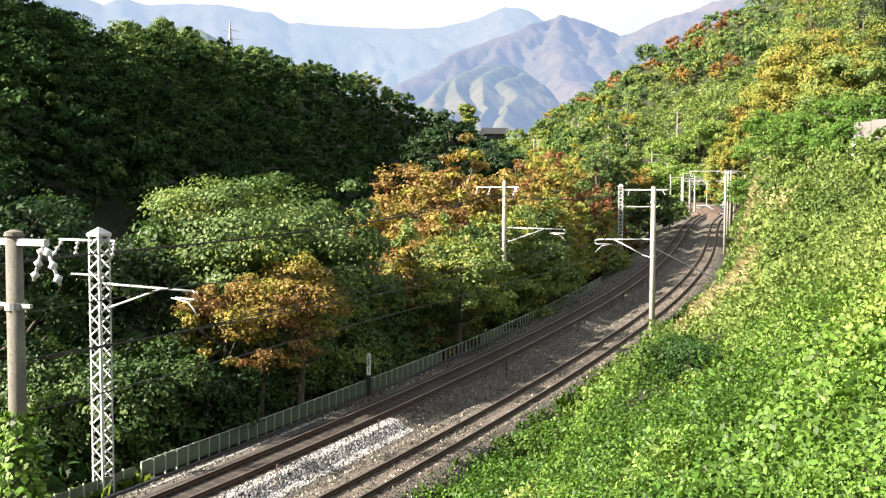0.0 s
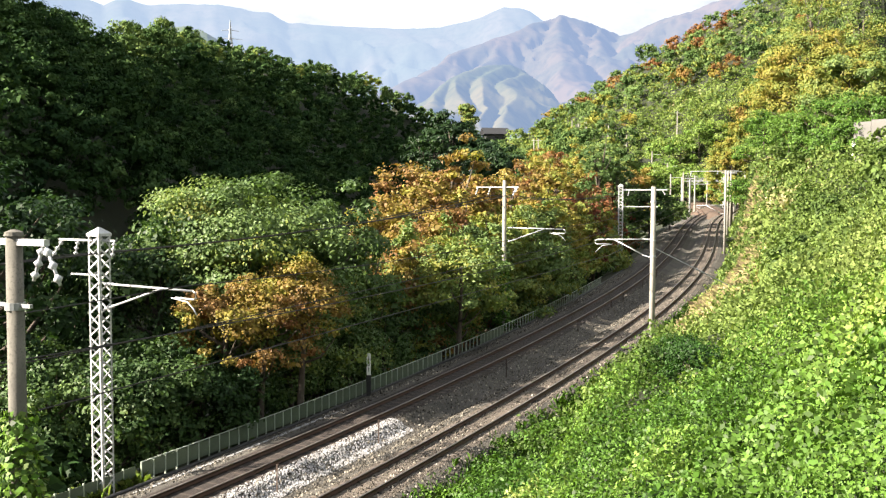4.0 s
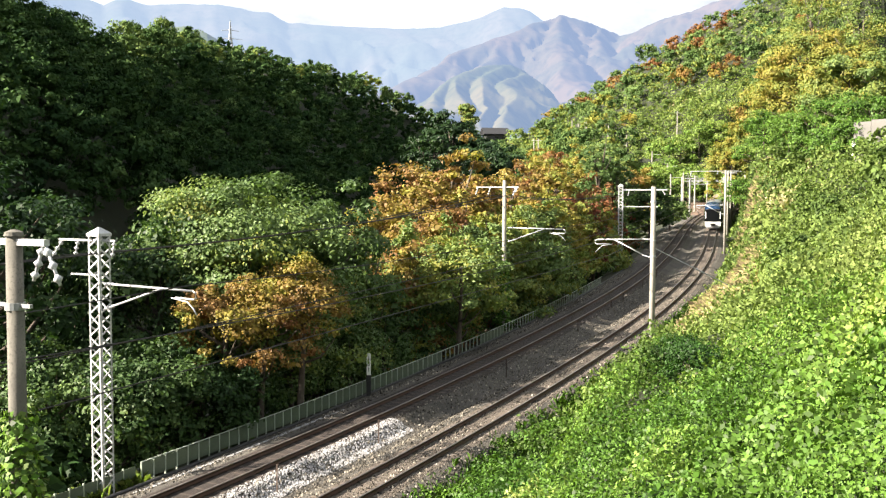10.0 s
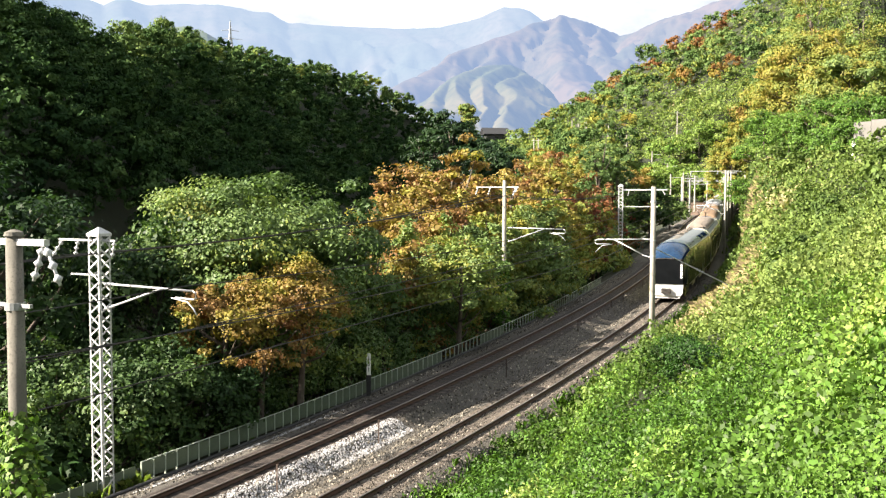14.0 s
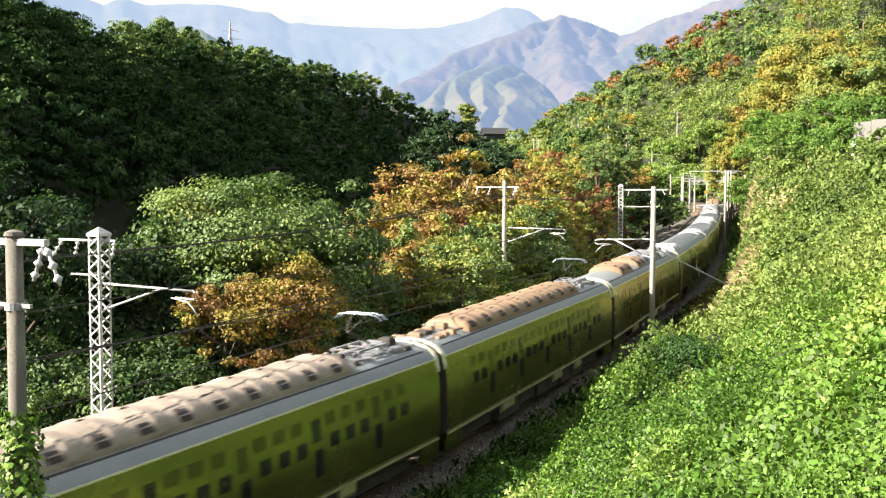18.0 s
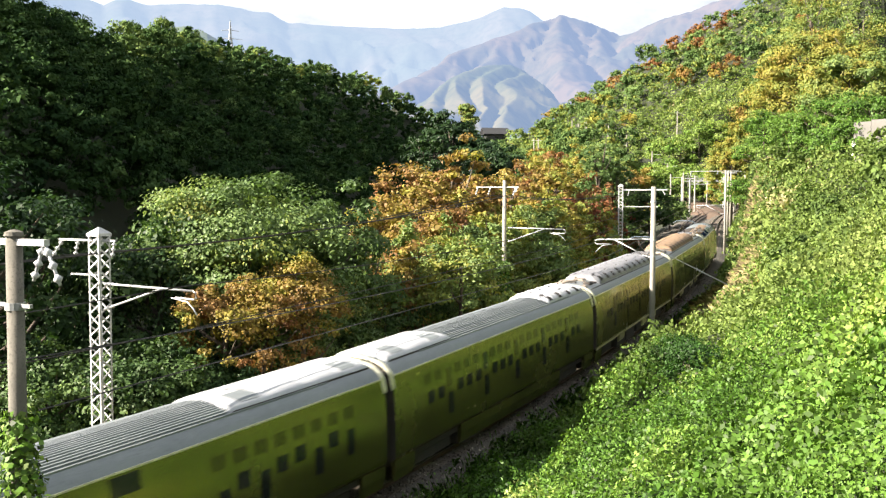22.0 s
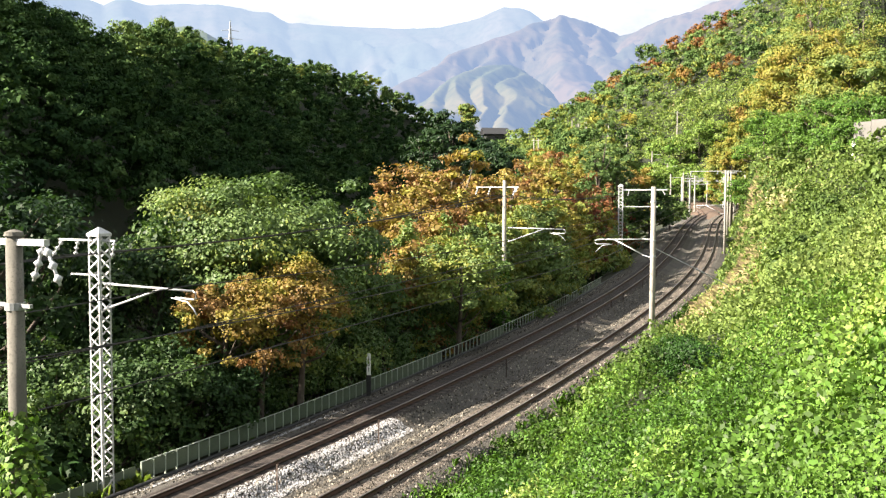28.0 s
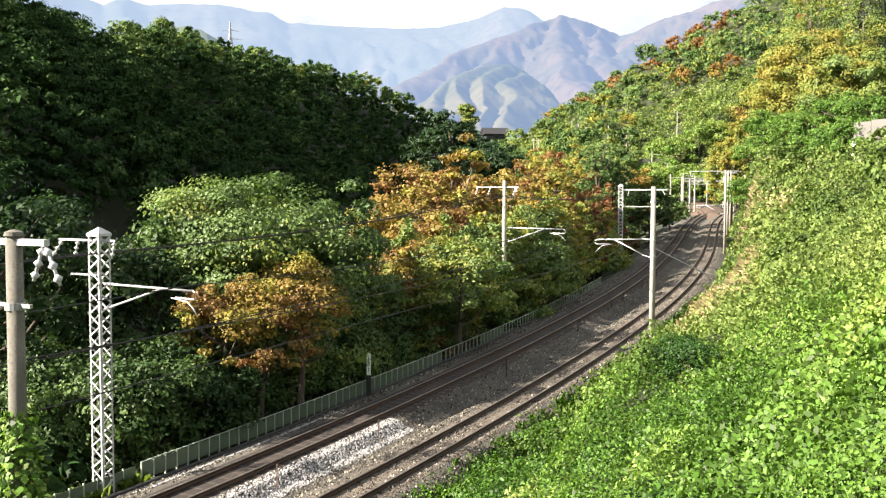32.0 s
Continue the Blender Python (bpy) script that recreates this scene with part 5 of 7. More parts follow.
def make_dry_grass():
    """Arching blades of dry and green grass on the slope's foot and along the shoulder."""
    rng = np.random.default_rng(31)

    def tufts(name, label, n, s0, s1, d0, d1, ln, tint, wide, thin):
        m = n // 24
        ts, td = rng.uniform(s0, s1, m), rng.uniform(d0, d1, m)
        k = rng.integers(0, m, n)
        x, y, h, th = rail_at(ts[k] + rng.normal(0, wide, n))
        d = td[k] + rng.normal(0, wide, n)
        x, y = x + d * np.cos(th), y - d * np.sin(th)
        g = np.maximum(land(x, y), np.where(d < 3.4, h + bed_height(d), -99))
        p = np.stack([x, y, g - 0.05], 1)
        a, lean = rng.uniform(0, 6.28, n), rng.uniform(0.15, 0.75, n)
        L = ln * rng.uniform(0.5, 1.2, n)
        out = np.stack([np.cos(a), np.sin(a), 0 * a], 1)
        side = np.stack([-np.sin(a), np.cos(a), 0 * a], 1) * (thin * rng.uniform(0.6, 1.4, n))[:, None]
        up = np.array([0, 0, 1.0])
        q1 = p + (L * 0.6)[:, None] * up + out * (L * lean * 0.3)[:, None]
        q2 = p + (L * (0.95 - 0.45 * lean))[:, None] * up + out * (L * lean)[:, None]
        v = np.stack([p - side, p + side, q1 + side * 0.8, q2, q1 - side * 0.8], 1).reshape(-1, 3)
        f = np.arange(n * 5).reshape(-1, 5)
        tg = np.repeat(np.clip(tint + rng.normal(0, 0.05, n), 0, 1), 5)
        tagged(raw(name, v, f, M_VINE, tg), label, "grass", kind="stuff")

    tufts("dry_grass", "beige dry grass at the slope's foot", 13000, 40, 58, 3.2, 7.0, 1.15, 0.99, 0.30, 0.016)
    tufts("dry_grass_far", "beige dry grass beside the bend", 5000, 66, 112, 3.6, 8.0, 1.1, 0.97, 0.35, 0.022)
    tufts("shoulder_grass", "green grass along the track shoulder", 14000, -4, 60, 1.75, 3.2, 0.42, 0.50, 0.22, 0.008)
    tufts("mast_grass", "dry and green grass at the mast's foot", 2500, -4, 4.5, -9.4, -8.1, 0.55, 0.86, 0.18, 0.008)


make_woods()
make_valley_trees()
make_slope_plants()
make_gorge_scrub()
make_fence_scrub()
make_slope_shrubs()
make_vines()
make_dry_grass()


# ---- things on the hillsides ----
def sight(brg, lvl):
    """The place on the land that lies in a given direction from the eye."""
    az, up = math.atan((brg - 784) / 1697.3), math.tan(math.atan((441 - lvl) / 1697.3 * math.cos(math.atan((brg - 784) / 1697.3))) - radians(3.1))
    r = np.geomspace(25, 640, 900)
    g = land(r * math.sin(az), r * math.cos(az))
    below = np.nonzero(g > EYE[2] + r * up)[0]
    k = r[below[0]] if len(below) else 400.0
    return Vector((k * math.sin(az), k * math.cos(az), float(land(k * math.sin(az), k * math.cos(az))[0]))), k


# dark slate, darkened further for the roof's side away from the sun
M_ROOFTILE = surface("slate_grey_roof_tiles", (0.018, 0.02, 0.024), (0.03, 0.032, 0.036), 0.8, 0, 1.5, 12, 0.3)
M_WALLPALE = surface("grey_house_wall", (0.05, 0.05, 0.055), (0.08, 0.08, 0.085), 0.8, 0, 1, 20, 0.1)


def hill_pole(brg, foot, top, arms=1, twin=False):
    p, r = sight(brg, foot)
    h = (foot - top) / 1697.3 * r
    t = thing("utility_pole", pose(p.x, p.y, p.z - 0.3), "pale concrete utility pole on the wooded hillside", "pole", "poles on the hillside")
    for k in range(2 if twin else 1):
        bm = bmesh.new()
        tube(bm, [(k * 1.4, 0, -0.5), (k * 1.4, 0, h + 0.3)], [0.22, 0.16], 10)
        part("shaft", bm, M_CONC, t)
    for k in range(arms):
        bm = bmesh.new()
        box(bm, -0.9, 0.9 + (1.4 if twin else 0), -0.05, 0.05, h - 0.4 - k * 0.9, h - 0.28 - k * 0.9)
        part("crossarm", bm, M_GALV, t)
    return t


def make_house(x, y, w, d, h, turn, label):
    p = Vector((x, y, float(land(x, y)[0])))
    t = thing("house", pose(p.x, p.y, p.z - 0.6, 0, 0, turn), label, "house")
    bm = bmesh.new()
    box(bm, -w / 2, w / 2, -d / 2, d / 2, -2.0, h)
    part("wall", bm, M_WALLPALE, t)
    bm = bmesh.new()
    o, rise = 1.2, d * 0.42
    q = [(-w / 2 - o, -d / 2 - o, h), (w / 2 + o, -d / 2 - o, h), (w / 2 + o, d / 2 + o, h), (-w / 2 - o, d / 2 + o, h), (-w / 2 - o, 0, h + rise), (w / 2 + o, 0, h + rise)]
    for k in (0.0, 0.22):
        v = [bm.verts.new((x, y, z + k)) for x, y, z in q]
        for f in ((0, 1, 5, 4), (2, 3, 4, 5), (0, 4, 3), (1, 2, 5)):
            bm.faces.new([v[i] for i in f])
    bm.faces.new([bm.verts.new((x, y, z - 0.02)) for x, y, z in q[:4]])
    part("roof", bm, M_ROOFTILE, t, "dark grey tiled roof")
    for k in range(3):
        bm = bmesh.new()
        x = -w / 3 + k * w / 3
        box(bm, x - 0.7, x + 0.7, -d / 2 - 0.03, -d / 2 + 0.02, h * 0.35, h * 0.75)
        part("window", bm, M_DARKPANE, t)


def make_pylon():
    p, r = sight(411, 84)
    t = thing("pylon", pose(p.x, p.y, p.z - 0.5, 0, 0, 20), "white lattice power pylon on the ridge", "pylon")
    h, b = 28.0, 2.8
    for sx in (-1, 1):
        for sy in (-1, 1):
            bm = bmesh.new()
            tube(bm, [(sx * b, sy * b, -1), (sx * 0.35, sy * 0.35, h * 0.78), (0, 0, h)], [0.22, 0.16, 0.10], 6)
            part("leg", bm, M_GALV, t)
    for k in range(7):
        z = h * (0.08 + k * 0.115)
        w = b + (0.35 - b) * z / (h * 0.78)
        z2 = h * (0.08 + (k + 1) * 0.115)
        w2 = b + (0.35 - b) * min(z2 / (h * 0.78), 1)
        bm = bmesh.new()
        for sg in (-1, 1):
            tube(bm, [(-w, sg * w, z), (w2, sg * w2, z2)], 0.09, 5)
            tube(bm, [(w, sg * w, z), (-w2, sg * w2, z2)], 0.09, 5)
            tube(bm, [(sg * w, -w, z), (sg * w2, w2, z2)], 0.09, 5)
        part("bracing", bm, M_GALV, t)
    for z, ln in ((h * 0.60, 6.0), (h * 0.72, 5.0), (h * 0.84, 3.6)):
        bm = bmesh.new()
        tube(bm, [(-ln, 0, z), (0, 0, z + 0.5), (ln, 0, z)], [0.08, 0.18, 0.08], 6)
        part("crossarm", bm, M_GALV, t)


M_ROADWALL = surface("grey_wall_concrete", (0.12, 0.116, 0.108), (0.17, 0.165, 0.155), 0.9, 0, 0.7, 8, 0.2, (0.12, 0.115, 0.105))


def make_wall():
    """Concrete retaining wall with a guard rail on the road above the slope."""
    p, r = sight(1556, 268)
    t = thing("road_wall", pose(p.x, p.y, p.z - 1.0, 0, 0, -52), "pale concrete retaining wall with a white guard rail", "wall", kind="structure")
    h = 62 / 1697.3 * r
    for k in range(8):
        bm = bmesh.new()
        x = -3.0 + k * 1.9
        box(bm, x, x + 1.86, 0.0, 0.4, 0.0, 1.2 + h * (0.88 + 0.04 * (k % 3)))
        part("wall_panel", bm, M_ROADWALL, t)
        bm = bmesh.new()
        box(bm, x - 0.06, x + 0.06, -0.12, -0.003, 0.6, 1.0 + h * 0.45)
        part("guard_post", bm, M_WHITE, t)
    bm = bmesh.new()
    box(bm, -3.0, 12.2, -0.16, -0.123, 0.6 + h * 0.40, 0.75 + h * 0.42)
    part("guard_rail", bm, M_WHITE, t)


def make_far_yard():
    """The second pair of tracks, rust-brown in the sun, that turns away beyond the bend."""
    M_RUSTBED = surface("rust_brown_ballast", (0.085, 0.056, 0.038), (0.13, 0.088, 0.060), 0.95, 0, 0.4, 6, 0.3)
    yard = thing("yard_track", Matrix(), "rust-brown tracks curving away in the sun", "railway track", kind="structure")
    pts = []
    for k in range(24):
        y = 186 + k * 3.0
        x, z = yard_line(y)
        pts.append(Vector((float(x), y, float(z) - 0.05 - 0.9 * max(0, 1 - k / 7) ** 2)))
    v, n = [], len(pts)
    for i, p in enumerate(pts):
        d = (pts[min(i + 1, n - 1)] - pts[max(i - 1, 0)])
        side = Vector((d.y, -d.x, 0)).normalized()
        for o, z in ((-6.0, -1.2), (-4.6, 0.0), (2.6, 0.0), (4.0, -1.2)):
            v.append(tuple(p + side * o + Vector((0, 0, z))))
    f = [(i * 4 + j, i * 4 + j + 1, i * 4 + j + 5, i * 4 + j + 4) for i in range(n - 1) for j in range(3)]
    raw("yard_bed", v, np.array(f), M_RUSTBED, parent=yard)
    for o in (-3.9, -2.83, 0.1, 1.17):
        bm = bmesh.new()
        line = []
        for i, p in enumerate(pts):
            d = (pts[min(i + 1, n - 1)] - pts[max(i - 1, 0)])
            side = Vector((d.y, -d.x, 0)).normalized()
            line.append(p + side * o + Vector((0, 0, 0.1)))
        tube(bm, line, 0.06, 6)
        part("rail", bm, M_RAILSIDE, yard)


M_DARKPANE = surface("dark_house_window", (0.02, 0.022, 0.025), (0.03, 0.032, 0.035), 0.15, 0, 2, 30, 0)


def make_far_things():
    make_house(22.7, 424.0, 9.5, 7.0, 4.6, 12, "grey house with a dark tiled roof at the spur's end")
    for a in ((1196, 252, 199, 1), (1107, 262, 232, 0), (1011, 238, 214, 0), (1022, 237, 219, 0), (1036, 236, 214, 1), (1075, 246, 222, 0), (1238, 252, 228, 1)):
        hill_pole(*a)
    hill_pole(944, 299, 246, 1, True)
    make_pylon()
    make_wall()
    make_far_yard()
    for y, w in ((204.0, 4.6), (228.0, 4.8), (254.0, 5.0)):
        x, z = (float(v) for v in yard_line(y))
        t = thing("line_portal", pose(x - 1.0, y, z - 0.6, 0, 0, -14), "pale steel portal frame across the far yard tracks", "portal", "overhead line poles")
        for sg in (-1, 1):
            bm = bmesh.new()
            tube(bm, [(sg * w, 0, -1.2), (sg * w, 0, 7.6)], [0.24, 0.19], 10)
            part("post", bm, M_FARSTEEL, t)
        for dz in (6.6, 7.4):
            bm = bmesh.new()
            box(bm, -w, w, -0.09, 0.09, dz - 0.07, dz + 0.07)
            part("beam", bm, M_FARSTEEL, t)
        for k in range(8):
            bm = bmesh.new()
            a, b = -w + k * w / 4, -w + (k + 1) * w / 4
            tube(bm, [(a, 0, 6.6 if k % 2 else 7.4), (b, 0, 7.4 if k % 2 else 6.6)], 0.05, 6)
            part("brace", bm, M_FARSTEEL, t)


make_far_things()


# ---- the train ----
M_GOLD = surface("champagne_gold_paint", (0.235, 0.232, 0.080), (0.275, 0.27, 0.092), 0.20, 0.85, 0.3, 80, 0.0, (0.23, 0.225, 0.075))
M_PEARL = surface("pearl_white_paint", (0.50, 0.51, 0.50), (0.56, 0.57, 0.55), 0.28, 0.1, 1, 60, 0.0, (0.48, 0.48, 0.47))
M_ACGREY = surface("light_grey_roof_units", (0.165, 0.168, 0.185), (0.24, 0.245, 0.265), 0.45, 0.15, 1.5, 20, 0.1, (0.13, 0.13, 0.13))
# white covers, tinted slightly blue for the sky they reflect
M_ACWHITE = surface("white_roof_units", (0.36, 0.375, 0.40), (0.46, 0.475, 0.50), 0.35, 0.1, 1.5, 20, 0.05, (0.30, 0.31, 0.33))
M_ACDUST = surface("dusty_cream_roof_units", (0.19, 0.16, 0.13), (0.28, 0.24, 0.20), 0.6, 0.1, 0.9, 14, 0.1, (0.13, 0.105, 0.08))
M_ROOF = surface("dusty_grey_roof", (0.165, 0.188, 0.198), (0.225, 0.25, 0.258), 0.5, 0.25, 0.6, 20, 0.1)
M_ROOFTAN = surface("brake_dust_roof", (0.165, 0.112, 0.068), (0.245, 0.168, 0.105), 0.7, 0.1, 0.7, 20, 0.1, (0.14, 0.095, 0.06))
M_BLUEGLASS = surface("blue_tinted_glass", (0.006, 0.022, 0.055), (0.010, 0.030, 0.07), 0.22, 0.0, 1, 50, 0.0, (0.012, 0.045, 0.10), 0.2)
M_NAVY = surface("navy_tinted_glass", (0.006, 0.014, 0.035), (0.010, 0.020, 0.045), 0.3, 0.0, 1, 50, 0.0, (0.006, 0.014, 0.035), 0.0)
# the blue in this silver stands in for reflected sky
M_SILVER = surface("sky_tinted_silver", (0.085, 0.115, 0.145), (0.125, 0.16, 0.19), 0.28, 0.3, 0.6, 60, 0.0)
M_DARKGLASS = surface("dark_window_glass", (0.012, 0.014, 0.014), (0.018, 0.02, 0.02), 0.08, 0.0, 1, 50, 0.0, (0.012, 0.014, 0.014), 0.45)
M_TINTPANE = surface("gold_tinted_pane", (0.11, 0.108, 0.04), (0.14, 0.135, 0.05), 0.15, 0.7, 1, 50, 0.0, (0.10, 0.10, 0.04), 0.5)
M_STRIPEPANE = surface("orange_lit_screen", (0.30, 0.085, 0.03), (0.38, 0.12, 0.05), 0.5, 0.0, 2, 40, 0.0)
M_UNDER = surface("grimy_underframe", (0.03, 0.028, 0.025), (0.06, 0.05, 0.045), 0.8, 0.2, 2, 30, 0.2)
M_WHEEL = surface("wheel_steel", (0.10, 0.09, 0.08), (0.16, 0.14, 0.12), 0.5, 0.7, 4, 40, 0.1)
M_SILL = surface("dull_gold_sill", (0.40, 0.38, 0.20), (0.46, 0.44, 0.25), 0.45, 0.4, 3, 50, 0.0)
M_GOLDPANE = surface("gold_mirror_pane", (0.20, 0.195, 0.075), (0.25, 0.24, 0.09), 0.12, 0.8, 0.5, 60, 0.0)
# bright reflections on the cab side glass, given as a pale colour
M_PANESHEEN = surface("pale_pane_reflection", (0.42, 0.45, 0.33), (0.52, 0.55, 0.42), 0.1, 0.9, 0.8, 30, 0.0)
M_CABGLASS = surface("black_cab_glass", (0.004, 0.005, 0.006), (0.007, 0.008, 0.009), 0.06, 0.0, 1, 50, 0.0, (0.004, 0.005, 0.006), 0.18)
M_TRIM = surface("bright_gutter_trim", (0.70, 0.68, 0.50), (0.76, 0.74, 0.56), 0.35, 0.4, 3, 50, 0.0)
LC = 20.3
HALF = 9.93
SIDE = [(1.20, 1.05), (1.42, 1.08), (1.455, 1.25), (1.46, 2.3), (1.45, 2.9), (1.40, 3.42), (1.33, 3.72)]
ROOF = [(1.33, 3.745), (1.23, 3.90), (1.06, 4.04), (0.86, 4.13), (0.45, 4.23), (0.0, 4.27), (-0.45, 4.23), (-0.86, 4.13), (-1.06, 4.04), (-1.23, 3.90), (-1.33, 3.745)]
ROOF_X, ROOF_Z = [0.0, 0.45, 0.86, 1.06, 1.23, 1.33], [4.27, 4.23, 4.13, 4.04, 3.90, 3.745]


def loft(bm, profile, ys, wx=lambda y: 1.0, hz=lambda y, z: z):
    rows = [[bm.verts.new((x * wx(y), y, hz(y, z))) for x, z in profile] for y in ys]
    for a, b in zip(rows, rows[1:]):
        for j in range(len(profile) - 1):
            bm.faces.new((a[j], a[j + 1], b[j + 1], b[j]))
    return rows


def lump(bm, x0, x1, y0, y1, z0, z1, bev=0.12):
    """A box with its upper edges drawn in."""
    b = bev
    lo = [bm.verts.new(p) for p in ((x0, y0, z0), (x1, y0, z0), (x1, y1, z0), (x0, y1, z0))]
    mi = [bm.verts.new(p) for p in ((x0, y0, z1 - b), (x1, y0, z1 - b), (x1, y1, z1 - b), (x0, y1, z1 - b))]
    hi = [bm.verts.new(p) for p in ((x0 + b, y0 + b, z1), (x1 - b, y0 + b, z1), (x1 - b, y1 - b, z1), (x0 + b, y1 - b, z1))]
    for a, c in ((lo, mi), (mi, hi)):
        for i in range(4):
            bm.faces.new((a[i], a[(i + 1) % 4], c[(i + 1) % 4], c[i]))
    bm.faces.new(hi)
    bm.faces.new(lo[::-1])


def bogie(t, y):
    bm = bmesh.new()
    for x in (-0.98, 0.98):
        lump(bm, x - 0.09, x + 0.09, y - 1.55, y + 1.55, 0.36, 0.72, 0.05)
    box(bm, -0.98, 0.98, y - 0.3, y + 0.3, 0.5, 0.8)
    b = part("bogie", bm, M_UNDER, t, "grimy bogie frame")
    for dy in (-1.05, 1.05):
        bm = bmesh.new()
        for x in (-0.533, 0.533):
            tube(bm, [(x - 0.06, y + dy, 0.43), (x + 0.06, y + dy, 0.43)], 0.43, 20)
        tube(bm, [(-0.6, y + dy, 0.43), (0.6, y + dy, 0.43)], 0.08, 8)
        part("wheelset", bm, M_WHEEL, b, "steel wheelset")


def window(t, x, y, z, w, h, mat=None, name="window", lean=0.0):
    """A pane set a little proud of the side, in a thin rim."""
    sg = 1 if x > 0 else -1
    bm = bmesh.new()
    for v in box(bm, -0.012, 0.012, -w / 2, w / 2, -h / 2, h / 2):
        v.co = Matrix.Translation((x, y, z)) @ Matrix.Rotation(lean * -sg, 4, "Y") @ v.co
    part(name, bm, mat or M_DARKGLASS, t)


def side_x(z):
    return float(np.interp(z, [p[1] for p in SIDE], [p[0] for p in SIDE]))


def roof_strip(t, name, y0, y1, x0, x1, material, label="", out=0.012):
    """A thin panel lying on the roof's curve, from x0 to x1 across."""
    bm = bmesh.new()
    xs = np.linspace(x0, x1, 6)
    top = [(x, float(np.interp(abs(x), ROOF_X, ROOF_Z)) + out) for x in xs]
    rows = [[bm.verts.new((x, y, z)) for x, z in top] for y in (y0, y1)]
    low = [[bm.verts.new((x, y, z - out - 0.01)) for x, z in top] for y in (y0, y1)]
    for i in range(5):
        bm.faces.new((rows[0][i], rows[0][i + 1], rows[1][i + 1], rows[1][i]))
    for a, b in ((rows[0], low[0]), (rows[1], low[1])):
        for i in range(5):
            bm.faces.new((a[i], b[i], b[i + 1], a[i + 1]))
    for i in (0, 5):
        bm.faces.new((rows[0][i], rows[1][i], low[1][i], low[0][i]))
    return part(name, bm, material, t, label)


def underfloor(t, rng, skirted):
    for sg in (-1, 1):
        y = -5.0
        while y < 4.8:
            ln = rng.uniform(1.0, 2.2)
            bm = bmesh.new()
            lump(bm, min(sg * 0.75, sg * 1.30), max(sg * 0.75, sg * 1.30), y, min(y + ln, 5.1), rng.uniform(0.30, 0.5), 1.0, 0.06)
            part("equipment_box", bm, M_UNDER, t)
            y += ln + rng.uniform(0.1, 0.7)
        runs = ((-HALF + 0.05, -8.62), (-5.15, 5.15), (8.62, HALF - 0.05)) if skirted else ((-HALF + 0.05, -8.70), (-4.9, -3.7), (1.0, 2.1), (4.1, 4.9), (8.70, HALF - 0.05))
        for a, b in runs:
            bm = bmesh.new()
            low = 0.38 if skirted or abs(a + b) > 12 else 0.62
            prof = [(1.30, 1.075), (1.425, 1.07), (1.42, 0.75), (1.34, low), (1.28, low), (1.28, 1.0)]
            rows = [[bm.verts.new((sg * x, y, z)) for x, z in prof] for y in (a, b)]
            for j in range(6):
                bm.faces.new((rows[0][j], rows[0][(j + 1) % 6], rows[1][(j + 1) % 6], rows[1][j]))
            bm.faces.new(rows[0][::-1]), bm.faces.new(rows[1])
            part("skirt", bm, M_GOLD if skirted or abs(a + b) > 12 else M_SILL, t, "olive-gold lower skirt panel")


def shell(t, y0, y1, roof_mat, ribs, sill):
    ys = [y0, y0 + 0.25, (y0 + y1) / 2, y1 - 0.25, y1]
    for sg, nm in ((1, "side_wall"), (-1, "side_wall")):
        bm = bmesh.new()
        loft(bm, [(x * sg, z) for x, z in SIDE], ys)
        part(nm, bm, M_GOLD, t, "olive-gold metallic side wall", True)
    bm = bmesh.new()
    loft(bm, ROOF, ys)
    part("roof", bm, roof_mat, t, smooth=True)
    if ribs:
        for x in np.linspace(-1.02, 1.02, 21):
            bm = bmesh.new()
            z = float(np.interp(abs(x), ROOF_X, ROOF_Z))
            box(bm, x - 0.022, x + 0.022, y0 + 2.4, y1 - 2.4, z - 0.03, z + 0.035)
            part("roof_rib", bm, roof_mat, t)
    for y in (y0, y1):
        bm = bmesh.new()
        ring = [(x, z) for x, z in SIDE] + [(x, z) for x, z in ROOF] + [(-x, z) for x, z in SIDE[::-1]]
        bm.faces.new([bm.verts.new((x, y, z)) for x, z in ring])
        # dark material stands in for the shade between cars
        part("end_wall", bm, M_UNDER, t, "end wall darkened for the shade between cars")
        end_arch(t, y)
    for sg in (-1, 1):
        bm = bmesh.new()
        box(bm, min(sg * 1.322, sg * 1.36), max(sg * 1.322, sg * 1.36), y0, y1, 3.71, 3.752)
        part("gutter", bm, M_TRIM, t, "bright gutter strip")
        if sill:
            bm = bmesh.new()
            box(bm, min(sg * 1.40, sg * 1.452), max(sg * 1.40, sg * 1.452), y0 + 0.1, y1 - 0.1, 1.02, 1.085)
            part("sill_strip", bm, M_SILL, t)
        # dark line between the roof's edge and the raised units
        if not ribs:
            roof_strip(t, "roof_line", y0 + 0.4, y1 - 0.4, sg * 1.04, sg * 1.085, M_UNDER, "dark line beside the roof units")
    bm = bmesh.new()
    box(bm, -1.25, 1.25, y0 + 0.2, y1 - 0.2, 0.8, 1.045)
    part("underframe", bm, M_UNDER, t)


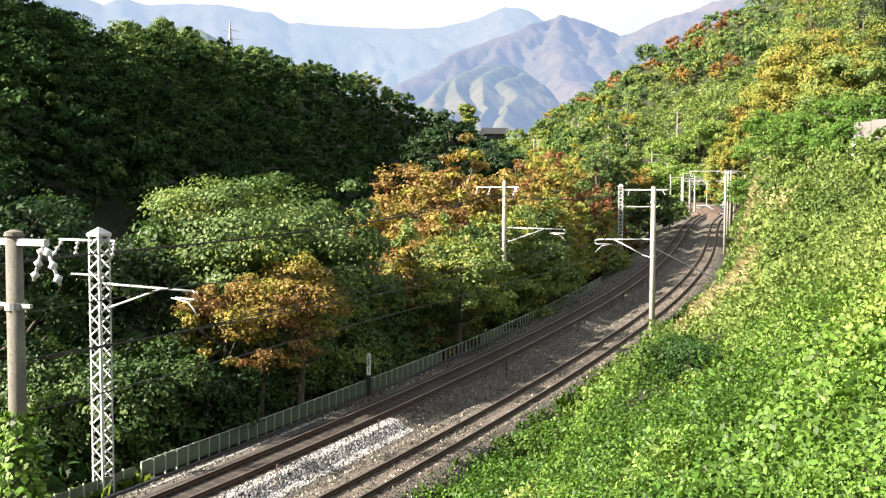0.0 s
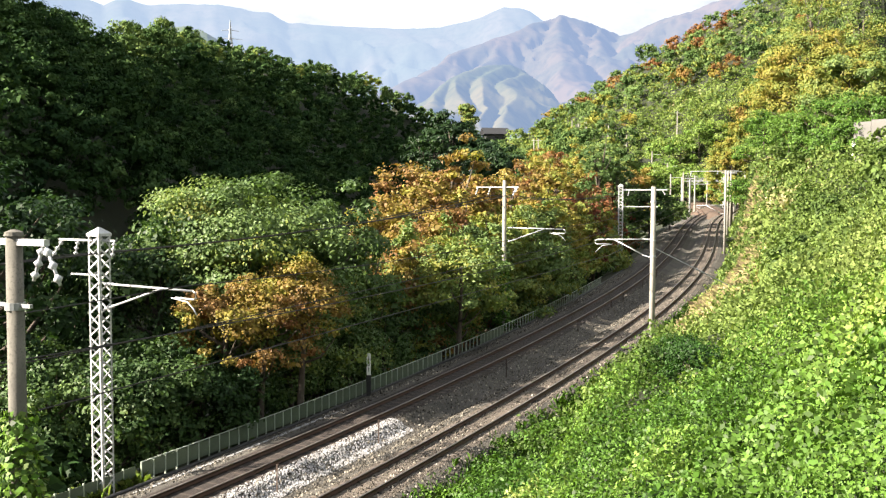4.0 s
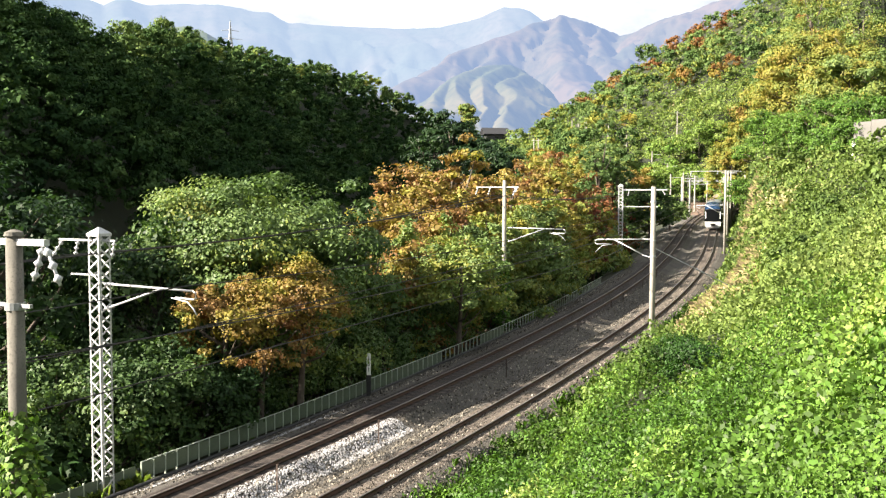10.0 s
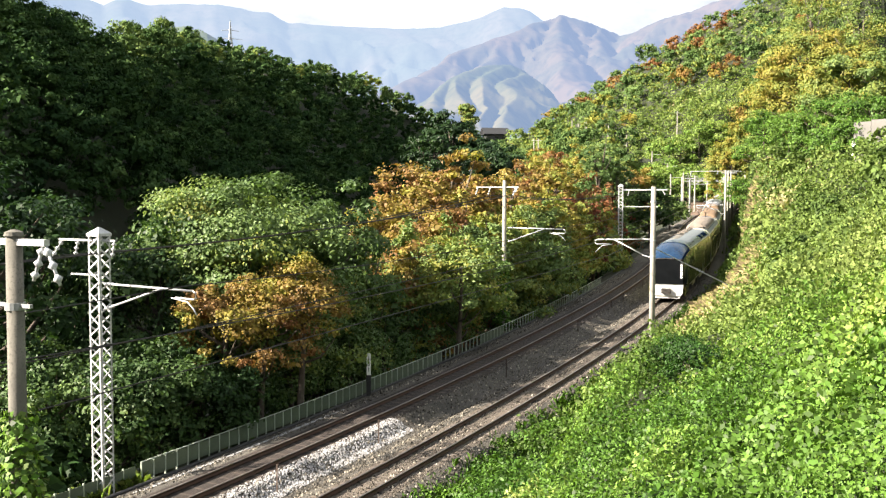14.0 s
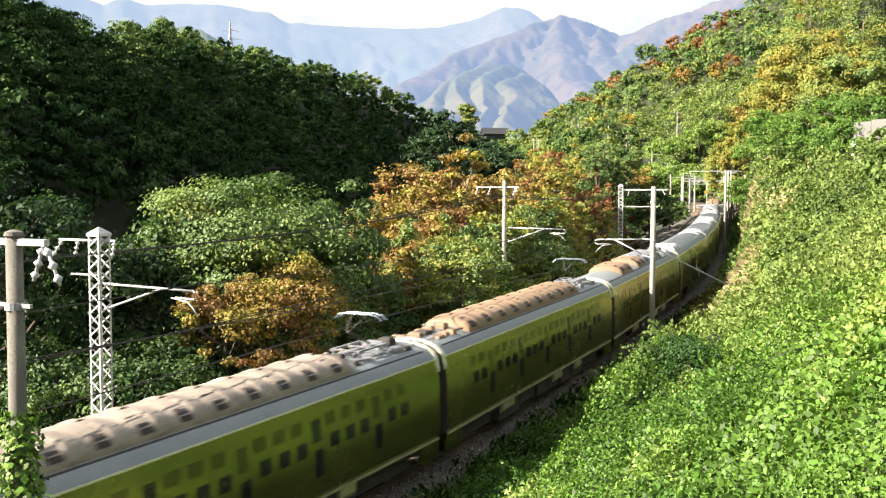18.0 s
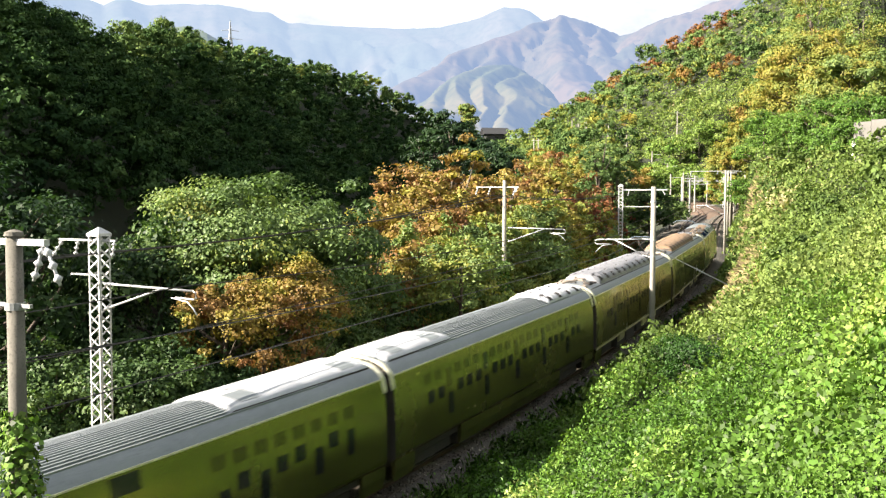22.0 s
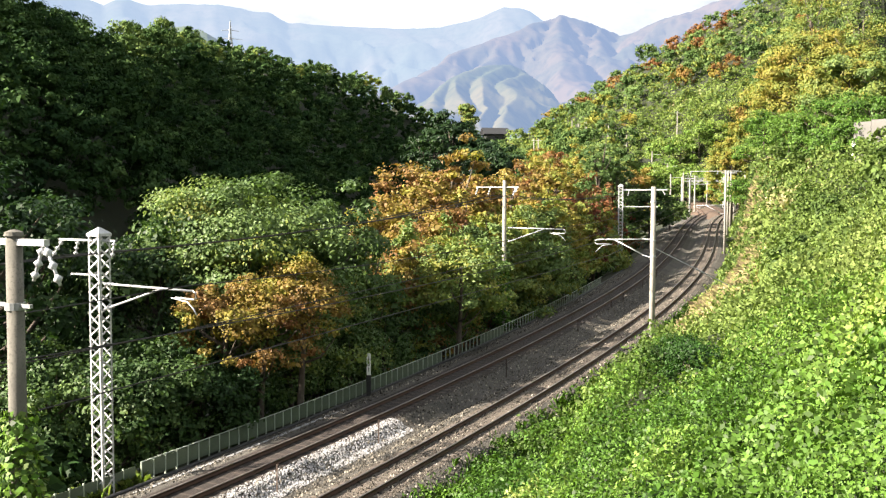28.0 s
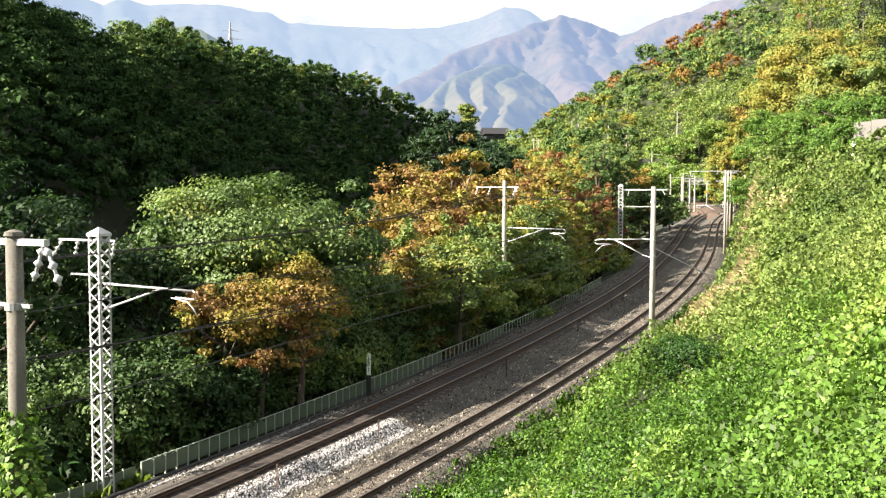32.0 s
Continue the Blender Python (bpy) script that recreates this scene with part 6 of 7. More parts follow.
def end_arch(t, y):
    """Cream hood along the upper edge of a car's end."""
    bm = bmesh.new()
    w = 0.11
    ring = [(1.405, 3.30), SIDE[-2], SIDE[-1]] + list(ROOF) + [(-SIDE[-1][0], SIDE[-1][1]), (-SIDE[-2][0], SIDE[-2][1]), (-1.405, 3.30)]
    rows = []
    for dy, k, up in ((-w, 0.985, -0.01), (-w, 1.012, 0.022), (-w * 0.4, 1.022, 0.045), (w * 0.4, 1.022, 0.045), (w, 1.012, 0.022), (w, 0.985, -0.01)):
        rows.append([bm.verts.new((x * k, y + dy, z + up)) for x, z in ring])
    for a, b in zip(rows, rows[1:]):
        for i in range(len(ring) - 1):
            bm.faces.new((a[i], a[i + 1], b[i + 1], b[i]))
    for i in (0, len(ring) - 1):
        bm.faces.new([r[i] for r in rows])
    part("end_arch", bm, M_TRIM, t, "cream end hood", True)


def gangway(t, y, sg):
    bm = bmesh.new()
    for i in range(4):
        yy = y + sg * (0.05 + i * 0.075)
        box(bm, -1.22 - 0.04 * (i % 2), 1.22 + 0.04 * (i % 2), min(yy, yy + sg * 0.05), max(yy, yy + sg * 0.05), 0.95, 3.3 + 0.03 * (i % 2))
    part("gangway_bellows", bm, M_BLACK, t, "black gangway bellows")


def pantograph(t, y):
    bm = bmesh.new()
    for x in (-0.5, 0.5):
        box(bm, x - 0.04, x + 0.04, y - 0.8, y + 0.8, 4.46, 4.52)
        for dy in (-0.7, 0.7):
            insulator(bm, (x, y + dy, 4.20), (x, y + dy, 4.47), 3, 0.09)
    for dy in (-0.75, 0.0, 0.75):
        box(bm, -0.5, 0.5, y + dy - 0.03, y + dy + 0.03, 4.47, 4.51)
    pf = part("pantograph_frame", bm, M_ACGREY, t, "pale pantograph base on insulators")
    bm = bmesh.new()
    tube(bm, [(0, y + 0.6, 4.5), (0, y - 0.62, 5.06)], 0.045)
    part("lower_arm", bm, M_UNDER, pf)
    bm = bmesh.new()
    tube(bm, [(-0.06, y - 0.62, 5.06), (-0.30, y + 0.1, 5.52)], 0.025)
    tube(bm, [(0.06, y - 0.62, 5.06), (0.30, y + 0.1, 5.52)], 0.025)
    part("upper_arm", bm, M_UNDER, pf)
    bm = bmesh.new()
    for dy in (-0.14, 0.14):
        tube(bm, [(-0.88, y + 0.1 + dy, 5.36), (-0.72, y + 0.1 + dy, 5.50), (-0.5, y + 0.1 + dy, 5.54), (0.5, y + 0.1 + dy, 5.54), (0.72, y + 0.1 + dy, 5.50), (0.88, y + 0.1 + dy, 5.36)], 0.024)
    part("collector_head", bm, M_SILVER, pf)


def roof_machines(t, y0, y1, seed, mat, far=False):
    """Boxes, ducts, insulators and covers crowded along a roof."""
    rng = random.Random(seed)
    y = y0
    while y < y1:
        ln = rng.uniform(0.22, 0.6)
        for x0, x1 in (((-1.0, -0.55), (-0.5, -0.1)) if far else ((-0.9, -0.35), (-0.3, 0.25), (0.3, 0.85))):
            q = rng.random()
            bm = bmesh.new()
            base = 4.25 - 0.13 * abs(x0 + x1)
            if q < 0.62:
                lump(bm, x0 + rng.uniform(0, 0.12), x1 - rng.uniform(0, 0.12), y, y + ln, base - 0.1, base + rng.uniform(0.06, 0.28), 0.06)
                part("roof_equipment", bm, mat if rng.random() < 0.72 else M_UNDER, t)
            elif q < 0.85:
                xm = (x0 + x1) / 2
                insulator(bm, (xm, y + 0.1, base - 0.05), (xm + rng.uniform(-0.05, 0.05), y + 0.1, base + 0.32), 4, 0.10)
                part("roof_insulator", bm, M_ACDUST, t)
            else:
                tube(bm, [(x0, y, base + 0.12), (x1, y + ln, base + 0.2)], 0.05, 8)
                part("roof_pipe", bm, mat, t)
        y += ln + rng.uniform(0.05, 0.18)


HUMP = [(1.0, 4.04), (0.985, 4.20), (0.90, 4.36), (0.70, 4.49), (0.38, 4.56), (0.0, 4.58)]


def hump_point(u, y, rise, out=0.0):
    """On the roof units' rounded cover: u runs 0 at the foot to 1 at the crown, signed by side."""
    k = abs(u) * 5
    i = min(int(k), 4)
    x = HUMP[i][0] + (HUMP[i + 1][0] - HUMP[i][0]) * (k - i)
    z = HUMP[i][1] + (HUMP[i + 1][1] - HUMP[i][1]) * (k - i)
    return Vector((math.copysign(x + out * 0.6, u), y, 4.04 + (z - 4.04) * rise + out * 0.8))


def aircon(t, y0, y1, mat, pitch=1.25, low=1.0):
    """A long rounded cover in segments with lips, and dark intakes on its flanks."""
    n = max(1, round((y1 - y0) / pitch))
    w = (y1 - y0) / n
    us = [-0.001] + [-0.2 * k for k in range(1, 6)] + [0.2 * k for k in range(4, 0, -1)] + [0.001]
    bm = bmesh.new()
    rows = []
    for dy, k in ((0.0, 0.25), (0.05, 0.72), (0.16, 0.93), (0.34, 1.0)):
        rows.append((y0 + dy, k))
    for i in range(1, n):
        yy = y0 + i * w
        rows += [(yy - 0.07, 1.0), (yy, 0.93), (yy + 0.07, 1.0), (yy + w * 0.5, 1.025)]
    rows += [(y1 - dy, k) for dy, k in ((0.34, 1.0), (0.16, 0.93), (0.05, 0.72), (0.0, 0.25))]
    rows.sort()
    grid = [[bm.verts.new(hump_point(u, y, k * low)) for u in us] for y, k in rows]
    for a, b in zip(grid, grid[1:]):
        for j in range(len(us) - 1):
            bm.faces.new((a[j], a[j + 1], b[j + 1], b[j]))
    bm.faces.new(grid[0][::-1]), bm.faces.new(grid[-1])
    ac = part("air_conditioner", bm, mat, t, smooth=True)
    if low < 0.6:
        # dark line along the cover's foot
        for sg in (-1, 1):
            bm = bmesh.new()
            g = [[bm.verts.new(hump_point(sg * u, y, low, 0.012)) for u in (0.03, 0.16)] for y in (y0 + 0.1, y1 - 0.1)]
            bm.faces.new((g[0][0], g[0][1], g[1][1], g[1][0]))
            part("base_line", bm, M_UNDER, ac)
        for yy in (y0 + 0.55, y1 - 1.35):
            bm = bmesh.new()
            g = [[bm.verts.new(hump_point(u, y, low, 0.012)) for u in (0.45, 0.6, 0.75, 0.9)] for y in (yy, yy + 0.8)]
            for j in range(3):
                bm.faces.new((g[0][j], g[0][j + 1], g[1][j + 1], g[1][j]))
            part("fan_grille", bm, M_ROOF, ac)
        return ac
    for i in range(n):
        yy = y0 + i * w + 0.12 * w
        for sg in (-1, 1):
            bm = bmesh.new()
            g = [[bm.verts.new(hump_point(sg * u, y, low, 0.014)) for u in (0.22, 0.36, 0.5, 0.62 if i % 2 else 0.78)] for y in (yy + 0.05, yy + 0.36 * w)]
            for j in range(3):
                bm.faces.new((g[0][j], g[0][j + 1], g[1][j + 1], g[1][j]))
            part("intake_grille", bm, M_UNDER, ac)
            bm = bmesh.new()
            g = [[bm.verts.new(hump_point(sg * u, y, low, o)) for u in (0.1, 0.3, 0.5, 0.7, 0.9)] for y, o in ((yy + 0.38 * w, 0.0), (yy + 0.42 * w, 0.055), (yy + 0.56 * w, 0.055), (yy + 0.64 * w, 0.0))]
            for a, b in zip(g, g[1:]):
                for j in range(4):
                    bm.faces.new((a[j], a[j + 1], b[j + 1], b[j]))
            part("cover_lip", bm, mat, ac, smooth=True)
    return ac


def arched_window(t, sg, y, z0, z1, w, mat=None, name="arched_window"):
    """A tall pane with a rounded head that follows the side's curve."""
    bm = bmesh.new()
    pts = [(-w / 2, z0), (w / 2, z0)]
    for k in range(9):
        a = math.pi * k / 8
        pts.append((w / 2 * math.cos(a), z1 - w * 0.55 + w * 0.55 * math.sin(a)))
    fr = [bm.verts.new((sg * (side_x(z) + 0.014), y + dy, z)) for dy, z in pts]
    bk = [bm.verts.new((sg * (side_x(z) - 0.01), y + dy, z)) for dy, z in pts]
    c0 = bm.verts.new((sg * (side_x((z0 + z1) / 2) + 0.014), y, (z0 + z1) / 2))
    for i in range(len(fr)):
        j = (i + 1) % len(fr)
        bm.faces.new((c0, fr[i], fr[j]))
        bm.faces.new((fr[i], bk[i], bk[j], fr[j]))
    return part(name, bm, mat or M_DARKGLASS, t)


def side_openings(t, style, seed):
    for sg in (-1, 1):
        if style == "bunk":
            for k in range(21):
                y = -7.5 + k * 0.757
                if k % 4 == 2:
                    window(t, sg * (side_x(2.07) + 0.004), y, 2.07, 0.34, 0.74, name="door_window")
                    window(t, sg * (side_x(2.98) + 0.004), y - 0.1, 2.98, 0.34, 0.62, M_TINTPANE if k % 8 == 2 else None, "landing_window", 0.06)
                else:
                    window(t, sg * (side_x(2.57) + 0.004), y, 2.57, 0.42, 0.40)
                    window(t, sg * (side_x(3.2) + 0.002), y - 0.18, 3.2, 0.46, 0.34, M_TINTPANE, "upper_window", 0.09)
        elif style == "lounge":
            arched_window(t, sg, -1.75, 1.25, 3.66, 2.3, name="lounge_window")
            for dy, z0, z1, w in ((-0.7, 2.45, 2.95, 0.42), (0.15, 2.55, 3.05, 0.34), (-0.2, 1.3, 1.9, 0.34), (-0.85, 1.35, 1.75, 0.3)):
                bm = bmesh.new()
                zc = (z0 + z1) / 2
                tube(bm, [(sg * (side_x(zc) + 0.016), -1.75 + dy, zc), (sg * (side_x(zc) + 0.024), -1.75 + dy, zc)], w / 2, 14)
                part("leaf_shaped_pane", bm, M_GOLDPANE, t)
            arched_window(t, sg, 0.95, 1.75, 2.5, 0.85, M_STRIPEPANE, "orange_screen_window")
            for k in range(3):
                bm = bmesh.new()
                z = 1.85 + k * 0.2
                box(bm, min(sg * (side_x(z) + 0.015), sg * (side_x(z) + 0.022)), max(sg * (side_x(z) + 0.015), sg * (side_x(z) + 0.022)), 0.62, 1.28, z, z + 0.07)
                part("screen_slat", bm, M_PEARL, t)
            arched_window(t, sg, 2.4, 1.75, 2.85, 0.95)
            arched_window(t, sg, 3.95, 1.7, 3.05, 0.72)
            for y, h in ((5.5, 0.55), (6.9, 0.5)):
                arched_window(t, sg, y, 2.3, 2.3 + h, 0.58, name="porthole_window")
            for y in (-7.2, -6.3, -5.2, -4.2):
                arched_window(t, sg, y, 2.15 - 0.25 * (y > -6), 3.0, 0.5, M_GOLDPANE if y > -6.5 else None)
            for k in range(5):
                window(t, sg * (side_x(3.3) + 0.002), -0.2 + k * 1.4, 3.32, 0.5, 0.3, M_TINTPANE, "upper_window", 0.09)
        else:
            for y, w in ((-8.6, 0.22), (-8.2, 0.22), (-7.0, 0.72), (-5.1, 0.78)):
                window(t, sg * (side_x(2.6) + 0.004), y, 2.6, w, 0.52, lean=0.0)
            for y, w in ((-4.6, 0.8), (-2.5, 1.3), (-0.2, 0.8)):
                window(t, sg * (side_x(3.45) + 0.004), y, 3.45, w, 0.42, M_TINTPANE if y < -4 else None, "eaves_window", 0.16)
            for y, z, w, h in ((2.77, 2.07, 0.34, 0.74), (4.26, 2.15, 0.34, 0.74), (6.53, 2.15, 0.34, 0.74), (8.05, 2.3, 0.3, 0.74), (3.45, 2.5, 0.42, 0.42), (4.94, 2.5, 0.42, 0.42), (5.7, 2.57, 0.42, 0.42), (7.2, 2.57, 0.42, 0.42)):
                window(t, sg * (side_x(z) + 0.004), y, z, w, h)
            for k in range(8):
                window(t, sg * (side_x(3.15) + 0.002), 2.6 + k * 0.77, 3.15, 0.46, 0.34, M_TINTPANE, "upper_window", 0.09)


def middle_car(i, roof, style, ac, machines, panto):
    label = {"lounge": "olive-gold lounge coach with large dark arched windows", "wide": "olive-gold dining coach with a ribbed roof and few windows"}.get(style, "olive-gold sleeper coach with two rows of small windows")
    t = thing("train_car", Matrix(), label, "train car", "cars of the train")
    skirted = roof == "ribs"
    shell(t, -HALF, HALF, M_ROOF, skirted, not skirted)
    for y in (-6.9, 6.9):
        bogie(t, y)
    underfloor(t, random.Random(i), skirted)
    gangway(t, HALF, 1)
    side_openings(t, style, i)
    for y0, y1, mat, pitch, low in ac:
        aircon(t, y0, y1, mat, pitch, low)
    for k, (y0, y1, mat) in enumerate(machines):
        roof_machines(t, y0, y1, i * 7 + k, mat)
    if panto is not None:
        pantograph(t, panto)
    return t


def lead_car(label, tan=False):
    """End car: slanting glazed nose at -y, gold sides with a triangular side window."""
    t = thing("train_car", Matrix(), label, "train car", "cars of the train")
    nose = -10.35
    ys = [nose, nose + 0.18, nose + 0.6, nose + 1.3, nose + 2.2, nose + 2.6, nose + 3.2, nose + 3.6, nose + 4.4, nose + 6.0, 0.0, 5.0, HALF]
    wx = lambda y: float(np.interp(y, ys[:10], [0.86, 0.90, 0.935, 0.965, 0.985, 0.99, 0.995, 0.997, 1.0, 1.0]))

    def hz(y, z):
        eave = float(np.interp(y, ys[:10], [3.12, 3.17, 3.26, 3.38, 3.50, 3.54, 3.60, 3.64, 3.68, 3.72]))
        top = float(np.interp(y, ys[:10], [3.30, 3.42, 3.66, 3.93, 4.12, 4.17, 4.23, 4.26, 4.27, 4.27]))
        if z < 1.3:
            return z
        return 1.3 + (z - 1.3) * (eave - 1.3) / (3.72 - 1.3) if z <= 3.72 else eave + (z - 3.72) * (top - eave) / (4.27 - 3.72)
    prof = [(1.20, 0.42), (1.40, 0.50), (1.45, 1.08), (1.455, 1.3), (1.46, 2.3), (1.45, 2.9), (1.40, 3.42), (1.33, 3.72), (1.23, 3.90), (1.06, 4.04), (0.86, 4.13), (0.45, 4.23), (0.0, 4.27)]
    prof = prof + [(-x, z) for x, z in prof[-2::-1]]
    half = len(prof) // 2
    groups = {k: bmesh.new() for k in ("side_wall", "side_glass", "roof", "front_roof", "canopy_glass", "canopy_band", "lower_panel", "lower_panel_far")}
    grid = [[(x * wx(y), y, hz(y, z)) for x, z in prof] for y in ys]
    for a in range(len(ys) - 1):
        for j in range(len(prof) - 1):
            jj = min(j, len(prof) - 2 - j)
            ym = (ys[a] + ys[a + 1]) / 2 - nose
            if jj >= 7:
                k = "canopy_glass" if ym < 3.0 and jj >= 8 else "canopy_band" if ym < 3.5 else "front_roof" if ym < 7 else "roof"
            elif 3 <= jj < 7:
                k = "side_glass" if ym < 5.5 else "side_wall"
            else:
                k = ("lower_panel" if j < half else "lower_panel_far") if ym < 1.0 else "side_wall"
            if jj < 2 and ym > 2.6:
                continue
            bm = groups[k]
            bm.faces.new([bm.verts.new(p) for p in (grid[a][j], grid[a][j + 1], grid[a + 1][j + 1], grid[a + 1][j])])
    mats = {"side_wall": M_GOLD, "side_glass": M_CABGLASS, "roof": M_ROOF, "canopy_glass": M_BLUEGLASS, "canopy_band": M_NAVY, "front_roof": M_SILVER, "lower_panel": M_CABGLASS, "lower_panel_far": M_CABGLASS}
    for k, bm in groups.items():
        bmesh.ops.remove_doubles(bm, verts=bm.verts, dist=0.001)
        part(k.replace("_far", ""), bm, mats[k], t, smooth=True)
    # gold cheek, slanting pillar and rear quarter round the side glass
    def patch(name, corners, material, sg, out, label="", n=6):
        """A thin panel that follows the side, from four corners (back from the nose, height)."""
        bm = bmesh.new()
        c = [Vector(q) for q in corners]
        rows = []
        for a in range(n + 1):
            rr = []
            for b in range(n + 1):
                p = c[0].lerp(c[1], b / n).lerp(c[3].lerp(c[2], b / n), a / n)
                yy, z = nose + p.x, p.y
                rr.append(bm.verts.new((sg * (side_x(max(z, 1.2)) * wx(yy) + out), yy, hz(yy, z))))
            rows.append(rr)
        for a, b in zip(rows, rows[1:]):
            for k in range(n):
                bm.faces.new((a[k], a[k + 1], b[k + 1], b[k]))
        part(name, bm, material, t, label, True)

    for sg in (-1, 1):
        patch("cheek_panel", ((0.95, 1.25), (6.05, 1.25), (6.05, 2.62), (2.15, 2.15)), M_GOLD, sg, 0.014, "olive-gold slanting cheek panel")
        patch("slanting_pillar", ((2.05, 2.10), (2.42, 2.12), (4.35, 3.66), (4.0, 3.66)), M_GOLD, sg, 0.015, "olive-gold slanting pillar")
        patch("quarter_panel", ((5.75, 2.55), (6.05, 2.60), (6.05, 3.70), (5.0, 3.70)), M_GOLD, sg, 0.014, "olive-gold quarter panel")
        patch("top_panel", ((3.9, 3.58), (6.0, 3.58), (6.0, 3.71), (4.0, 3.71)), M_GOLD, sg, 0.016)
        for k in (1.15, 2.15):
            patch("window_pillar", ((k, 1.6 + 0.55 * (k - 0.95)), (k + 0.13, 1.6 + 0.55 * (k - 0.95)), (k + 0.35, 3.62), (k + 0.20, 3.62)), M_BLACK, sg, 0.008)
        patch("triangle_window", ((7.3, 3.22), (10.2, 3.46), (9.6, 2.55), (9.4, 2.50)), M_GOLDPANE, sg, 0.006, "triangular tinted side window")
        patch("side_slot", ((8.3, 3.58), (10.0, 3.58), (10.0, 3.62), (8.3, 3.62)), M_UNDER, sg, 0.006)
        # pale patches laid over the dark glass as its reflections
        for q in (((1.2, 2.05), (1.9, 2.2), (2.3, 3.1), (1.45, 3.05)), ((2.1, 2.42), (2.35, 2.48), (3.2, 3.25), (2.5, 3.2))):
            patch("pane_reflection", q, M_PANESHEEN, sg, 0.011, "pale patch standing in for reflection in the front side window")
        for a, b, c in ((2.75, 3.35, 2.35), (3.75, 4.55, 2.42)):
            patch("pane_reflection", ((a, c), (b, c + 0.1), (b + 0.55, 3.2), (a + 0.7, 3.25)), M_PANESHEEN, sg, 0.011, "pale patch standing in for reflection in the slanting side window")
    y = nose
    bm = bmesh.new()
    pts = [(-1.05, 0.42), (1.05, 0.42), (1.20, 0.6), (1.25, 1.30), (-1.25, 1.30), (-1.20, 0.6)]
    f0 = [bm.verts.new((x, y - (0.10 if abs(x) < 1.22 else 0.0), z)) for x, z in pts]
    bm.faces.new(f0)
    f1 = [bm.verts.new((x, y + 0.15, z)) for x, z in pts]
    for i in range(6):
        bm.faces.new((f0[i], f0[(i + 1) % 6], f1[(i + 1) % 6], f1[i]))
    part("front_panel", bm, M_PEARL, t, "white front panel")
    bm = bmesh.new()
    pts = [(-1.24, 1.305), (1.24, 1.305), (1.22, 2.85), (1.05, 3.16), (-1.05, 3.16), (-1.22, 2.85)]
    f0 = [bm.verts.new((x, y - 0.06 + 0.03 * (z - 1.3), z)) for x, z in pts]
    bm.faces.new(f0)
    f1 = [bm.verts.new((x, y + 0.12, z)) for x, z in pts]
    for i in range(6):
        bm.faces.new((f0[i], f0[(i + 1) % 6], f1[(i + 1) % 6], f1[i]))
    part("windscreen", bm, M_CABGLASS, t, "dark front windscreen")
    bm = bmesh.new()
    tube(bm, [(-1.12, y + 0.02, 3.16), (-0.6, y - 0.02, 3.24), (0.6, y - 0.02, 3.24), (1.12, y + 0.02, 3.16)], 0.035)
    part("brow_strip", bm, M_UNDER, t)
    for sg in (-1, 1):
        bm = bmesh.new()
        box(bm, sg * 1.12 - 0.10, sg * 1.12 + 0.10, y - 0.075, y - 0.03, 1.70, 2.95)
        h = part("headlight_housing", bm, M_BLACK, t)
        for k in range(6):
            bm = bmesh.new()
            box(bm, sg * 1.12 - 0.075, sg * 1.12 + 0.075, y - 0.088, y - 0.072, 1.80 + k * 0.185, 1.89 + k * 0.185)
            part("headlight", bm, M_LAMP, h, "bright headlight slat")
    bm = bmesh.new()
    lump(bm, -0.35, 0.35, y - 0.35, y, 0.62, 0.98, 0.05)
    part("coupler_cover", bm, M_UNDER, t)
    bm = bmesh.new()
    box(bm, -1.0, 1.0, y - 0.02, y + 0.5, 0.22, 0.42)
    part("pilot", bm, M_PEARL, t)
    for q in (-5.9, 6.9):
        bogie(t, q)
    underfloor(t, random.Random(40), False)
    bm = bmesh.new()
    box(bm, -1.25, 1.25, nose + 0.4, HALF - 0.2, 0.75, 0.985)
    part("underframe", bm, M_UNDER, t)
    bm = bmesh.new()
    ring = [(x, z) for x, z in SIDE] + list(ROOF) + [(-x, z) for x, z in SIDE[::-1]]
    bm.faces.new([bm.verts.new((x, HALF, z)) for x, z in ring])
    # this end wall too is coloured dark for the gap's shade
    part("end_wall", bm, M_UNDER, t, "end wall darkened for the shade between cars")
    end_arch(t, HALF)
    gangway(t, HALF, 1)
    for sg in (-1, 1):
        bm = bmesh.new()
        box(bm, min(sg * 1.322, sg * 1.36), max(sg * 1.322, sg * 1.36), nose + 4.6, HALF, 3.71, 3.752)
        part("gutter", bm, M_TRIM, t, "bright gutter strip")
        bm = bmesh.new()
        box(bm, min(sg * 1.40, sg * 1.452), max(sg * 1.40, sg * 1.452), nose + 2.7, HALF - 0.1, 1.02, 1.085)
        part("sill_strip", bm, M_SILL, t)
        for y0, y1, mat in ((0.6, 2.5, M_SILVER), (2.6, 4.4, M_NAVY), (4.5, 5.0, M_SILVER), (5.1, 8.0, M_NAVY), (8.1, 9.5, M_SILVER)):
            roof_strip(t, "skylight" if mat == M_NAVY else "roof_panel", y0, y1, sg * 0.93, sg * 1.27, mat, "dark roof window" if mat == M_NAVY else "silver roof panel, its blue put in for reflected sky")
        roof_strip(t, "vent_slot", -3.6, -2.0, sg * 1.10, sg * 1.18, M_UNDER)
        roof_strip(t, "vent_slot", -5.7, -4.2, sg * 1.17, sg * 1.22, M_UNDER)
        roof_strip(t, "roof_panel", -2.0, 0.5, sg * 0.80, sg * 1.20, M_SILVER, "silver roof panel, its blue put in for reflected sky")
    roof_strip(t, "roof_walkway", -3.2, 1.6, -0.75, 0.0, M_ROOFTAN if tan else M_DARKCONC, "dusty walkway strip along the roof")
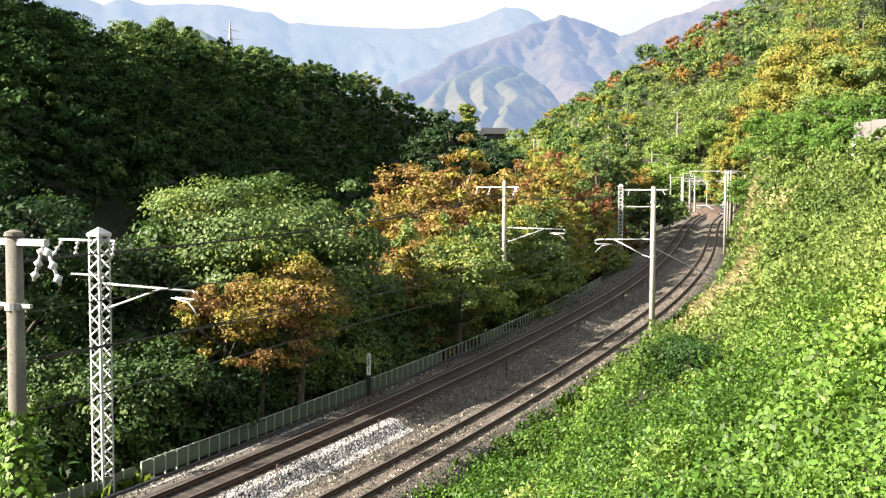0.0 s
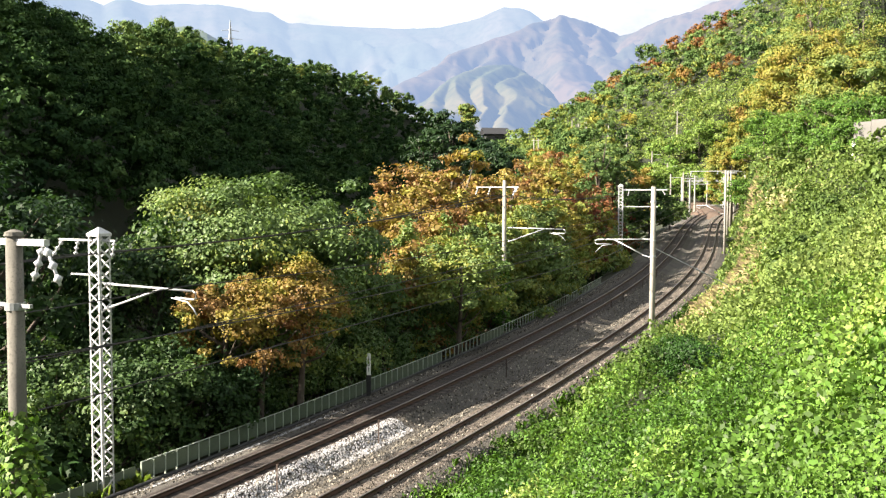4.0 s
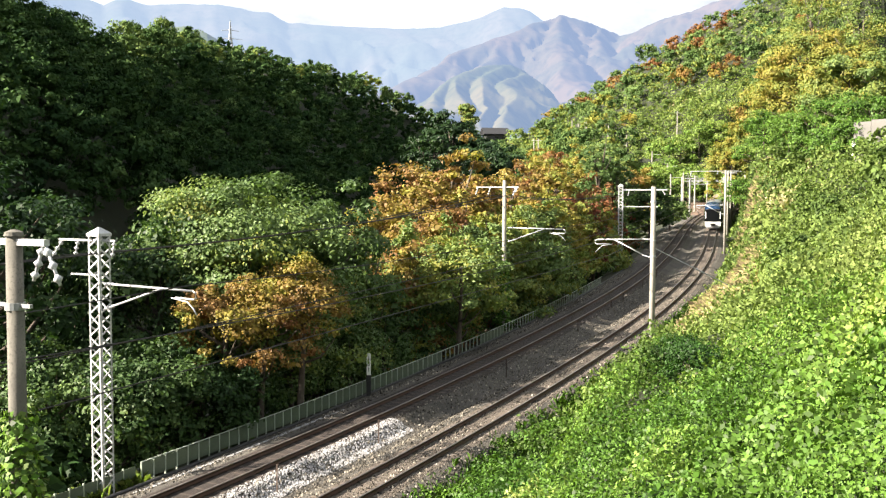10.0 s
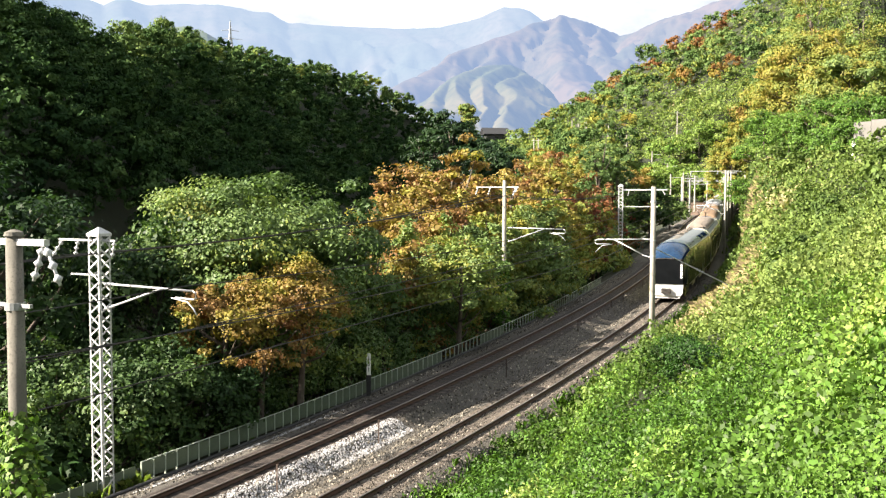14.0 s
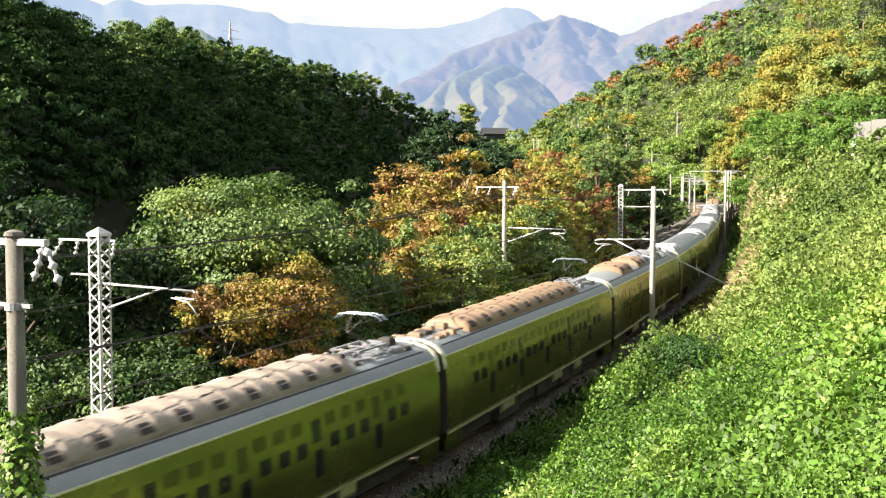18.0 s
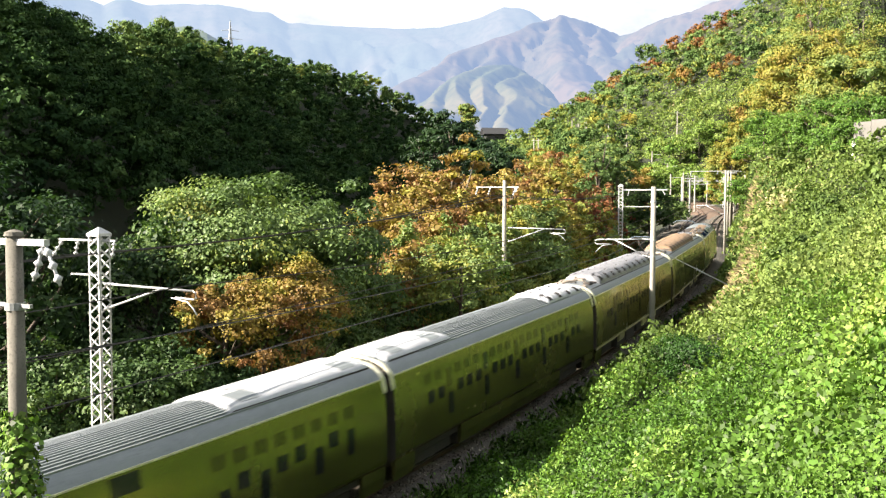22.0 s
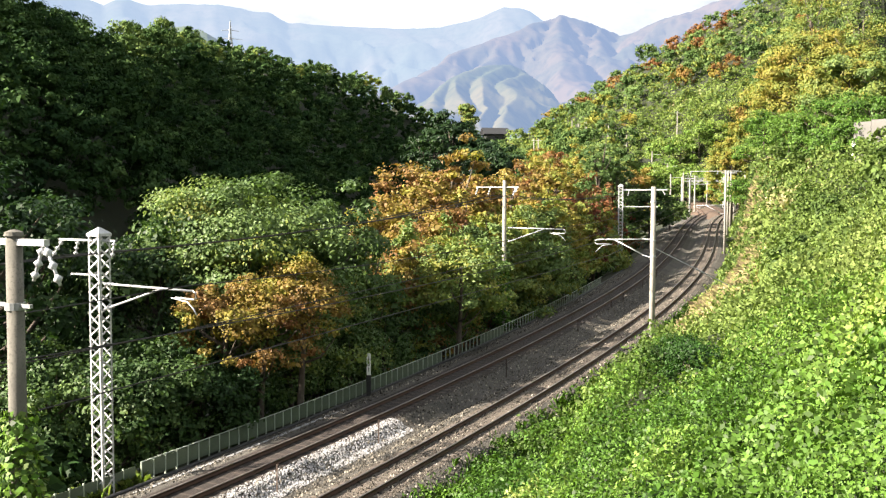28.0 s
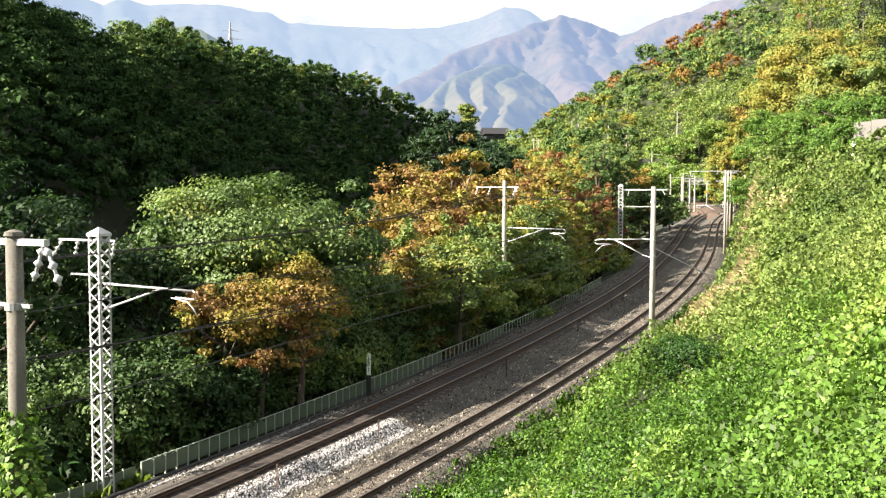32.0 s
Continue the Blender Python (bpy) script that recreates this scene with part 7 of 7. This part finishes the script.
    roof_machines(t, 1.7, 9.4, 44, M_ROOFTAN if tan else M_ACDUST, True)
    roof_strip(t, "roof_trough", 1.7, 9.5, 0.0, 0.86, M_UNDER if tan else M_ROOF, "grimy trough beside the roof units")
    return t


def lamp_material():
    q = Mat("headlight_glow")
    q.b.inputs["Base Color"].default_value = (0.9, 0.9, 0.85, 1)
    q.b.inputs["Emission Color"].default_value = (1.0, 0.97, 0.88, 1)
    q.b.inputs["Emission Strength"].default_value = 0.55
    return q.m


M_LAMP = lamp_material()


def make_train():
    cars = [lead_car("white-nosed glazed observation car leading the train")]
    W, AW, DU, TN = M_ACGREY, M_ACWHITE, M_ACDUST, M_ROOFTAN
    spec = [("tan", "bunk", ((-7.9, 5.6, DU, 1.25, 1.0),), ((-9.6, -8.1, DU), (6.0, 9.4, W)), 7.3),
            ("tan", "bunk", ((-7.0, 5.8, TN, 1.35, 1.0),), ((-9.6, -7.2, TN), (6.2, 9.4, W)), 7.3),
            ("grey", "bunk", ((-6.1, -3.4, TN, 1.35, 1.0), (-1.7, 0.4, TN, 1.05, 1.0), (0.4, 5.6, W, 1.3, 1.0)), ((6.6, 9.5, W),), None),
            ("ribs", "lounge", ((-9.3, -6.6, AW, 1.35, 0.7), (7.2, 9.8, AW, 1.3, 0.5)), (), None),
            ("ribs", "wide", ((-9.8, -6.8, AW, 1.5, 0.5), (3.5, 9.8, AW, 1.6, 0.55)), (), None),
            ("ribs", "bunk", ((-9.6, -5.0, AW, 1.5, 0.55), (4.9, 9.8, AW, 1.25, 0.7)), (), None),
            ("grey", "bunk", ((-7.4, 5.6, W, 1.25, 1.0),), ((-9.6, -7.6, DU), (6.0, 9.4, DU)), 7.3),
            ("tan", "bunk", ((-7.0, 5.6, TN, 1.25, 1.0),), ((-9.6, -7.2, DU), (6.0, 9.4, DU)), 7.3)]
    for i, (roof, style, ac, mach, pan) in enumerate(spec):
        cars.append(middle_car(i, roof, style, ac, mach, pan))
    cars.append(lead_car("glazed observation car at the train's tail", True))
    return cars


CARS = make_train()
FRONT0, SPEED = -10.87, 21.166


def motions():
    """The train comes down the bend past the eye at a steady speed."""
    for i, car in enumerate(CARS):
        rows = []
        for k in range(81):
            t = k * 0.4
            s = FRONT0 - SPEED * (t - 17.0) + (i + 0.5) * LC
            a, b = spot(s - 7.0), spot(s + 7.0)
            d = b - a
            m = Matrix.Translation((a + b) / 2) @ Matrix.Rotation(-math.atan2(d.x, d.y), 4, "Z") @ Matrix.Rotation(math.atan2(d.z, d.xy.length), 4, "X")
            if i == len(CARS) - 1:
                m = m @ Matrix.Rotation(math.pi, 4, "Z")
            rows.append((t, m))
        walk(car, rows)


motions()
